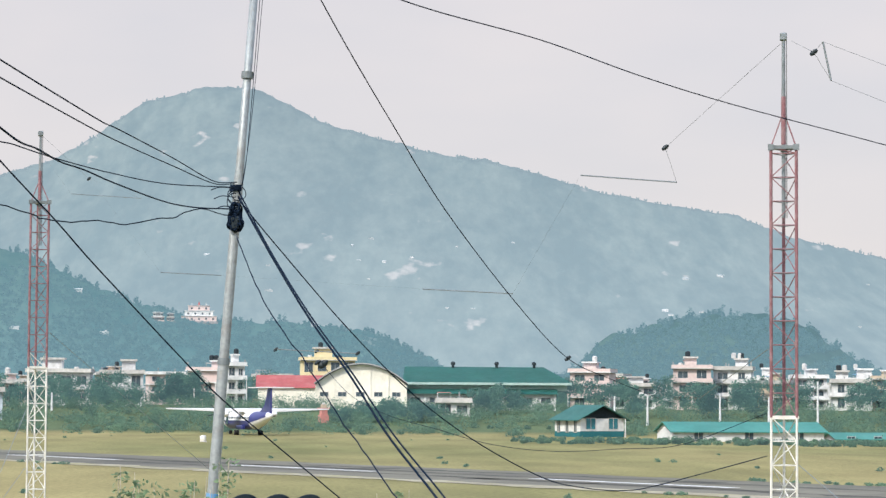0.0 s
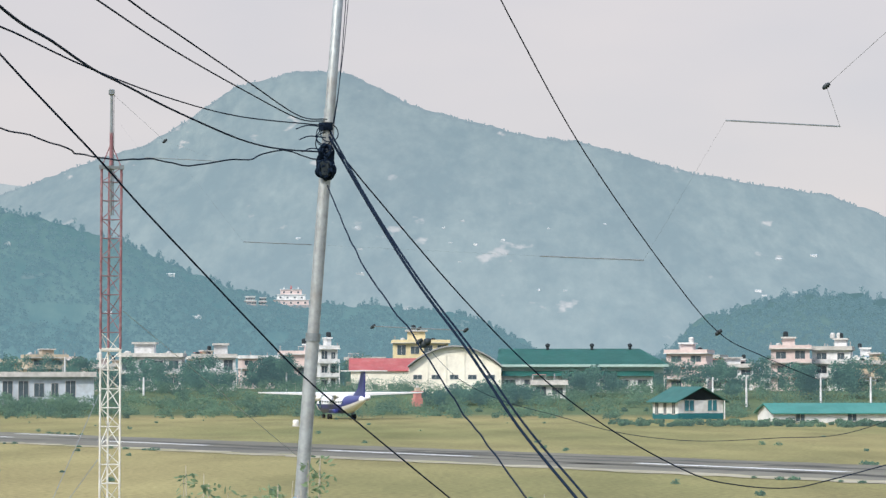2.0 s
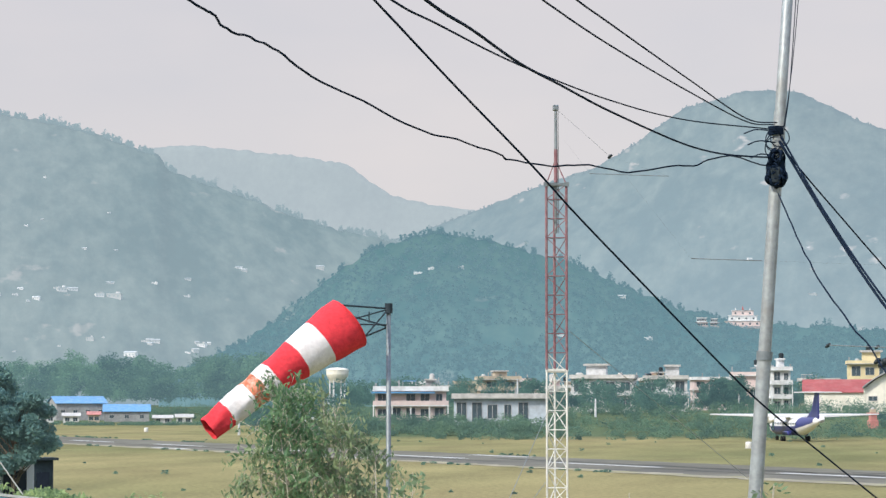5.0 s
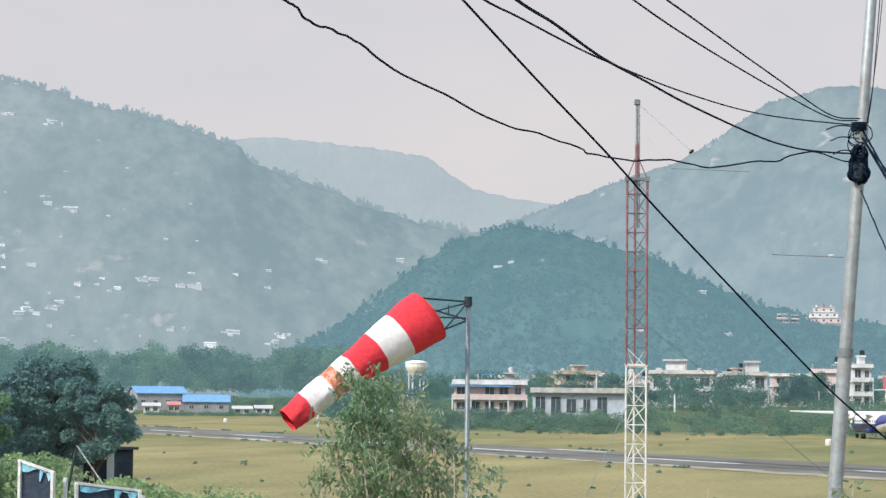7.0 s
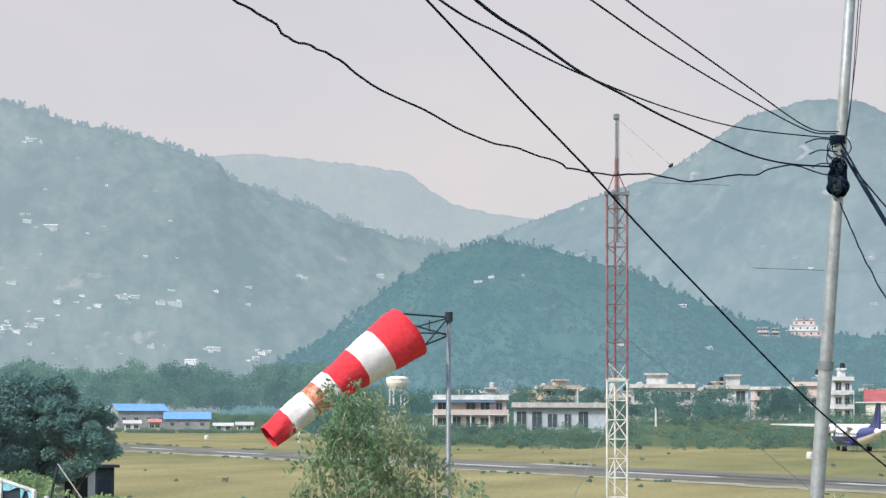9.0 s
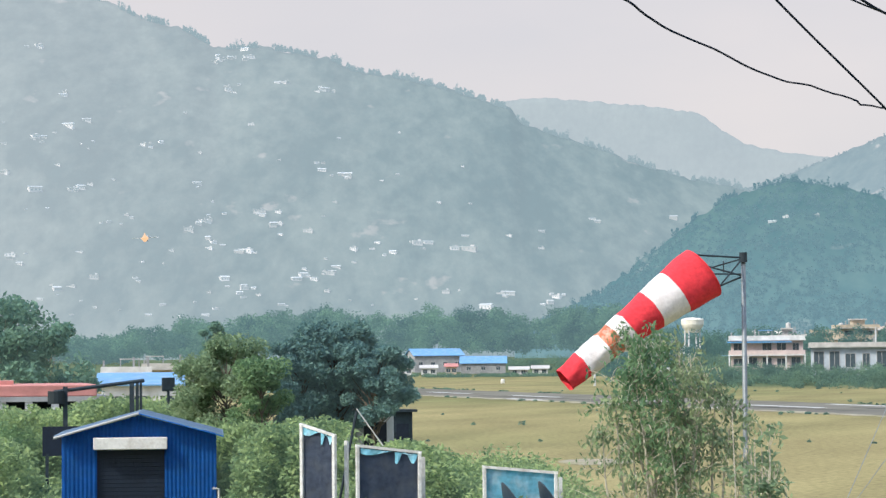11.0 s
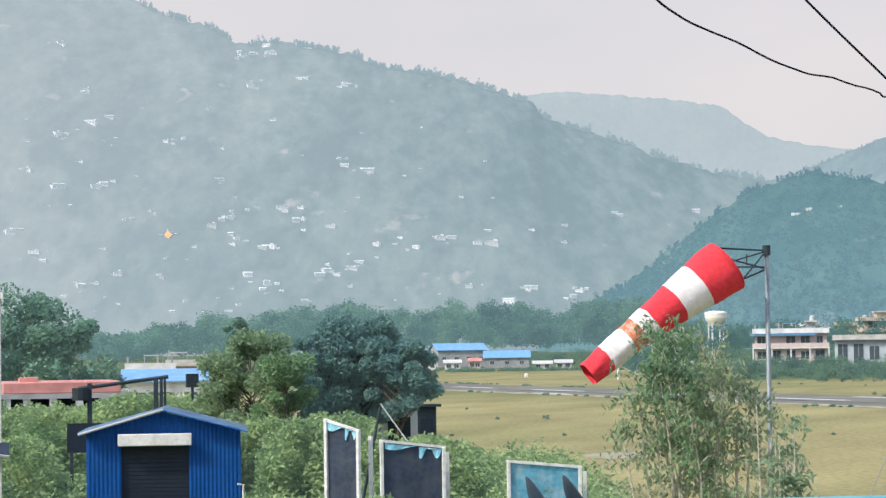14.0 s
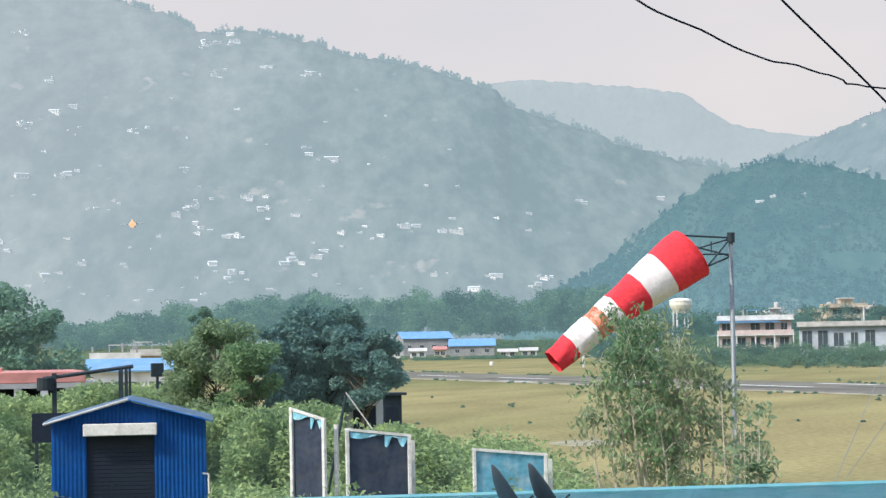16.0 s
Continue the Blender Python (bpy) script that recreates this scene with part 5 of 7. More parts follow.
def wind_sock():
    foot = at(10.85, 39)
    r = root("wind_sock", Matrix.Translation(foot) @ pose(0, 0, 0, 0, 0, 10.85), "red and white striped wind sock hanging from a steel post", "wind sock")
    h = up(2.2, 39)
    part("post", tubed([(0, 0, 0), (0, 0, h * 0.5), (0, 0, h)], [0.05, 0.042, 0.036], 12), M["mast_grey"], r, shade=True)
    part("bearing", tubed([(0, 0, h - 0.12), (0, 0, h + 0.03)], 0.062, 12), M["dark"], r)
    # frame arms reach to the mouth ring; the cloth falls to the left
    a = Vector((-0.74, -0.1, h - 0.07))
    axis = Vector((-2.24, -0.9, -1.75)).normalized()
    mouth = Vector((-0.62, -0.12, h - 0.28))
    side = axis.cross(Vector((0, 1, 0))).normalized()
    other = axis.cross(side).normalized()
    rad0, rad1, length = 0.415, 0.18, 2.74

    def ring(s, radius, n=28, flat=0.0):
        c = mouth + axis * length * s + Vector((0, 0, -0.05 * s * (1 - s) * 4 * -1))
        return [c + radius * (side * math.cos(2 * math.pi * k / n) * (1 + flat) + other * math.sin(2 * math.pi * k / n) * (1 - flat)) for k in range(n)]

    bounds = [0.0, 0.205, 0.375, 0.555, 0.64, 0.72, 0.87, 1.0]
    cloths = ["sock_red", "sock_white", "sock_red", "sock_white", "sock_worn", "sock_white", "sock_red"]
    for i, cl in enumerate(cloths):
        bm = bmesh.new()
        prev = None
        for k in range(7):
            s = bounds[i] + (bounds[i + 1] - bounds[i]) * k / 6
            rr = rad0 + (rad1 - rad0) * s ** 0.92
            pts = ring(s, rr, flat=0.05 * math.sin(6 * s + 1))
            cur = []
            for q, p in enumerate(pts):
                wr = 0.016 * noise.noise(Vector((q * 0.45, s * 9, 2))) + 0.01 * math.sin(q * 1.35 + s * 25) * (0.4 + s)
                cur.append(bm.verts.new(p + (p - (mouth + axis * length * s)).normalized() * wr))
            if prev:
                for q in range(len(cur)):
                    bm.faces.new((prev[q], prev[(q + 1) % len(cur)], cur[(q + 1) % len(cur)], cur[q]))
            prev = cur
        part("cloth_band", bm, M[cl], r, {"sock_red": "red cloth band", "sock_white": "white cloth band", "sock_worn": "worn orange cloth band"}[cl], shade=True)
    rim = ring(0, rad0)
    part("mouth_ring", tubed(rim + [rim[0]], 0.014, 6), M["sock_red"], r)
    for q, zz in ((3, 0.0), (10, 0.0), (17, -0.28), (24, -0.28)):
        part("frame_arm", tubed([(0, 0, h - 0.05 + zz), tuple(rim[q])], 0.014, 6), M["dark"], r)
    hub = mouth + axis * 0.02
    part("frame_arm", tubed([(0, 0, h - 0.3), tuple(hub)], 0.012, 6), M["dark"], r)
    part("frame_arm", tubed([(0, 0, h - 0.06), tuple(hub + Vector((0, 0, 0.05)))], 0.012, 6), M["dark"], r)
    part("frame_brace", tubed([(-0.3, -0.03, h - 0.1), (-0.3, -0.05, h - 0.27)], 0.01, 5), M["dark"], r)
    for q in (0, 7, 14, 21):
        part("ring_spoke", tubed([tuple(hub), tuple(rim[q])], 0.01, 5), M["dark"], r)


wind_sock()


def blue_shed():
    d, b = 70.0, 24.42
    p = at(b, d)
    zb = ground_z(p.x, p.y)
    r = root("blue_shed", facing(b, d, zb, -1.5), "bright blue corrugated hut with white lintel and dark shutter", "shed")
    w, dep = d * radians(3.4), 4.0
    ze, zr = up(-1.71, d) - zb, up(-1.26, d) - zb
    # corrugated front around the doorway
    x0, x1, top = -0.277 * w, 0.165 * w, up(-1.87, d) - zb
    def ribbed(xa, xb, za, zb_top):
        bm = bmesh.new()
        n = max(2, int((xb - xa) / 0.055))
        lo, hi = [], []
        for k in range(n + 1):
            x = xa + (xb - xa) * k / n
            y = -0.009 if k % 2 else 0.009
            t = zb_top(x)
            lo.append(bm.verts.new((x, y, za)))
            hi.append(bm.verts.new((x, y, t)))
        for k in range(n):
            bm.faces.new((lo[k], lo[k + 1], hi[k + 1], hi[k]))
        bmesh.ops.solidify(bm, geom=bm.faces[:], thickness=0.015)
        return bm
    slope = lambda x: ze + (zr - ze) * (1 - abs(x) / (w / 2)) - 0.02
    part("front_sheet", ribbed(-w / 2, x0, 0, slope), M["blue_sheet"], r)
    part("front_sheet", ribbed(x1, w / 2, 0, slope), M["blue_sheet"], r)
    part("front_sheet", ribbed(x0, x1, top, slope), M["blue_sheet"], r)
    for x in (-w / 2, w / 2):
        part("side_sheet", boxed(x - 0.02, x + 0.02, 0.04, dep, 0, ze), M["blue_sheet"], r)
    part("back_sheet", boxed(-w / 2, w / 2, dep, dep + 0.03, 0, ze), M["blue_sheet"], r)
    bm = bmesh.new()
    for s in (-1, 1):
        n = 40
        rows = []
        for k in range(n + 1):
            y = -0.35 + (dep + 0.7) * k / n
            o = 0.012 if k % 2 else -0.012
            xe = s * (w / 2 + 0.22)
            rows.append((bm.verts.new((xe, y, ze - (zr - ze) * 0.22 / (w / 2) + 0.05 + o)), bm.verts.new((0, y, zr + 0.05 + o))))
        for a, c in zip(rows, rows[1:]):
            bm.faces.new((a[0], c[0], c[1], a[1]))
    bmesh.ops.solidify(bm, geom=bm.faces[:], thickness=0.02)
    part("roof", bm, M["shed_roof"], r, "faded grey-blue sheet roof")
    # Left edge takes a pale colour for sunlight; right edge stays blue.
    part("barge_board", tubed([(-w / 2 - 0.22, -0.36, ze - 0.06), (0, -0.36, zr + 0.04)], 0.035, 6), M["frame"], r, "roof edge coloured pale for sunlight")
    part("barge_board", tubed([(w / 2 + 0.22, -0.36, ze - 0.06), (0, -0.36, zr + 0.03)], 0.018, 6), M["blue_sheet"], r)
    shutter = part("shutter", boxed(x0, x1, 0.16, 0.2, 0, top), M["door"], r, "dark roller shutter")
    n = int(top / 0.11)
    for k in range(n):
        part("slat", boxed(x0, x1, 0.11, 0.155, k * top / n, (k + 1) * top / n - 0.008), M["door"], shutter)
    part("lintel", boxed(x0 - 0.08, x1 + 0.08, -0.3, -0.03, top - 0.2, top + 0.13, bevel=0.02), M["white"], r, "white shutter box")
    part("drain_pipe", tubed([(w / 2 + 0.08, -0.06, 0), (w / 2 + 0.08, -0.06, ze * 0.32), (w / 2 - 0.08, -0.1, ze * 0.33)], 0.035, 8), M["white"], r)


blue_shed()


def gantry():
    """Dark steel frame that stands behind the blue hut."""
    d = 78.0
    p = at(25.2, d)
    zb = ground_z(p.x, p.y)
    r = root("steel_gantry", facing(25.2, d, zb), "dark steel post-and-beam frame behind the blue hut", "frame")
    def post(x, e0, t=0.07):
        part("post", boxed(x - t, x + t, -t, t, 0, up(e0, d) - zb), M["dark"], r)
    s = d * radians(1)
    post((25.2 - 26.05) * -s * -1, -0.62)
    post(0.62 * s, -0.55)
    post(0.74 * s, -0.55, 0.05)
    post(0.82 * s, -0.5, 0.04)
    part("beam", tubed([(-1.1 * s, 0, up(-0.74, d) - zb), (0.9 * s, 0, up(-0.5, d) - zb)], 0.06, 6), M["dark"], r)
    part("drum", tubed([(-1.05 * s, -0.1, up(-1.0, d) - zb), (-1.05 * s, -0.1, up(-0.72, d) - zb)], 0.26, 12), M["tank"], r)
    part("panel", boxed(-1.35 * s, -0.3 * s, -0.3, -0.2, up(-2.15, d) - zb, up(-1.5, d) - zb), M["door"], r)
    for x in (-1.25, -0.4):
        part("panel_leg", boxed(x * s - 0.05, x * s + 0.05, -0.3, -0.2, 0, up(-2.1, d) - zb), M["dark"], r)


gantry()


def hoarding(b0, b1, t0, t1, dist, label, torn, turn=0.0):
    """A bare advertising board: welded frame, dark back sheet, rags of poster."""
    bm_b = (b0 + b1) / 2
    p = at(bm_b, dist)
    zb = ground_z(p.x, p.y)
    w = dist * radians(abs(b1 - b0)) / math.cos(radians(turn))
    r = root("hoarding", facing(bm_b, dist, zb, turn), label, "hoarding", "advertising boards")
    zl, zr = up(t0, dist) - zb, up(t1, dist) - zb
    zf = 0.35
    bm = bmesh.new()
    v = [bm.verts.new(q) for q in ((-w / 2, 0, zf), (w / 2, 0, zf), (w / 2, 0, zr - 0.02), (-w / 2, 0, zl - 0.02))]
    bm.faces.new(v)
    bmesh.ops.solidify(bm, geom=bm.faces[:], thickness=0.03)
    part("sheet", bm, M["poster"] if torn == 2 else M["board"], r)
    for x, z in ((-w / 2, zl), (w / 2, zr)):
        part("post", boxed(x - 0.04, x + 0.04, -0.08, 0.04, 0, z, bevel=0.01), M["board_frame"], r)
    part("top_rail", tubed([(-w / 2 - 0.05, -0.03, zl), (w / 2 + 0.05, -0.03, zr)], 0.045, 4), M["board_frame"], r)
    part("rear_post", boxed(w / 2 + 0.12, w / 2 + 0.2, 0.25, 0.33, 0, zr - 0.12), M["board_frame"], r)
    if torn == 1:
        for k, (xa, xb, zz) in enumerate(((-0.45, 0.45, 0.08), (0.1, 0.48, 0.3))):
            bm = bmesh.new()
            n = 10
            lo = [bm.verts.new((w * (xa + (xb - xa) * q / n), -0.045 - 0.02 * math.sin(q * 1.7), (zl + (zr - zl) * 0.5) - 0.06 - zz * (0.5 + 0.5 * math.sin(q * 0.9 + k)))) for q in range(n + 1)]
            hi = [bm.verts.new((w * (xa + (xb - xa) * q / n), -0.04, zl + (zr - zl) * (0.5 + xa + (xb - xa) * q / n) - 0.05)) for q in range(n + 1)]
            for q in range(n):
                bm.faces.new((lo[q], lo[q + 1], hi[q + 1], hi[q]))
            part("torn_poster", bm, M["poster"], r, "torn strip of blue poster")
    return r


hoarding(20.78, 20.06, -1.52, -1.78, 60, "narrow bare hoarding with torn blue poster", 1, -28)
hoarding(19.55, 18.16, -2.0, -2.18, 60, "dark bare hoarding in a pale frame", 1, 12)
hoarding(16.7, 15.1, -2.5, -2.66, 60, "hoarding with faded blue poster", 2, 8)

# leaning dark pole and rope by the hoardings
tagged(part("leaning_pole", tubed([spot((20.00, -3.45)[0], (20.00, -3.45)[1], 62), spot((19.56, -1.24)[0], (19.56, -1.24)[1], 62)], 0.035, 8), M["dark"], None), "dark pole leaning by the hoardings", "pole")
tagged(part("stay_rope", tubed([spot((19.56, -1.18)[0], (19.56, -1.18)[1], 62), spot((18.97, -2.02)[0], (18.97, -2.02)[1], 62)], 0.015, 6), M["board_frame"], None), "pale stay rope tied to a hoarding", "rope")


def kiosk(b, d, w, h_el, base_el, mat, label, name="kiosk", roof="slab"):
    p = at(b, d)
    zb = ground_z(p.x, p.y)
    r = root(name, facing(b, d, zb, 15), label, "kiosk")
    h = up(h_el, d) - zb
    low = h - w * 1.05 if name == "sign_box" else 0
    part("body", boxed(-w / 2, w / 2, -w / 2 if not low else -0.05, w / 2 if not low else 0.05, low, h, bevel=0.02), M[mat], r)
    if low:
        part("post", boxed(-0.04, 0.04, -0.04, 0.04, 0, low), M[mat], r)
        return
    part("roof", boxed(-w / 2 - 0.15, w / 2 + 0.15, -w / 2 - 0.15, w / 2 + 0.15, h, h + 0.1), M[roof], r)
    part("opening", boxed(-w * 0.3, w * 0.3, -w / 2 - 0.03, -w / 2 - 0.004, h * 0.35, h * 0.85), M["door"], r)


kiosk((19.26, -1.44)[0], 86, 1.3, (19.21, -1.21)[1], 0, "plaster", "small grey kiosk beneath the dark tree")
kiosk((18.60, -1.45)[0], 95, 0.8, (18.60, -1.26)[1], 0, "dark", "rusty dark steel cabinet on the bank", "cabinet", "dark")
kiosk((23.77, -0.59)[0], 88, 0.45, (23.77, -0.44)[1], 0, "dark", "dark square sign box on a post", "sign_box", "dark")


def marker_mast():
    d, b = 45.0, 28.32
    p = at(b, d)
    zb = ground_z(p.x, p.y)
    r = root("weather_mast", facing(b, d, zb), "slim orange and white mast with a small solar panel", "mast")
    h = up(3.35, d) - zb
    n = 7
    for k in range(n):
        part("mast_section", tubed([(0, 0, h * k / n), (0, 0, h * (k + 1) / n)], 0.055 - 0.002 * k, 10), M["orange" if k % 2 == 0 else "white"], r, "orange section" if k % 2 == 0 else "white section")
    part("cap", tubed([(0, 0, h), (0, 0, h + 0.12)], 0.045, 8), M["white"], r)
    for z in (h - 0.35, h - 0.55):
        part("cross_arm", tubed([(-0.18, 0, z), (0.22, 0, z)], 0.014, 6), M["white"], r)
    part("aerial", tubed([(0.22, 0, h * 0.72), (0.23, 0, h + 0.5)], 0.012, 6), M["dark"], r)
    part("control_box", boxed(0.15, 0.3, -0.1, 0.06, up(1.28, d) - zb, up(1.42, d) - zb), M["white"], r)
    part("cable_run", tubed([(0.24, -0.02, 0), (0.25, -0.02, h * 0.8)], 0.016, 6), M["frame"], r)
    pan = part("solar_panel", boxed(-0.28, 0.34, -0.22, 0.22, -0.015, 0.015), M["solar"], r, "dark solar panel")
    pan.matrix_basis = pose(0.05, -0.18, up(-2.0, d) - zb, 28, 8, 0)
    part("panel_rim", boxed(-0.3, 0.36, -0.24, -0.22, -0.02, 0.02), M["frame"], pan)


marker_mast()


def distance_sign():
    b, e = (-9.10, -2.98)
    d = 5.6 / math.tan(radians(-e))
    r = root("distance_sign", facing(b, d, 0), "small black runway sign with a pale figure 3", "sign")
    part("post", boxed(-0.04, 0.04, 0, 0.06, 0, 0.5), M["dark"], r)
    part("panel", boxed(-0.24, 0.3, -0.06, 0, 0.35, 0.95, bevel=0.01), M["tank"], r)
    part("side_strip", boxed(-0.3, -0.24, -0.06, 0, 0.35, 0.95), M["yellow_wall"], r, "yellow edge strip")
    cu = bpy.data.curves.new("figure", "FONT")
    cu.body, cu.size, cu.extrude, cu.align_x = "3", 0.6, 0.005, "CENTER"
    f = plain("figure", cu, r, "pale figure 3")
    f.data.materials.append(M["white"])
    f.matrix_basis = pose(0.03, -0.075, 0.44, 90, 0, 0)


distance_sign()


def terrace_roof():
    """The teal sheet roof in front of the terrace, with its row of dishes."""
    a, b = spot(7.55, -3.4, 20.2), spot(20.26, -3.58, 21.3)
    line = (b - a).normalized()
    e0, e1 = a - line * 1.62, b + line * 8.0
    back = Vector((0, -1, -0.14))
    bm = bmesh.new()
    n = 60
    lo, hi = [], []
    for k in range(n + 1):
        p = e0 + (e1 - e0) * k / n
        o = Vector((0, 0, 0.012 if k % 2 else -0.012))
        hi.append(bm.verts.new(p + o))
        lo.append(bm.verts.new(p + back * 5 + o))
    for k in range(n):
        bm.faces.new((hi[k], hi[k + 1], lo[k + 1], lo[k]))
    bmesh.ops.solidify(bm, geom=bm.faces[:], thickness=0.03)
    r = root("sheet_roof", Matrix.Identity(4), "teal corrugated sheet roof below the terrace", "roof")
    part("sheet", bm, M["teal_roof"], r)
    part("edge_capping", tubed([e0 + Vector((0, 0, 0.0)), e1], 0.03, 6), M["teal_roof"], r)
    w = e1 - e0
    bm = bmesh.new()
    for p, q in ((e0, e1),):
        vs = [bm.verts.new(v) for v in (p + Vector((0, 0.05, -0.05)), q + Vector((0, 0.05, -0.05)), Vector((q.x, q.y + 0.05, 0)), Vector((p.x, p.y + 0.05, 0)))]
        bm.faces.new(vs)
    bmesh.ops.solidify(bm, geom=bm.faces[:], thickness=0.2)
    part("wall", bm, M["plaster"], r)


terrace_roof()


def dish(p, size, turn, tilt, group):
    r = root("satellite_dish", Matrix.Translation(p) @ pose(0, 0, 0, 0, 0, turn), "dark satellite dish seen from behind", "satellite dish", group)
    bm = bmesh.new()
    prof = [(0.03 * size, 0.0), (0.35 * size, 0.035 * size), (0.7 * size, 0.14 * size), (1.0 * size, 0.28 * size), (1.02 * size, 0.3 * size), (0.98 * size, 0.3 * size), (0.68 * size, 0.17 * size), (0.3 * size, 0.06 * size), (0.02 * size, 0.04 * size)]
    lathe(bm, prof, 28)
    b = part("bowl", bm, M["dish"], r, shade=True)
    b.matrix_basis = pose(0, 0, 0, tilt, 0, 0)
    part("bracket", boxed(-0.05 * size, 0.05 * size, -0.05 * size, 0.2 * size, -0.9 * size, 0.0), M["dark"], r)
    part("feed_arm", tubed([(0, 0.1 * size, -0.4 * size), (0, 0.8 * size, 0.2 * size)], 0.03 * size, 6), M["dark"], r)


for q in ((16.08, -3.75, 19), (15.25, -3.73, 19)):
    dish(spot(*q), 0.29, -64, -60, "dishes on the sheet roof")
for x in (-0.63, -0.27, 0.07):
    dish(Vector((x, 20.0, 4.76)), 0.2, 25, -52, "dishes by the pole")


def aircraft():
    """High-winged twin turboprop with a T-tail, nose to +y."""
    r = root("airliner", Matrix.Identity(4), "white turboprop airliner with violet-blue tail on the grass verge", "aircraft")
    prof = [(-12.8, 0.25, 3.3), (-11.5, 0.6, 3.2), (-8, 1.05, 2.75), (-4.5, 1.4, 2.4), (0, 1.42, 2.35), (6, 1.42, 2.35), (9.5, 1.38, 2.33), (11.5, 1.05, 2.2), (12.8, 0.6, 2.05), (13.5, 0.12, 1.95)]
    def hull(sel, mat, name, label, lo=0, hi=24):
        bm = bmesh.new()
        rings = []
        for y, rad, z in sel:
            rings.append([bm.verts.new((rad * math.cos(2 * math.pi * k / 24), y, z + rad * math.sin(2 * math.pi * k / 24))) for k in range(24)])
        for a, b in zip(rings, rings[1:]):
            for k in range(24):
                if lo <= k < hi:
                    bm.faces.new((a[k], b[k], b[(k + 1) % 24], a[(k + 1) % 24]))
        if lo == 0 and hi == 24:
            bm.faces.new(rings[0])
            bm.faces.new(rings[-1][::-1])
        part(name, bm, M[mat], r, label, shade=True)
    hull(prof, "plane_white", "fuselage", "white fuselage")
    hull([(y, rad * 1.012 + 0.004, z) for y, rad, z in prof[3:7]], "plane_blue", "belly_paint", "violet-blue belly", 12, 24)
    hull([(y, rad * 1.014 + 0.004, z) for y, rad, z in prof[1:4]], "plane_blue", "tail_paint", "violet-blue upper tail", 1, 13)
    bm = bmesh.new()
    def slab(pts, t):
        lo = [bm.verts.new((p[0], p[1], p[2] - t * p[3])) for p in pts]
        hi = [bm.verts.new((p[0], p[1], p[2] + t * p[3])) for p in pts]
        bm.faces.new(lo[::-1])
        bm.faces.new(hi)
        for k in range(len(pts)):
            q = (k + 1) % len(pts)
            bm.faces.new((lo[k], lo[q], hi[q], hi[k]))
    slab([(-13.5, -0.3, 4.25, 0.5), (-4.5, -0.9, 3.95, 1), (4.5, -0.9, 3.95, 1), (13.5, -0.3, 4.25, 0.5), (13.5, 1.1, 4.25, 0.5), (4.5, 1.8, 3.95, 1), (-4.5, 1.8, 3.95, 1), (-13.5, 1.1, 4.25, 0.5)], 0.17)
    part("wing", bm, M["plane_white"], r)
    bm = bmesh.new()
    slab([(-3.65, -12.9, 7.65, 0.6), (3.65, -12.9, 7.65, 0.6), (3.65, -11.9, 7.65, 0.6), (0.4, -11.2, 7.65, 1), (-0.4, -11.2, 7.65, 1), (-3.65, -11.9, 7.65, 0.6)], 0.12)
    part("tailplane", bm, M["plane_white"], r)
    bm = bmesh.new()
    side = [(-12.6, 3.4), (-12.7, 7.55), (-11.2, 7.6), (-9.3, 4.9), (-6.5, 3.7)]
    f = [bm.verts.new((0.13, y, z)) for y, z in side]
    g = [bm.verts.new((-0.13, y, z)) for y, z in side]
    bm.faces.new(f[::-1])
    bm.faces.new(g)
    for k in range(5):
        q = (k + 1) % 5
        bm.faces.new((f[k], f[q], g[q], g[k]))
    part("fin", bm, M["plane_blue"], r, "violet-blue fin")
    part("wing_root", boxed(-1.1, 1.1, -1.6, 2.4, 3.5, 3.85, bevel=0.12), M["plane_white"], r)
    for s in (-1, 1):
        nac = part("nacelle", tubed([(s * 4.05, -1.8, 3.5), (s * 4.05, -0.8, 3.42), (s * 4.05, 2.6, 3.4), (s * 4.05, 3.6, 3.45)], [0.2, 0.5, 0.55, 0.3], 14), M["plane_white"], r, shade=True)
        part("spinner", tubed([(s * 4.05, 3.6, 3.45), (s * 4.05, 4.2, 3.45)], [0.28, 0.04], 10), M["dark"], nac)
        for k in range(6):
            a = math.pi * k / 3 + 0.2
            part("blade", tubed([(s * 4.05, 3.8, 3.45), (s * 4.05 + 1.95 * math.cos(a), 3.82, 3.45 + 1.95 * math.sin(a))], [0.1, 0.06], 5), M["dark"], nac)
        part("gear_fairing", boxed(s * 1.35 - 0.35, s * 1.35 + 0.35, -1.6, 2.0, 0.95, 1.6, bevel=0.15), M["plane_blue"], r)
        for o in (-0.2, 0.2):
            part("wheel", tubed([(s * 2.0 + o - 0.12, 0.1, 0.43), (s * 2.0 + o + 0.12, 0.1, 0.43)], 0.43, 14), M["rubber"], r)
        part("gear_leg", tubed([(s * 1.5, 0.1, 1.1), (s * 2.0, 0.1, 0.43)], 0.1, 6), M["mast_grey"], r)
        for k in range(14):
            part("cabin_window", boxed(s * 1.405 - 0.03, s * 1.405 + 0.03, -5.0 + 0.95 * k, -4.7 + 0.95 * k, 2.6, 2.95), M["pane"], r)
    part("nose_wheel", tubed([(-0.2, 10.8, 0.35), (0.2, 10.8, 0.35)], 0.35, 12), M["rubber"], r)
    part("nose_leg", tubed([(0, 10.8, 0.35), (0, 10.6, 1.4)], 0.08, 6), M["mast_grey"], r)
    part("service_door", boxed(-1.45, -1.36, 7.4, 8.5, 1.7, 3.1), M["pane"], r, "dark open door")
    return r


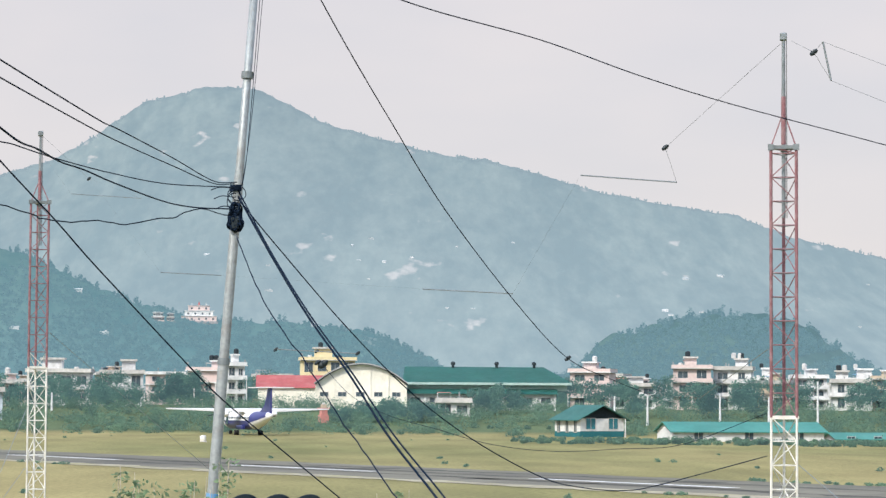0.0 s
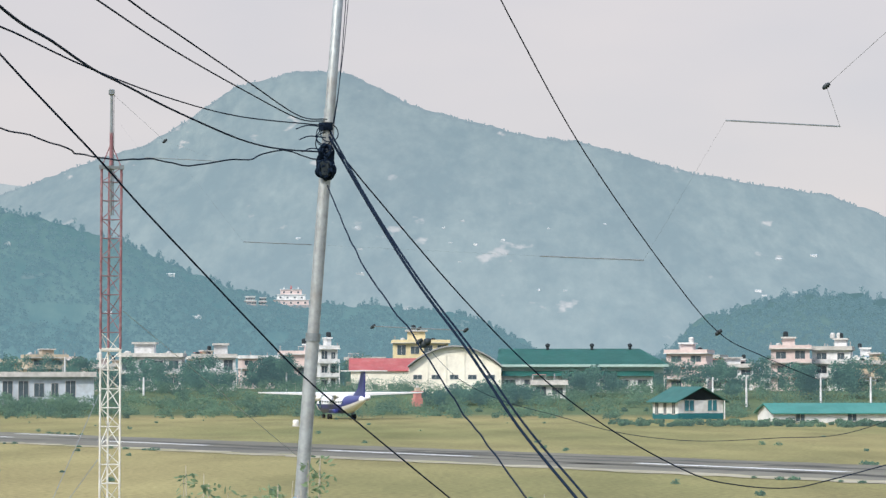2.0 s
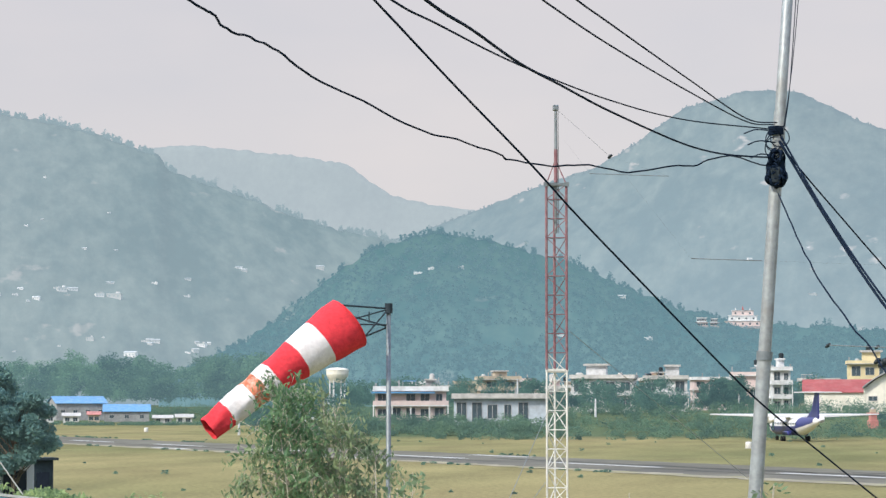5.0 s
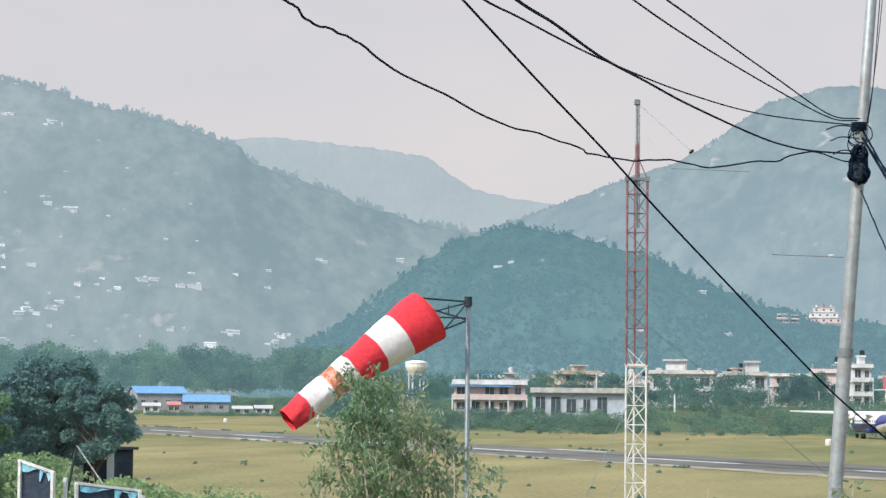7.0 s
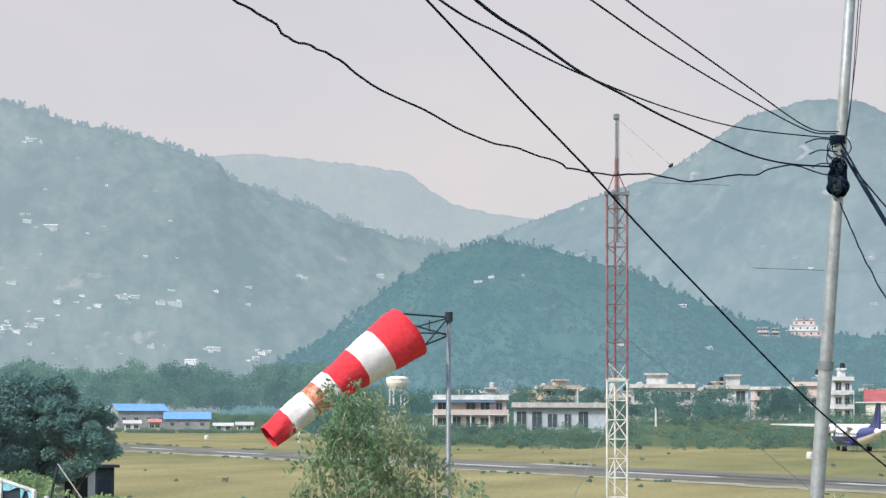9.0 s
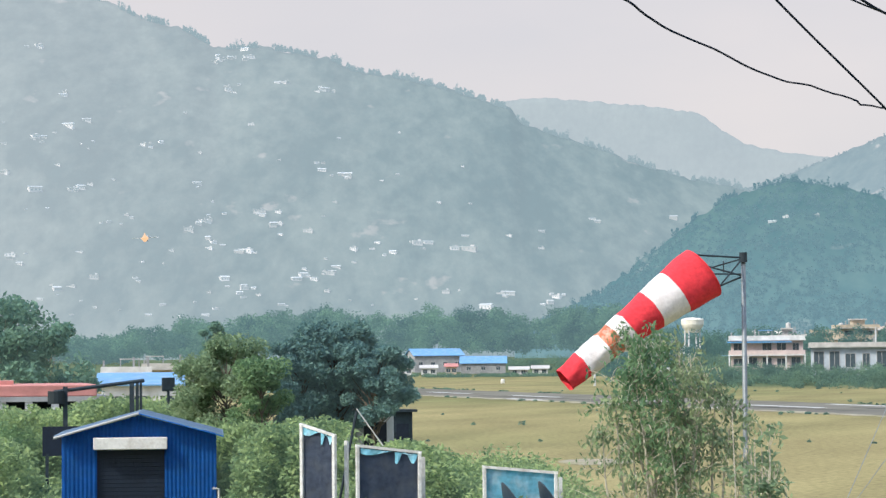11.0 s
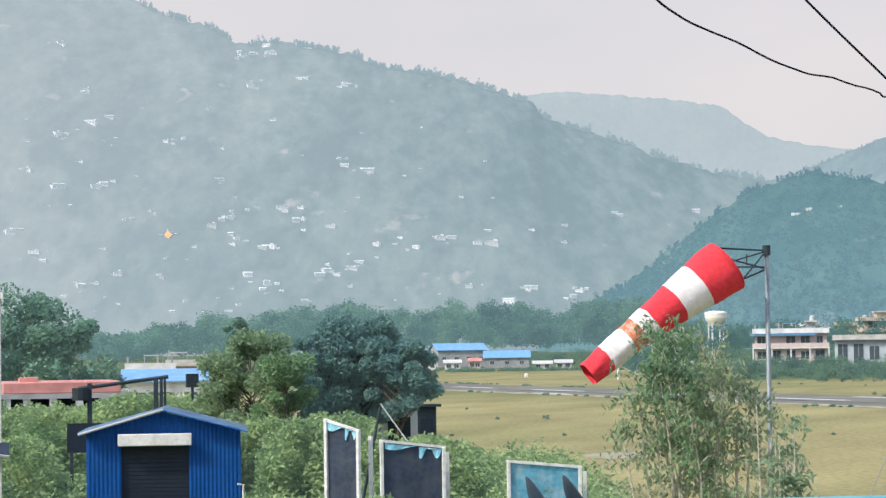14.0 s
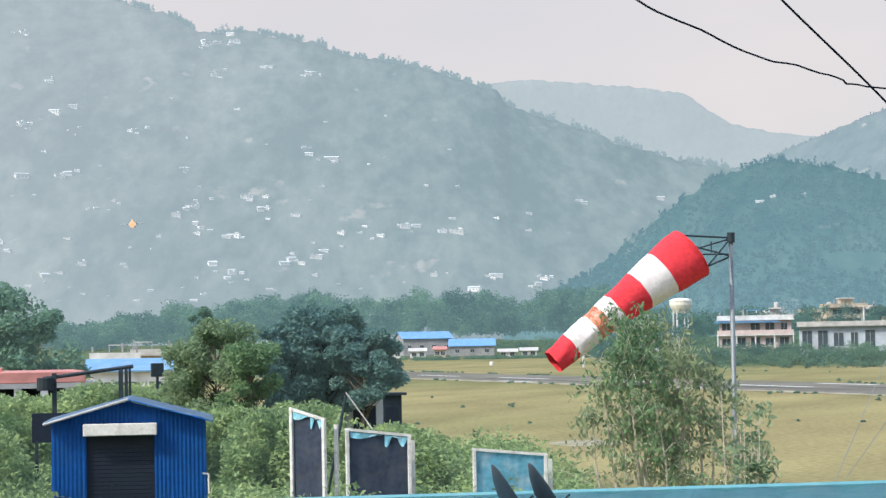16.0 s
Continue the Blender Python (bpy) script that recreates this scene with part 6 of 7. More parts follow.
liner = aircraft()
pl = at(1.75, 405)
liner.matrix_world = pose(pl.x, pl.y, 0.0, 0, 0, 1.75 + 16)
second = copy_thing(liner, pose(*spot(24.25, 2.6, 2650), 4, 3, 24 + 176))
tagged(second, "turboprop airliner on approach with its landing light on", "aircraft")
glow = bpy.data.materials.new("landing_light")
glow.use_nodes = True
glow.node_tree.nodes["Principled BSDF"].inputs["Emission Color"].default_value = (1.0, 0.6, 0.34, 1)
glow.node_tree.nodes["Principled BSDF"].inputs["Emission Strength"].default_value = 1.0
glow.node_tree.nodes["Principled BSDF"].inputs["Base Color"].default_value = (0, 0, 0, 1)
# Lamp drawn metres wide so its shape takes in the glare.
lamp = part("landing_light", lathe(bmesh.new(), ((0.8, -4.2), (2.6, -2.6), (4.0, -0.5), (2.0, 1.6), (0.8, 3.0), (0.3, 5.0)), 12), glow, second, "bright warm landing light with its glare")
lamp.location = (0, 15.5, 2.4)

# small equipment tower past the wing tip
def equipment_tower():
    r = root("equipment_tower", facing(0.05, 452, 1.4, 20), "small faded orange and white equipment tower by the hangar", "tower")
    part("base", boxed(-1.0, 1.0, -0.9, 0.9, 0, 2.0, bevel=0.1), M["salmon_roof"], r)
    part("body", boxed(-0.75, 0.75, -0.7, 0.7, 2.0, 3.3, bevel=0.08), M["salmon_roof"], r)
    part("gallery", boxed(-1.15, 1.15, -1.0, 1.0, 3.3, 3.55, bevel=0.05), M["salmon_roof"], r)
    part("cabin", boxed(-0.55, 0.55, -0.5, 0.5, 3.55, 4.3, bevel=0.05), M["beige_wall"], r)
    part("cap", boxed(-0.3, 0.3, -0.3, 0.3, 4.3, 4.7, bevel=0.08), M["white_wall"], r)
    r.scale = (0.8, 0.8, 0.82)


equipment_tower()


def marker_drum(b, e, mat, label):
    d = EYE / math.tan(radians(-e))
    r = root("marker_drum", facing(b, d), label, "marker", "runway markers")
    part("drum", lathe(bmesh.new(), ((0.35, 0), (0.42, 0.1), (0.42, 0.75), (0.35, 0.85), (0.1, 0.9)), 14), M[mat], r, shade=True)
    part("base", boxed(-0.5, 0.5, -0.5, 0.5, 0, 0.08), M["slab"], r)


marker_drum(*(-14.30, -1.44), "red", "faded red marker drum on the grass")
marker_drum(*(-14.65, -1.42), "white", "white marker drum on the grass")
marker_drum(*(-13.92, -1.44), "red", "faded red marker drum on the grass")
marker_drum(*(2.79, -1.01), "white", "white marker drum on the grass")
marker_drum(*(16.27, -0.64), "white", "white marker drum on the grass")


def terrace_house():
    """The flat-roofed house whose terrace the view is from."""
    r = root("terrace_house", Matrix.Identity(4), "flat concrete terrace with a low parapet", "terrace")
    part("slab", boxed(-6, 6, -14, 3.2, 4.15, 4.4), M["slab"], r)
    part("wall", boxed(-5.7, 5.7, -13.7, 2.9, 0, 4.14), M["plaster"], r)
    part("parapet", boxed(-6, 6, 3.05, 3.2, 4.4, 5.1), M["plaster"], r)
    part("parapet", boxed(-6, 6, -14, -13.85, 4.4, 5.1), M["plaster"], r)
    part("parapet", boxed(-6, -5.85, -13.84, 3.04, 4.4, 5.1), M["plaster"], r)
    part("parapet", boxed(5.85, 6, -13.84, 3.04, 4.4, 5.1), M["plaster"], r)


terrace_house()

# ---- plants ----
def leaf_cloud(centres, radii, count, size, seed, flat=0.75):
    """Numpy leaf blades strewn through ellipsoid clumps: verts and quads."""
    g = np.random.default_rng(seed)
    centres, radii = np.asarray(centres, float), np.asarray(radii, float)
    idx = np.repeat(np.arange(len(centres)), count)
    n = len(idx)
    d = g.normal(size=(n, 3))
    d /= np.linalg.norm(d, axis=1)[:, None]
    rr = g.random(n) ** 0.45
    c = centres[idx] + d * rr[:, None] * radii[idx]
    u = g.normal(size=(n, 3))
    u[:, 2] *= flat
    u /= np.linalg.norm(u, axis=1)[:, None]
    v = np.cross(u, g.normal(size=(n, 3)))
    v /= np.linalg.norm(v, axis=1)[:, None]
    s = size * (0.6 + 0.8 * g.random(n))[:, None]
    verts = np.stack([c - u * s, c + v * s * 0.42, c + u * s, c - v * s * 0.42], 1).reshape(-1, 3)
    faces = np.arange(4 * n).reshape(-1, 4)
    return verts, faces


def tree(bearing, dist, top, spread, leaf, label, seed, clumps=26, per=160, size=0.16, low=0.35, trunks=1, base=None, name="tree", group="", wild=0.3, stout=0.012):
    """A tapered, forked trunk and a crown of many leaf clumps of uneven size."""
    rr = random.Random(seed)
    p = at(bearing, dist)
    zb = ground_z(p.x, p.y) if base is None else base
    h = up(top, dist) - zb
    r = root(name, pose(p.x, p.y, zb, 0, 0, rr.uniform(0, 360)), label, "tree", group)
    bm = bmesh.new()
    cs, rs = [], []
    for t in range(trunks):
        lean = Vector((rr.uniform(-1, 1), rr.uniform(-1, 1), 0)) * spread * (0.25 if trunks > 1 else 0.1)
        rad = h * stout / math.sqrt(trunks)
        stem = [Vector((0, 0, -0.2)), lean * 0.3 + Vector((0, 0, h * 0.3)), lean * 0.7 + Vector((0, 0, h * 0.6)), lean + Vector((0, 0, h * 0.9))]
        tube(bm, glide(stem, 5), [rad * (1 - 0.85 * q / 15) for q in range(16)], 7)
        for k in range(max(3, clumps // trunks)):
            s = rr.uniform(low, 0.97)
            a = rr.uniform(0, 2 * math.pi)
            shape = math.sin(math.pi * min(1, max(0.08, (s - low * 0.7) / (1.06 - low * 0.7)))) ** 0.7
            reach = spread * shape * rr.uniform(0.35, 1.0)
            tip = lean * s + Vector((math.cos(a) * reach, math.sin(a) * reach, h * s))
            start = lean * s * 0.8 + Vector((0, 0, h * max(0.15, s - 0.22)))
            tube(bm, glide([start, (start + tip) / 2 + Vector((0, 0, -0.02 * h)), tip], 4), [rad * 0.4 * (1 - 0.8 * q / 8) for q in range(9)], 5)
            cs.append(tip)
            w = spread * rr.uniform(0.2, 0.2 + wild)
            rs.append((w, w, w * rr.uniform(0.6, 0.95)))
    part("trunk", bm, M["bark" if stout < 0.01 or trunks > 1 else "dark_bark"], r)
    v, f = leaf_cloud(cs, rs, per, size, seed)
    arrays("crown", v, f, LEAF[leaf], r)
    return r


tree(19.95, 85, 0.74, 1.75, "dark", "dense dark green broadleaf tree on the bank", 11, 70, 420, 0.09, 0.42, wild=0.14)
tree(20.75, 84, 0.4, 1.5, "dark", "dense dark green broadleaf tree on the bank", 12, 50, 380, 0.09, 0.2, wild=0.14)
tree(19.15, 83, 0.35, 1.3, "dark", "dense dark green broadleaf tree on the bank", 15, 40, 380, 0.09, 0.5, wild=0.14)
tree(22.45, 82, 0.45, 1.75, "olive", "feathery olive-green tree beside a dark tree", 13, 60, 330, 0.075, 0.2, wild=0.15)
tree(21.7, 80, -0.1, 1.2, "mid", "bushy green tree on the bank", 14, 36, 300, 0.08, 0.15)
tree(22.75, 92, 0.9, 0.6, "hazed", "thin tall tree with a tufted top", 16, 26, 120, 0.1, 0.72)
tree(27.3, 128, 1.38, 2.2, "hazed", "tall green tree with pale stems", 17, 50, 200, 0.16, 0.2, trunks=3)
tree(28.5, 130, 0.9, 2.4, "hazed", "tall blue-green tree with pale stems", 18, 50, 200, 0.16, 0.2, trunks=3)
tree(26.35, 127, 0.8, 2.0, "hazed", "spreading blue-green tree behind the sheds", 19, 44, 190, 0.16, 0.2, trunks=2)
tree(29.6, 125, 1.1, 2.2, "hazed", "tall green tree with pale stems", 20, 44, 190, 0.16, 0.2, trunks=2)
# the slim trees before the wind sock
def slim_tree(bearing, tops, leaf, seed, low=0.42, twigs=36, per=15):
    """Pale thin stems that fan out of one root, with fine twigs and narrow hanging leaves; tops: bearing and angle of each stem's tip."""
    rr = random.Random(seed)
    g2 = np.random.default_rng(seed)
    d, zb = 35.3, 1.2
    foot = at(bearing, d, zb)
    r = root("slim_tree", Matrix.Translation(foot), "slim sparse tree with pale stems before the wind sock", "tree", "slim trees")
    blades = []
    for tb, te in tops:
        dd = d + rr.uniform(-0.5, 0.5)
        tip = spot(tb, te, dd) - foot
        h = tip.z
        bend = Vector((rr.uniform(-0.15, 0.15), rr.uniform(-0.2, 0.2), 0))
        path = glide([(0, 0, -0.1), Vector((tip.x * 0.22, tip.y * 0.2, h * 0.38)) + bend, Vector((tip.x * 0.62, tip.y * 0.6, h * 0.72)) - bend * 0.6, tip], 8)
        k = len(path)
        bm = tubed(path, [0.042 * (1 - 0.9 * q / (k - 1)) for q in range(k)], 7)
        for t in range(twigs):
            u = low + (1 - low) * rr.random() ** 0.8
            base = path[min(k - 1, int(u * (k - 1)))]
            a = rr.uniform(0, 2 * math.pi)
            reach = (0.14 + 0.5 * math.sin(math.pi * min(1.0, 0.18 + 0.82 * (u - low) / (1 - low))) ** 1.3) * rr.uniform(0.45, 1.15)
            out = Vector((math.cos(a), math.sin(a) * 0.8, 0))
            end = base + out * reach + Vector((0, 0, rr.uniform(0.02, 0.3)))
            line = glide([base, base + out * reach * 0.45 + Vector((0, 0, 0.14)), end, end + out * 0.07 + Vector((0, 0, -rr.uniform(0.04, 0.22)))], 3)
            tube(bm, line, [0.006 * (1 - 0.8 * q / (len(line) - 1)) for q in range(len(line))], 4)
            for q in range(int(per * rr.uniform(0.5, 1.5))):
                blades.append(line[rr.randint(2, len(line) - 1)] + Vector((rr.gauss(0, 0.06), rr.gauss(0, 0.06), rr.gauss(-0.03, 0.06))))
        part("stem", bm, M["bark"], r, "pale thin stem")
    c = np.array([tuple(p) for p in blades])
    m = len(c)
    u = g2.normal(size=(m, 3)) * (0.6, 0.6, 0.35) + (0, 0, -0.75)
    u /= np.linalg.norm(u, axis=1)[:, None]
    v = np.cross(u, g2.normal(size=(m, 3)))
    v /= np.linalg.norm(v, axis=1)[:, None]
    size = (0.03 + 0.034 * g2.random(m))[:, None]
    verts = np.stack([c - u * size, c + v * size * 0.36, c + u * size, c - v * size * 0.36], 1).reshape(-1, 3)
    arrays("leaves", verts, np.arange(4 * m).reshape(-1, 4), LEAF[leaf], r)


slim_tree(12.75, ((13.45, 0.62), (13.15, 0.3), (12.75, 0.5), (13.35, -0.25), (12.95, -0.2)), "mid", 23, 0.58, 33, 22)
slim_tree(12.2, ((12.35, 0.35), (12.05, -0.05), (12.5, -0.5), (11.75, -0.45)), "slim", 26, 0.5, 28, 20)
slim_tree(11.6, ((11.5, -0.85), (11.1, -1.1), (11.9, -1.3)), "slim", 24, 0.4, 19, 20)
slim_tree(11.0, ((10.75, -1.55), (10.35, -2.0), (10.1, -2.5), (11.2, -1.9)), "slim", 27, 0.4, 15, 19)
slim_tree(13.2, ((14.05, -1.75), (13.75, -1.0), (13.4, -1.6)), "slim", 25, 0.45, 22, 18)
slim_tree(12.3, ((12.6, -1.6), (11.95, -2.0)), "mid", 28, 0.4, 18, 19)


def sapling(bearing, dist, top, spread, seed, n=7, label="leafy weed tops beside the pole"):
    """Tall weed stems with small leaves up their length."""
    rr = random.Random(seed)
    p = at(bearing, dist)
    h = up(top, dist)
    r = root("weed_clump", pose(p.x, p.y, 0), label, "plant", "tall weeds by the pole")
    cs, rs = [], []
    for k in range(n):
        x, y = rr.uniform(-spread, spread), rr.uniform(-spread, spread) * 0.5
        hh = h * rr.uniform(0.88, 1.0)
        tip = Vector((x * 1.4, y, hh))
        bm = bmesh.new()
        tube(bm, glide([(x * 0.3, y * 0.3, 0), (x, y, hh * 0.6), tip], 4), [0.02, 0.018, 0.016, 0.014, 0.012, 0.01, 0.008, 0.006, 0.004], 5)
        part("stem", bm, M["bark"], r)
        for q in range(16):
            s = rr.uniform(0.7, 1.0)
            cs.append(Vector((x, y, 0)) * (0.8 + 0.3 * s) + Vector((rr.uniform(-0.1, 0.1), rr.uniform(-0.1, 0.1), hh * s)))
            rs.append((0.09, 0.09, 0.07))
    v, f = leaf_cloud(cs, rs, 7, 0.04, seed)
    arrays("leaves", v, f, LEAF["olive"], r)


sapling((5.13, -1.99)[0], 24, (5.08, -1.99)[1], 0.16, 1, 5)
sapling((3.75, -2.22)[0], 24, (3.70, -2.12)[1], 0.3, 2, 9)
sapling((2.58, -1.94)[0], 24.5, (2.33, -1.79)[1], 0.12, 3, 6)
sapling((-2.69, -2.76)[0], 24, (-2.69, -2.58)[1], 0.16, 4, 6)
sapling((10.50, -1.51)[0], 23, (10.50, -1.23)[1], 0.2, 5, 9)
sapling((-9.28, -3.07)[0], 24, (-9.31, -2.93)[1], 0.2, 6, 4)


def thicket(name, label, spots, leaf, per, size, seed):
    cs = [(p[0], p[1], p[2] + (ground_z(p[0], p[1]) if math.hypot(p[0], p[1]) > 300 else 0)) for p in spots]
    rs = [(p[3], p[3], p[4]) for p in spots]
    v, f = leaf_cloud(cs, rs, per, size, seed)
    return tagged(arrays(name, v, f, LEAF[leaf]), label, "shrubs", kind="stuff")


g = random.Random(77)
bank = []
for k in range(620):
    b = g.uniform(13.6, 31)
    d = g.uniform(46, 112)
    if b < 16 and d > 70 + (b - 13.6) * 12:
        continue
    if 22.3 < b < 26.5 and d < 76:
        continue
    if 14.5 < b < 21.2 and 57 < d < 63:
        continue
    p = at(b, d)
    hh = g.uniform(0.3, 0.9) * (1.35 if d > 85 else 1)
    bank.append((p.x, p.y, ground_z(p.x, p.y) + hh * 0.5, g.uniform(0.5, 1.3), hh))
for k in range(230):
    b = g.uniform(14.2, 20.5)
    d = g.uniform(64, 76 + 9 * (b - 14.2))
    p = at(b, min(d, 118))
    hh = g.uniform(0.4, 1.0)
    bank.append((p.x, p.y, ground_z(p.x, p.y) + hh * 0.5, g.uniform(0.5, 1.2), hh))
for k in range(190):
    b = g.uniform(17.6, 23.2)
    d = g.uniform(66, 78) if b < 22.2 else g.uniform(75.5, 79)
    p = at(b, d)
    crown = up(g.uniform(-2.6, -1.3 if b > 20.0 else -1.95), d) - ground_z(p.x, p.y)
    for q in range(3):
        bank.append((p.x + g.uniform(-0.5, 0.5), p.y, ground_z(p.x, p.y) + crown * (0.25 + 0.3 * q), g.uniform(0.35, 0.7), g.uniform(0.3, 0.5)))
for b0, b1, d0, d1, e1, n in ((23.3, 25.6, 86, 97, -0.78, 60), (25.4, 29.0, 84, 97, -1.0, 120), (27.0, 29.8, 62, 80, -1.75, 45)):
    for k in range(n):
        b, d = g.uniform(b0, b1), g.uniform(d0, d1)
        p = at(b, d)
        crown = up(e1 - 0.9 * g.random() ** 1.5, d) - ground_z(p.x, p.y)
        for q in range(3):
            bank.append((p.x + g.uniform(-0.5, 0.5), p.y, ground_z(p.x, p.y) + crown * (0.2 + 0.33 * q), g.uniform(0.35, 0.7), g.uniform(0.3, 0.5)))
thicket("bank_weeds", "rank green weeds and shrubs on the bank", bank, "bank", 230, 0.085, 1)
tall = []
for k in range(60):
    b, d = g.uniform(21.5, 31), g.uniform(84, 112)
    p = at(b, d)
    for q in range(4):
        tall.append((p.x + g.uniform(-1, 1), p.y + g.uniform(-1, 1), ground_z(p.x, p.y) + g.uniform(0.6, 2.0), g.uniform(0.5, 0.9), g.uniform(0.5, 0.8)))
thicket("bank_shrubs", "taller leafy shrubs along the bank", tall, "mid", 190, 0.085, 2)
# scrub belt past the runway, and hedges before the houses
verge = []
for k in range(1500):
    b = g.uniform(-19, 17.5)
    d = g.uniform(415, 520) - 3.2 * max(0, -b) * g.uniform(0.8, 1.0)
    if -4.8 > b > -12.6 and d < 414:
        continue
    if b > 12.8:
        d = g.uniform(775, 815)
    p = at(b, d)
    s = g.uniform(0.8, 2.2) * (1.35 if d > 440 else 1)
    s *= 0.62 if -5.6 < b < 0.4 else 0.7 if b > 12.5 else 0.55 if b > 3.5 else 0.8
    verge.append((p.x, p.y, s * 0.7, s * g.uniform(0.9, 1.7), s))
for k in range(260):
    b = g.uniform(-16.5, -4.3)
    d = g.uniform(338, 372) - 2.2 * max(0, -b - 8)
    p = at(b, d)
    s = g.uniform(0.2, 0.55)
    verge.append((p.x, p.y, s * 0.6, s * g.uniform(1.0, 2.2), s))
for k in range(170):
    p = at(g.uniform(12.6, 19.2), g.uniform(690, 728))
    s = g.uniform(0.35, 0.9)
    verge.append((p.x, p.y, s * 0.5, s * 2.2, s))
for k in range(150):
    p = at(g.uniform(6.9, 11.7), g.uniform(428, 450))
    s = g.uniform(0.8, 1.5)
    verge.append((p.x, p.y, g.uniform(0.5, 2.1), s * 1.2, s * 0.8))
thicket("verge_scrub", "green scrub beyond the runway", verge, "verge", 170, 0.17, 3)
woods, woods2 = [], []
for k in range(230):
    b = g.uniform(-19, 14)
    d = g.uniform(520, 640)
    p = at(b, d)
    h = g.uniform(3.5, 9.0)
    if -5.6 < b < 0.3 and d < 560:
        continue
    for q in range(5):
        woods.append((p.x + g.uniform(-2.5, 2.5), p.y + g.uniform(-2, 2), h * g.uniform(0.35, 0.85), g.uniform(1.2, 2.6), g.uniform(1.0, 2.0)))
for b, d, h, n in ((-0.3, 455, 2.4, 2), (-0.9, 456, 3.4, 4), (-1.5, 455, 4.2, 5), (-2.1, 457, 3.6, 4), (-2.6, 460, 2.6, 2), (-3.5, 480, 5.2, 4), (-3.9, 478, 6.0, 6), (-4.3, 482, 4.0, 3), (-7.0, 470, 6.5, 4), (-8.6, 470, 6.8, 8), (-9.6, 474, 5.8, 6), (3.0, 500, 7.5, 6), (3.5, 505, 8.0, 7), (6.0, 505, 7.0, 4), (4.9, 500, 5.0, 4), (7.6, 520, 8.4, 4)):
    for q in range(n * 3):
        p = at(b + g.gauss(0, 0.16), d + g.uniform(-4, 4))
        woods.append((p.x, p.y, h * g.uniform(0.2, 0.85), g.uniform(0.8, 1.6), g.uniform(0.8, 1.4)))
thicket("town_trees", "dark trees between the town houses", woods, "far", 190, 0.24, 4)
for k in range(300):
    b = g.uniform(12.3, 32)
    d = g.uniform(830, 1020)
    top = 0.95 + 0.12 * math.sin(b * 1.9) + 0.06 * math.sin(b * 4.7) - 0.6 * smooth(21.5, 25, b) - 0.45 * smooth(14, 12.3, b)
    p = at(b, d)
    h = (up(top, d)) * g.uniform(0.75, 1.0)
    for q in range(9):
        woods2.append((p.x + g.uniform(-5, 5), p.y + g.uniform(-4, 4), h * g.uniform(0.25, 0.86), g.uniform(2.0, 4.2), g.uniform(1.6, 3.2)))
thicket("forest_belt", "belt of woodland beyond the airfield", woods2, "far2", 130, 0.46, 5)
tufts = []
for k in range(70):
    b = g.uniform(-18, 18)
    d = g.uniform(125, 420)
    p = at(b, d)
    s = Vector((p.x, p.y, 0)) - RUN_MID
    if abs(s.dot(RUN_SIDE)) < 13:
        continue
    z = g.uniform(0.06, 0.26)
    tufts.append((p.x, p.y, z * 0.5, z * 1.6, z))
for k in range(900):
    q = on_strip(g.uniform(-200, 520), g.choice((11.0, 11.3, 11.6, 12.2, -13.0)) + g.uniform(-0.4, 0.4), 0)
    if noise.noise(Vector((q[0] * 0.05, q[1] * 0.05, 0))) < 0.08:
        continue
    z = g.uniform(0.06, 0.2)
    tufts.append((q[0], q[1], z * 0.5, z * 2.2, z))
thicket("grass_tufts", "scattered darker tufts on the airfield", tufts, "verge", 60, 0.11, 6)

# ---- trees of the hills ----
hr = random.Random(404)


def crest_trees(hill_name, count, size, leaf, label, slope=0, low=0.5, top_share=0.97, per=26, blade=1.3):
    crest, far = CRESTS[hill_name]
    bs, es = [c[0] for c in crest], [c[1] for c in crest]
    spots = []
    for k in range(count):
        b = hr.uniform(max(bs[0], -17), min(bs[-1], 29))
        if noise.noise(Vector((b * 2.1, far, 0))) < -0.15:
            continue
        p = spot(b, float(np.interp(b, bs, es)), far * 0.997)
        h = size * hr.uniform(0.35, 1.0) * (1.5 if hr.random() < 0.12 else 1)
        for q in range(3):
            spots.append((p.x + hr.uniform(-0.2, 0.2) * h, p.y, p.z + h * (0.15 + 0.3 * q) - 2, h * hr.uniform(0.16, 0.34) * (1.2 - 0.25 * q), h * 0.26))
    ob = bpy.data.objects[hill_name]
    for k in range(slope):
        b = hr.uniform(max(bs[0], -17), min(bs[-1], 29))
        e = low + (float(np.interp(b, bs, es)) * top_share - low) * hr.random()
        if e < low or noise.noise(Vector((b * 0.9, e * 1.6, far))) < -0.45:
            continue
        way = (spot(b, e, 1000) - Vector((0, 0, EYE))).normalized()
        ok, q, nn, ff = ob.ray_cast(Vector((0, 0, EYE)), way)
        if ok:
            h = size * hr.uniform(0.4, 1.0)
            spots.append((q.x, q.y, q.z + h * 0.3, h * 0.5, h * 0.42))
    cs = [s[:3] for s in spots]
    rs = [(s[3], s[3], s[4]) for s in spots]
    v, f = leaf_cloud(cs, rs, per, blade, 5 + count)
    tagged(arrays(hill_name.replace("backdrop_", "") + "_trees", v, f, LEAF[leaf]), label, "trees", kind="stuff")


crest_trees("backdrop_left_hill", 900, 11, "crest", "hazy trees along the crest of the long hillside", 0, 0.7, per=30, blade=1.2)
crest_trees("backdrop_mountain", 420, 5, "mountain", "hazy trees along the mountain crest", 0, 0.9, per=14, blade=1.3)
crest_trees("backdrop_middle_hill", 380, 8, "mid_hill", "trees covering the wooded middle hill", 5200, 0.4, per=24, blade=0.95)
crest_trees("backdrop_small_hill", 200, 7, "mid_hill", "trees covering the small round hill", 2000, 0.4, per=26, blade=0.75)

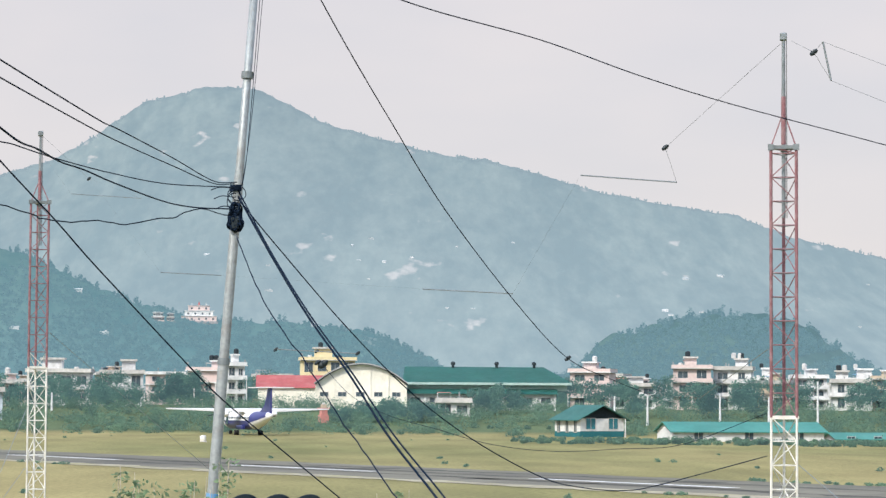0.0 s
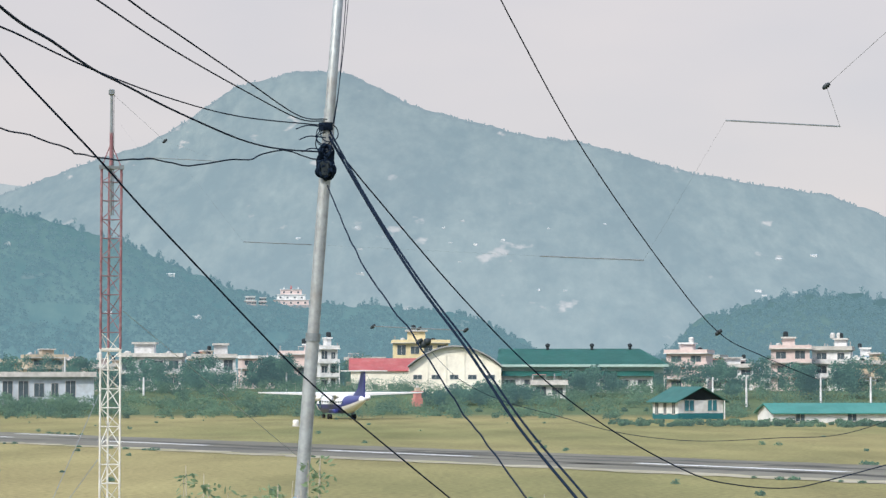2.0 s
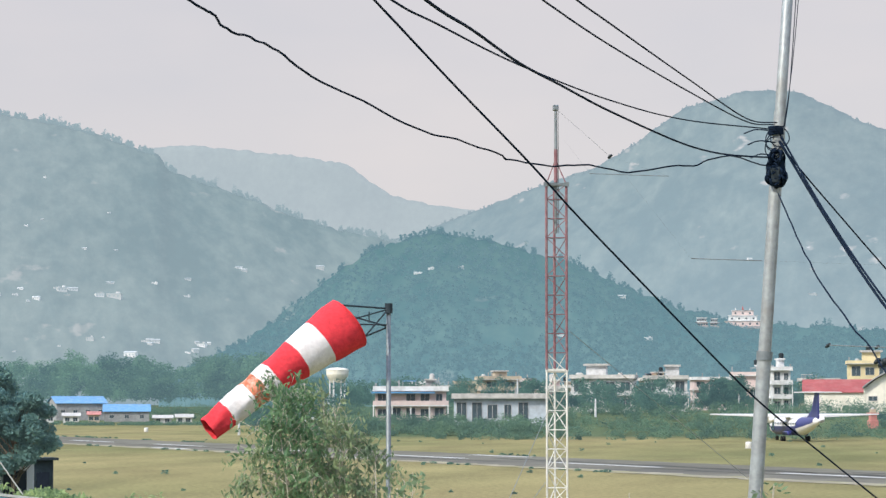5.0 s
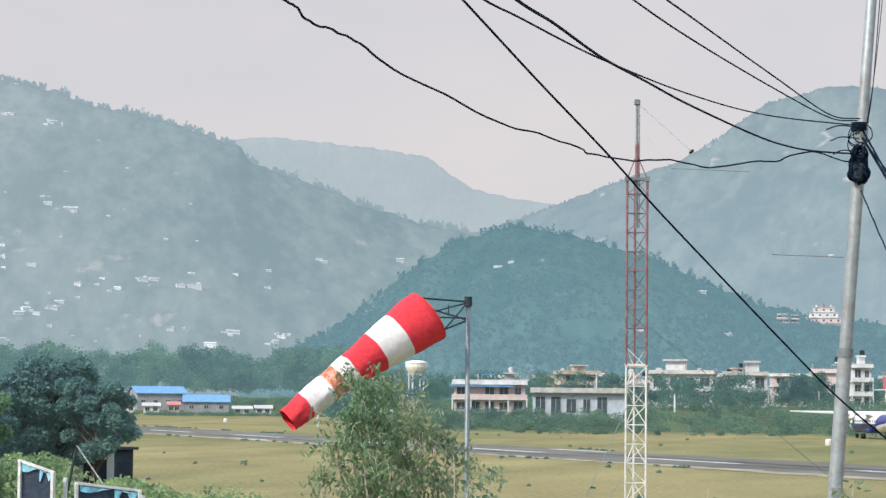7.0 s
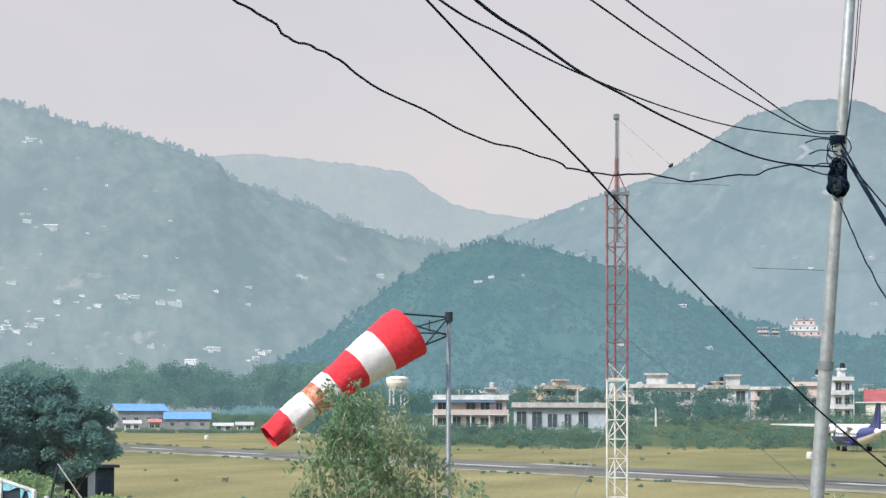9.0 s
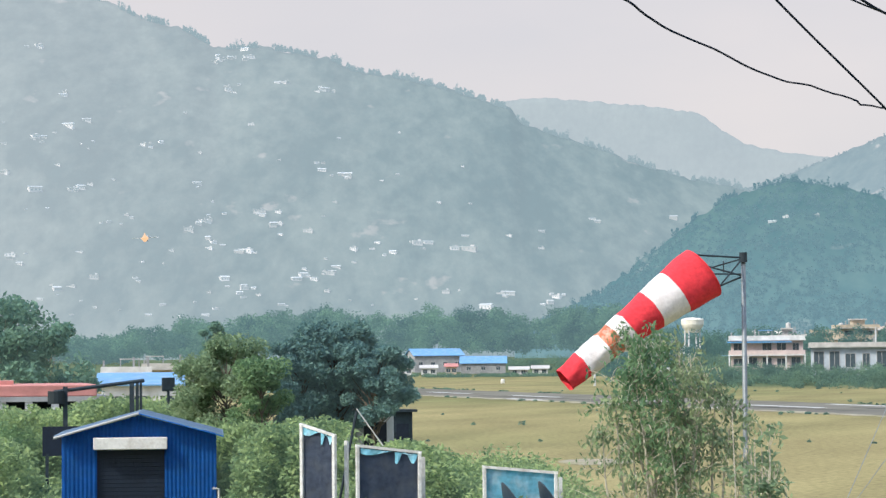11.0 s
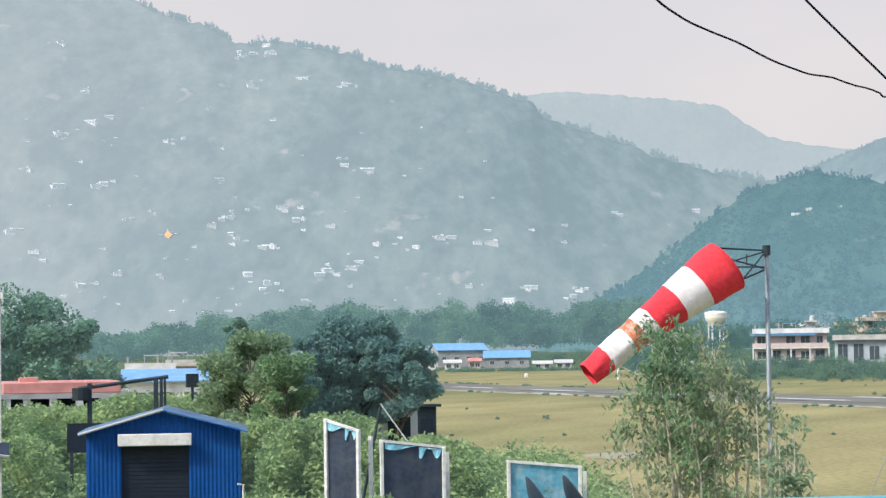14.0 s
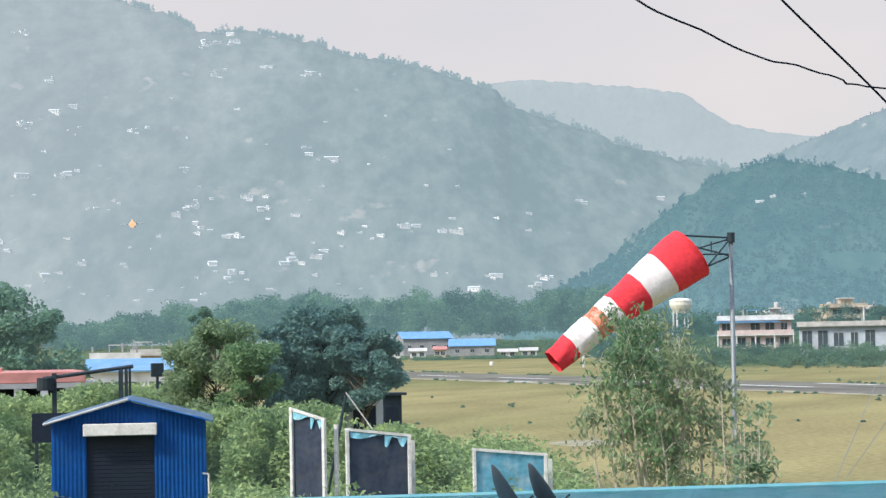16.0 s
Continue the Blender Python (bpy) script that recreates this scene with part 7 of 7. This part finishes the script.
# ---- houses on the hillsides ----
# Walls, roofs and windows up here glow slightly to paint in haze.
M["hill_wall"] = material("hazy_white_wall", (0.42, 0.39, 0.38), 0.9, 0, 0.1, 0.2, 0, haze_glow=0.42, rand=0.35)
M["hill_roof"] = material("hazy_pale_roof", (0.4, 0.4, 0.4), 0.8, 0, 0.1, 0.2, 0, haze_glow=0.42, rand=0.3)
M["hill_pane"] = material("hazy_window", (0.12, 0.13, 0.14), 0.8, 0, 0.1, 0.2, 0, haze_glow=0.55)


def hill_house(w, h, dep, pitched):
    r = root("hillside_house", Matrix.Identity(4), "small pale house on the hazy hillside", "house", "houses on the hillside")
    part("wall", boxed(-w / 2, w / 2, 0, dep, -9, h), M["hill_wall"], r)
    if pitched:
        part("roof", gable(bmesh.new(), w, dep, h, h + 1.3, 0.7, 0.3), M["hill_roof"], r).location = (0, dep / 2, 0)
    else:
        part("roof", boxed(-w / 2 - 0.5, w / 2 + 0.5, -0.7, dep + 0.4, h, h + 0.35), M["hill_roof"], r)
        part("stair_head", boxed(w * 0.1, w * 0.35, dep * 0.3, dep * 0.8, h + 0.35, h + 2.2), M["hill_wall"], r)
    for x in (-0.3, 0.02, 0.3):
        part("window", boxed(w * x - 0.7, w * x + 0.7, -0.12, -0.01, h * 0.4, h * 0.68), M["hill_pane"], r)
    return r


hg = random.Random(21)
# hamlets of the long hillside: bearing and angle of each
HAMLETS = ((22.62, 6.72), (22.35, 6.68), (26.6, 6.92), (21.92, 6.69), (20.21, 5.97), (21.1, 6.14), (22.38, 5.96), (26.05, 5.91), (25.99, 5.16), (26.68, 4.91), (24.17, 4.71), (23.1, 3.88), (25.69, 3.77), (27.44, 4.12), (26.69, 3.71), (27.27, 2.2), (27.76, 2.71), (25.4, 1.76), (26.21, 1.5), (23.3, 2.82), (22.86, 3.05), (22.73, 2.54), (22.04, 2.34), (21.4, 2.91), (20.63, 2.79), (21.71, 3.23), (22.49, 1.71), (22.05, 1.51), (20.71, 1.79), (20.14, 1.83), (19.62, 2.37), (19.79, 4.03), (20.3, 4.16), (18.73, 2.3), (18.15, 2.48), (17.01, 2.34), (17.53, 1.39), (16.07, 1.34), (15.06, 1.26), (16.65, 1.03), (12.4, 3.0), (14.1, 2.95))
sites = []
for b, e in HAMLETS:
    sites.append((b, e, hg.uniform(0.65, 1.0)))
    for k in range(hg.choice((0, 1, 2, 3, 4))):
        sites.append((b + hg.gauss(0, 0.17), e + hg.gauss(0, 0.07), hg.uniform(0.35, 0.75)))
for k in range(95):
    b = 14 + 15 * hg.random() ** 0.7
    sites.append((b, 0.9 + 4.6 * hg.random() ** 1.6 * smooth(11, 20, b), hg.uniform(0.25, 0.55)))
for k in range(24):
    sites.append((hg.uniform(-14, 3), hg.uniform(1.6, 3.7), hg.uniform(0.3, 0.6)))
for b, e in ((9.9, 3.0), (10.2, 2.9), (9.2, 3.02), (5.6, 2.35), (7.0, 1.5), (5.0, 1.4)):
    sites.append((b, e, 0.42))
models = []
for k, (b, e, size) in enumerate(sites):
    q = on_hill(b, e)
    if q is None:
        continue
    m = pose(q.x, q.y, q.z - 0.3, 0, 0, b + hg.uniform(-25, 25))
    if len(models) < 2:
        house = hill_house(12, 6.0, 8, len(models) == 0)
        house.matrix_world = m
        models.append(house)
    else:
        house = copy_thing(hg.choice(models), m)
    house.scale = (size * hg.uniform(0.7, 1.6), size, size * hg.uniform(0.7, 1.1))
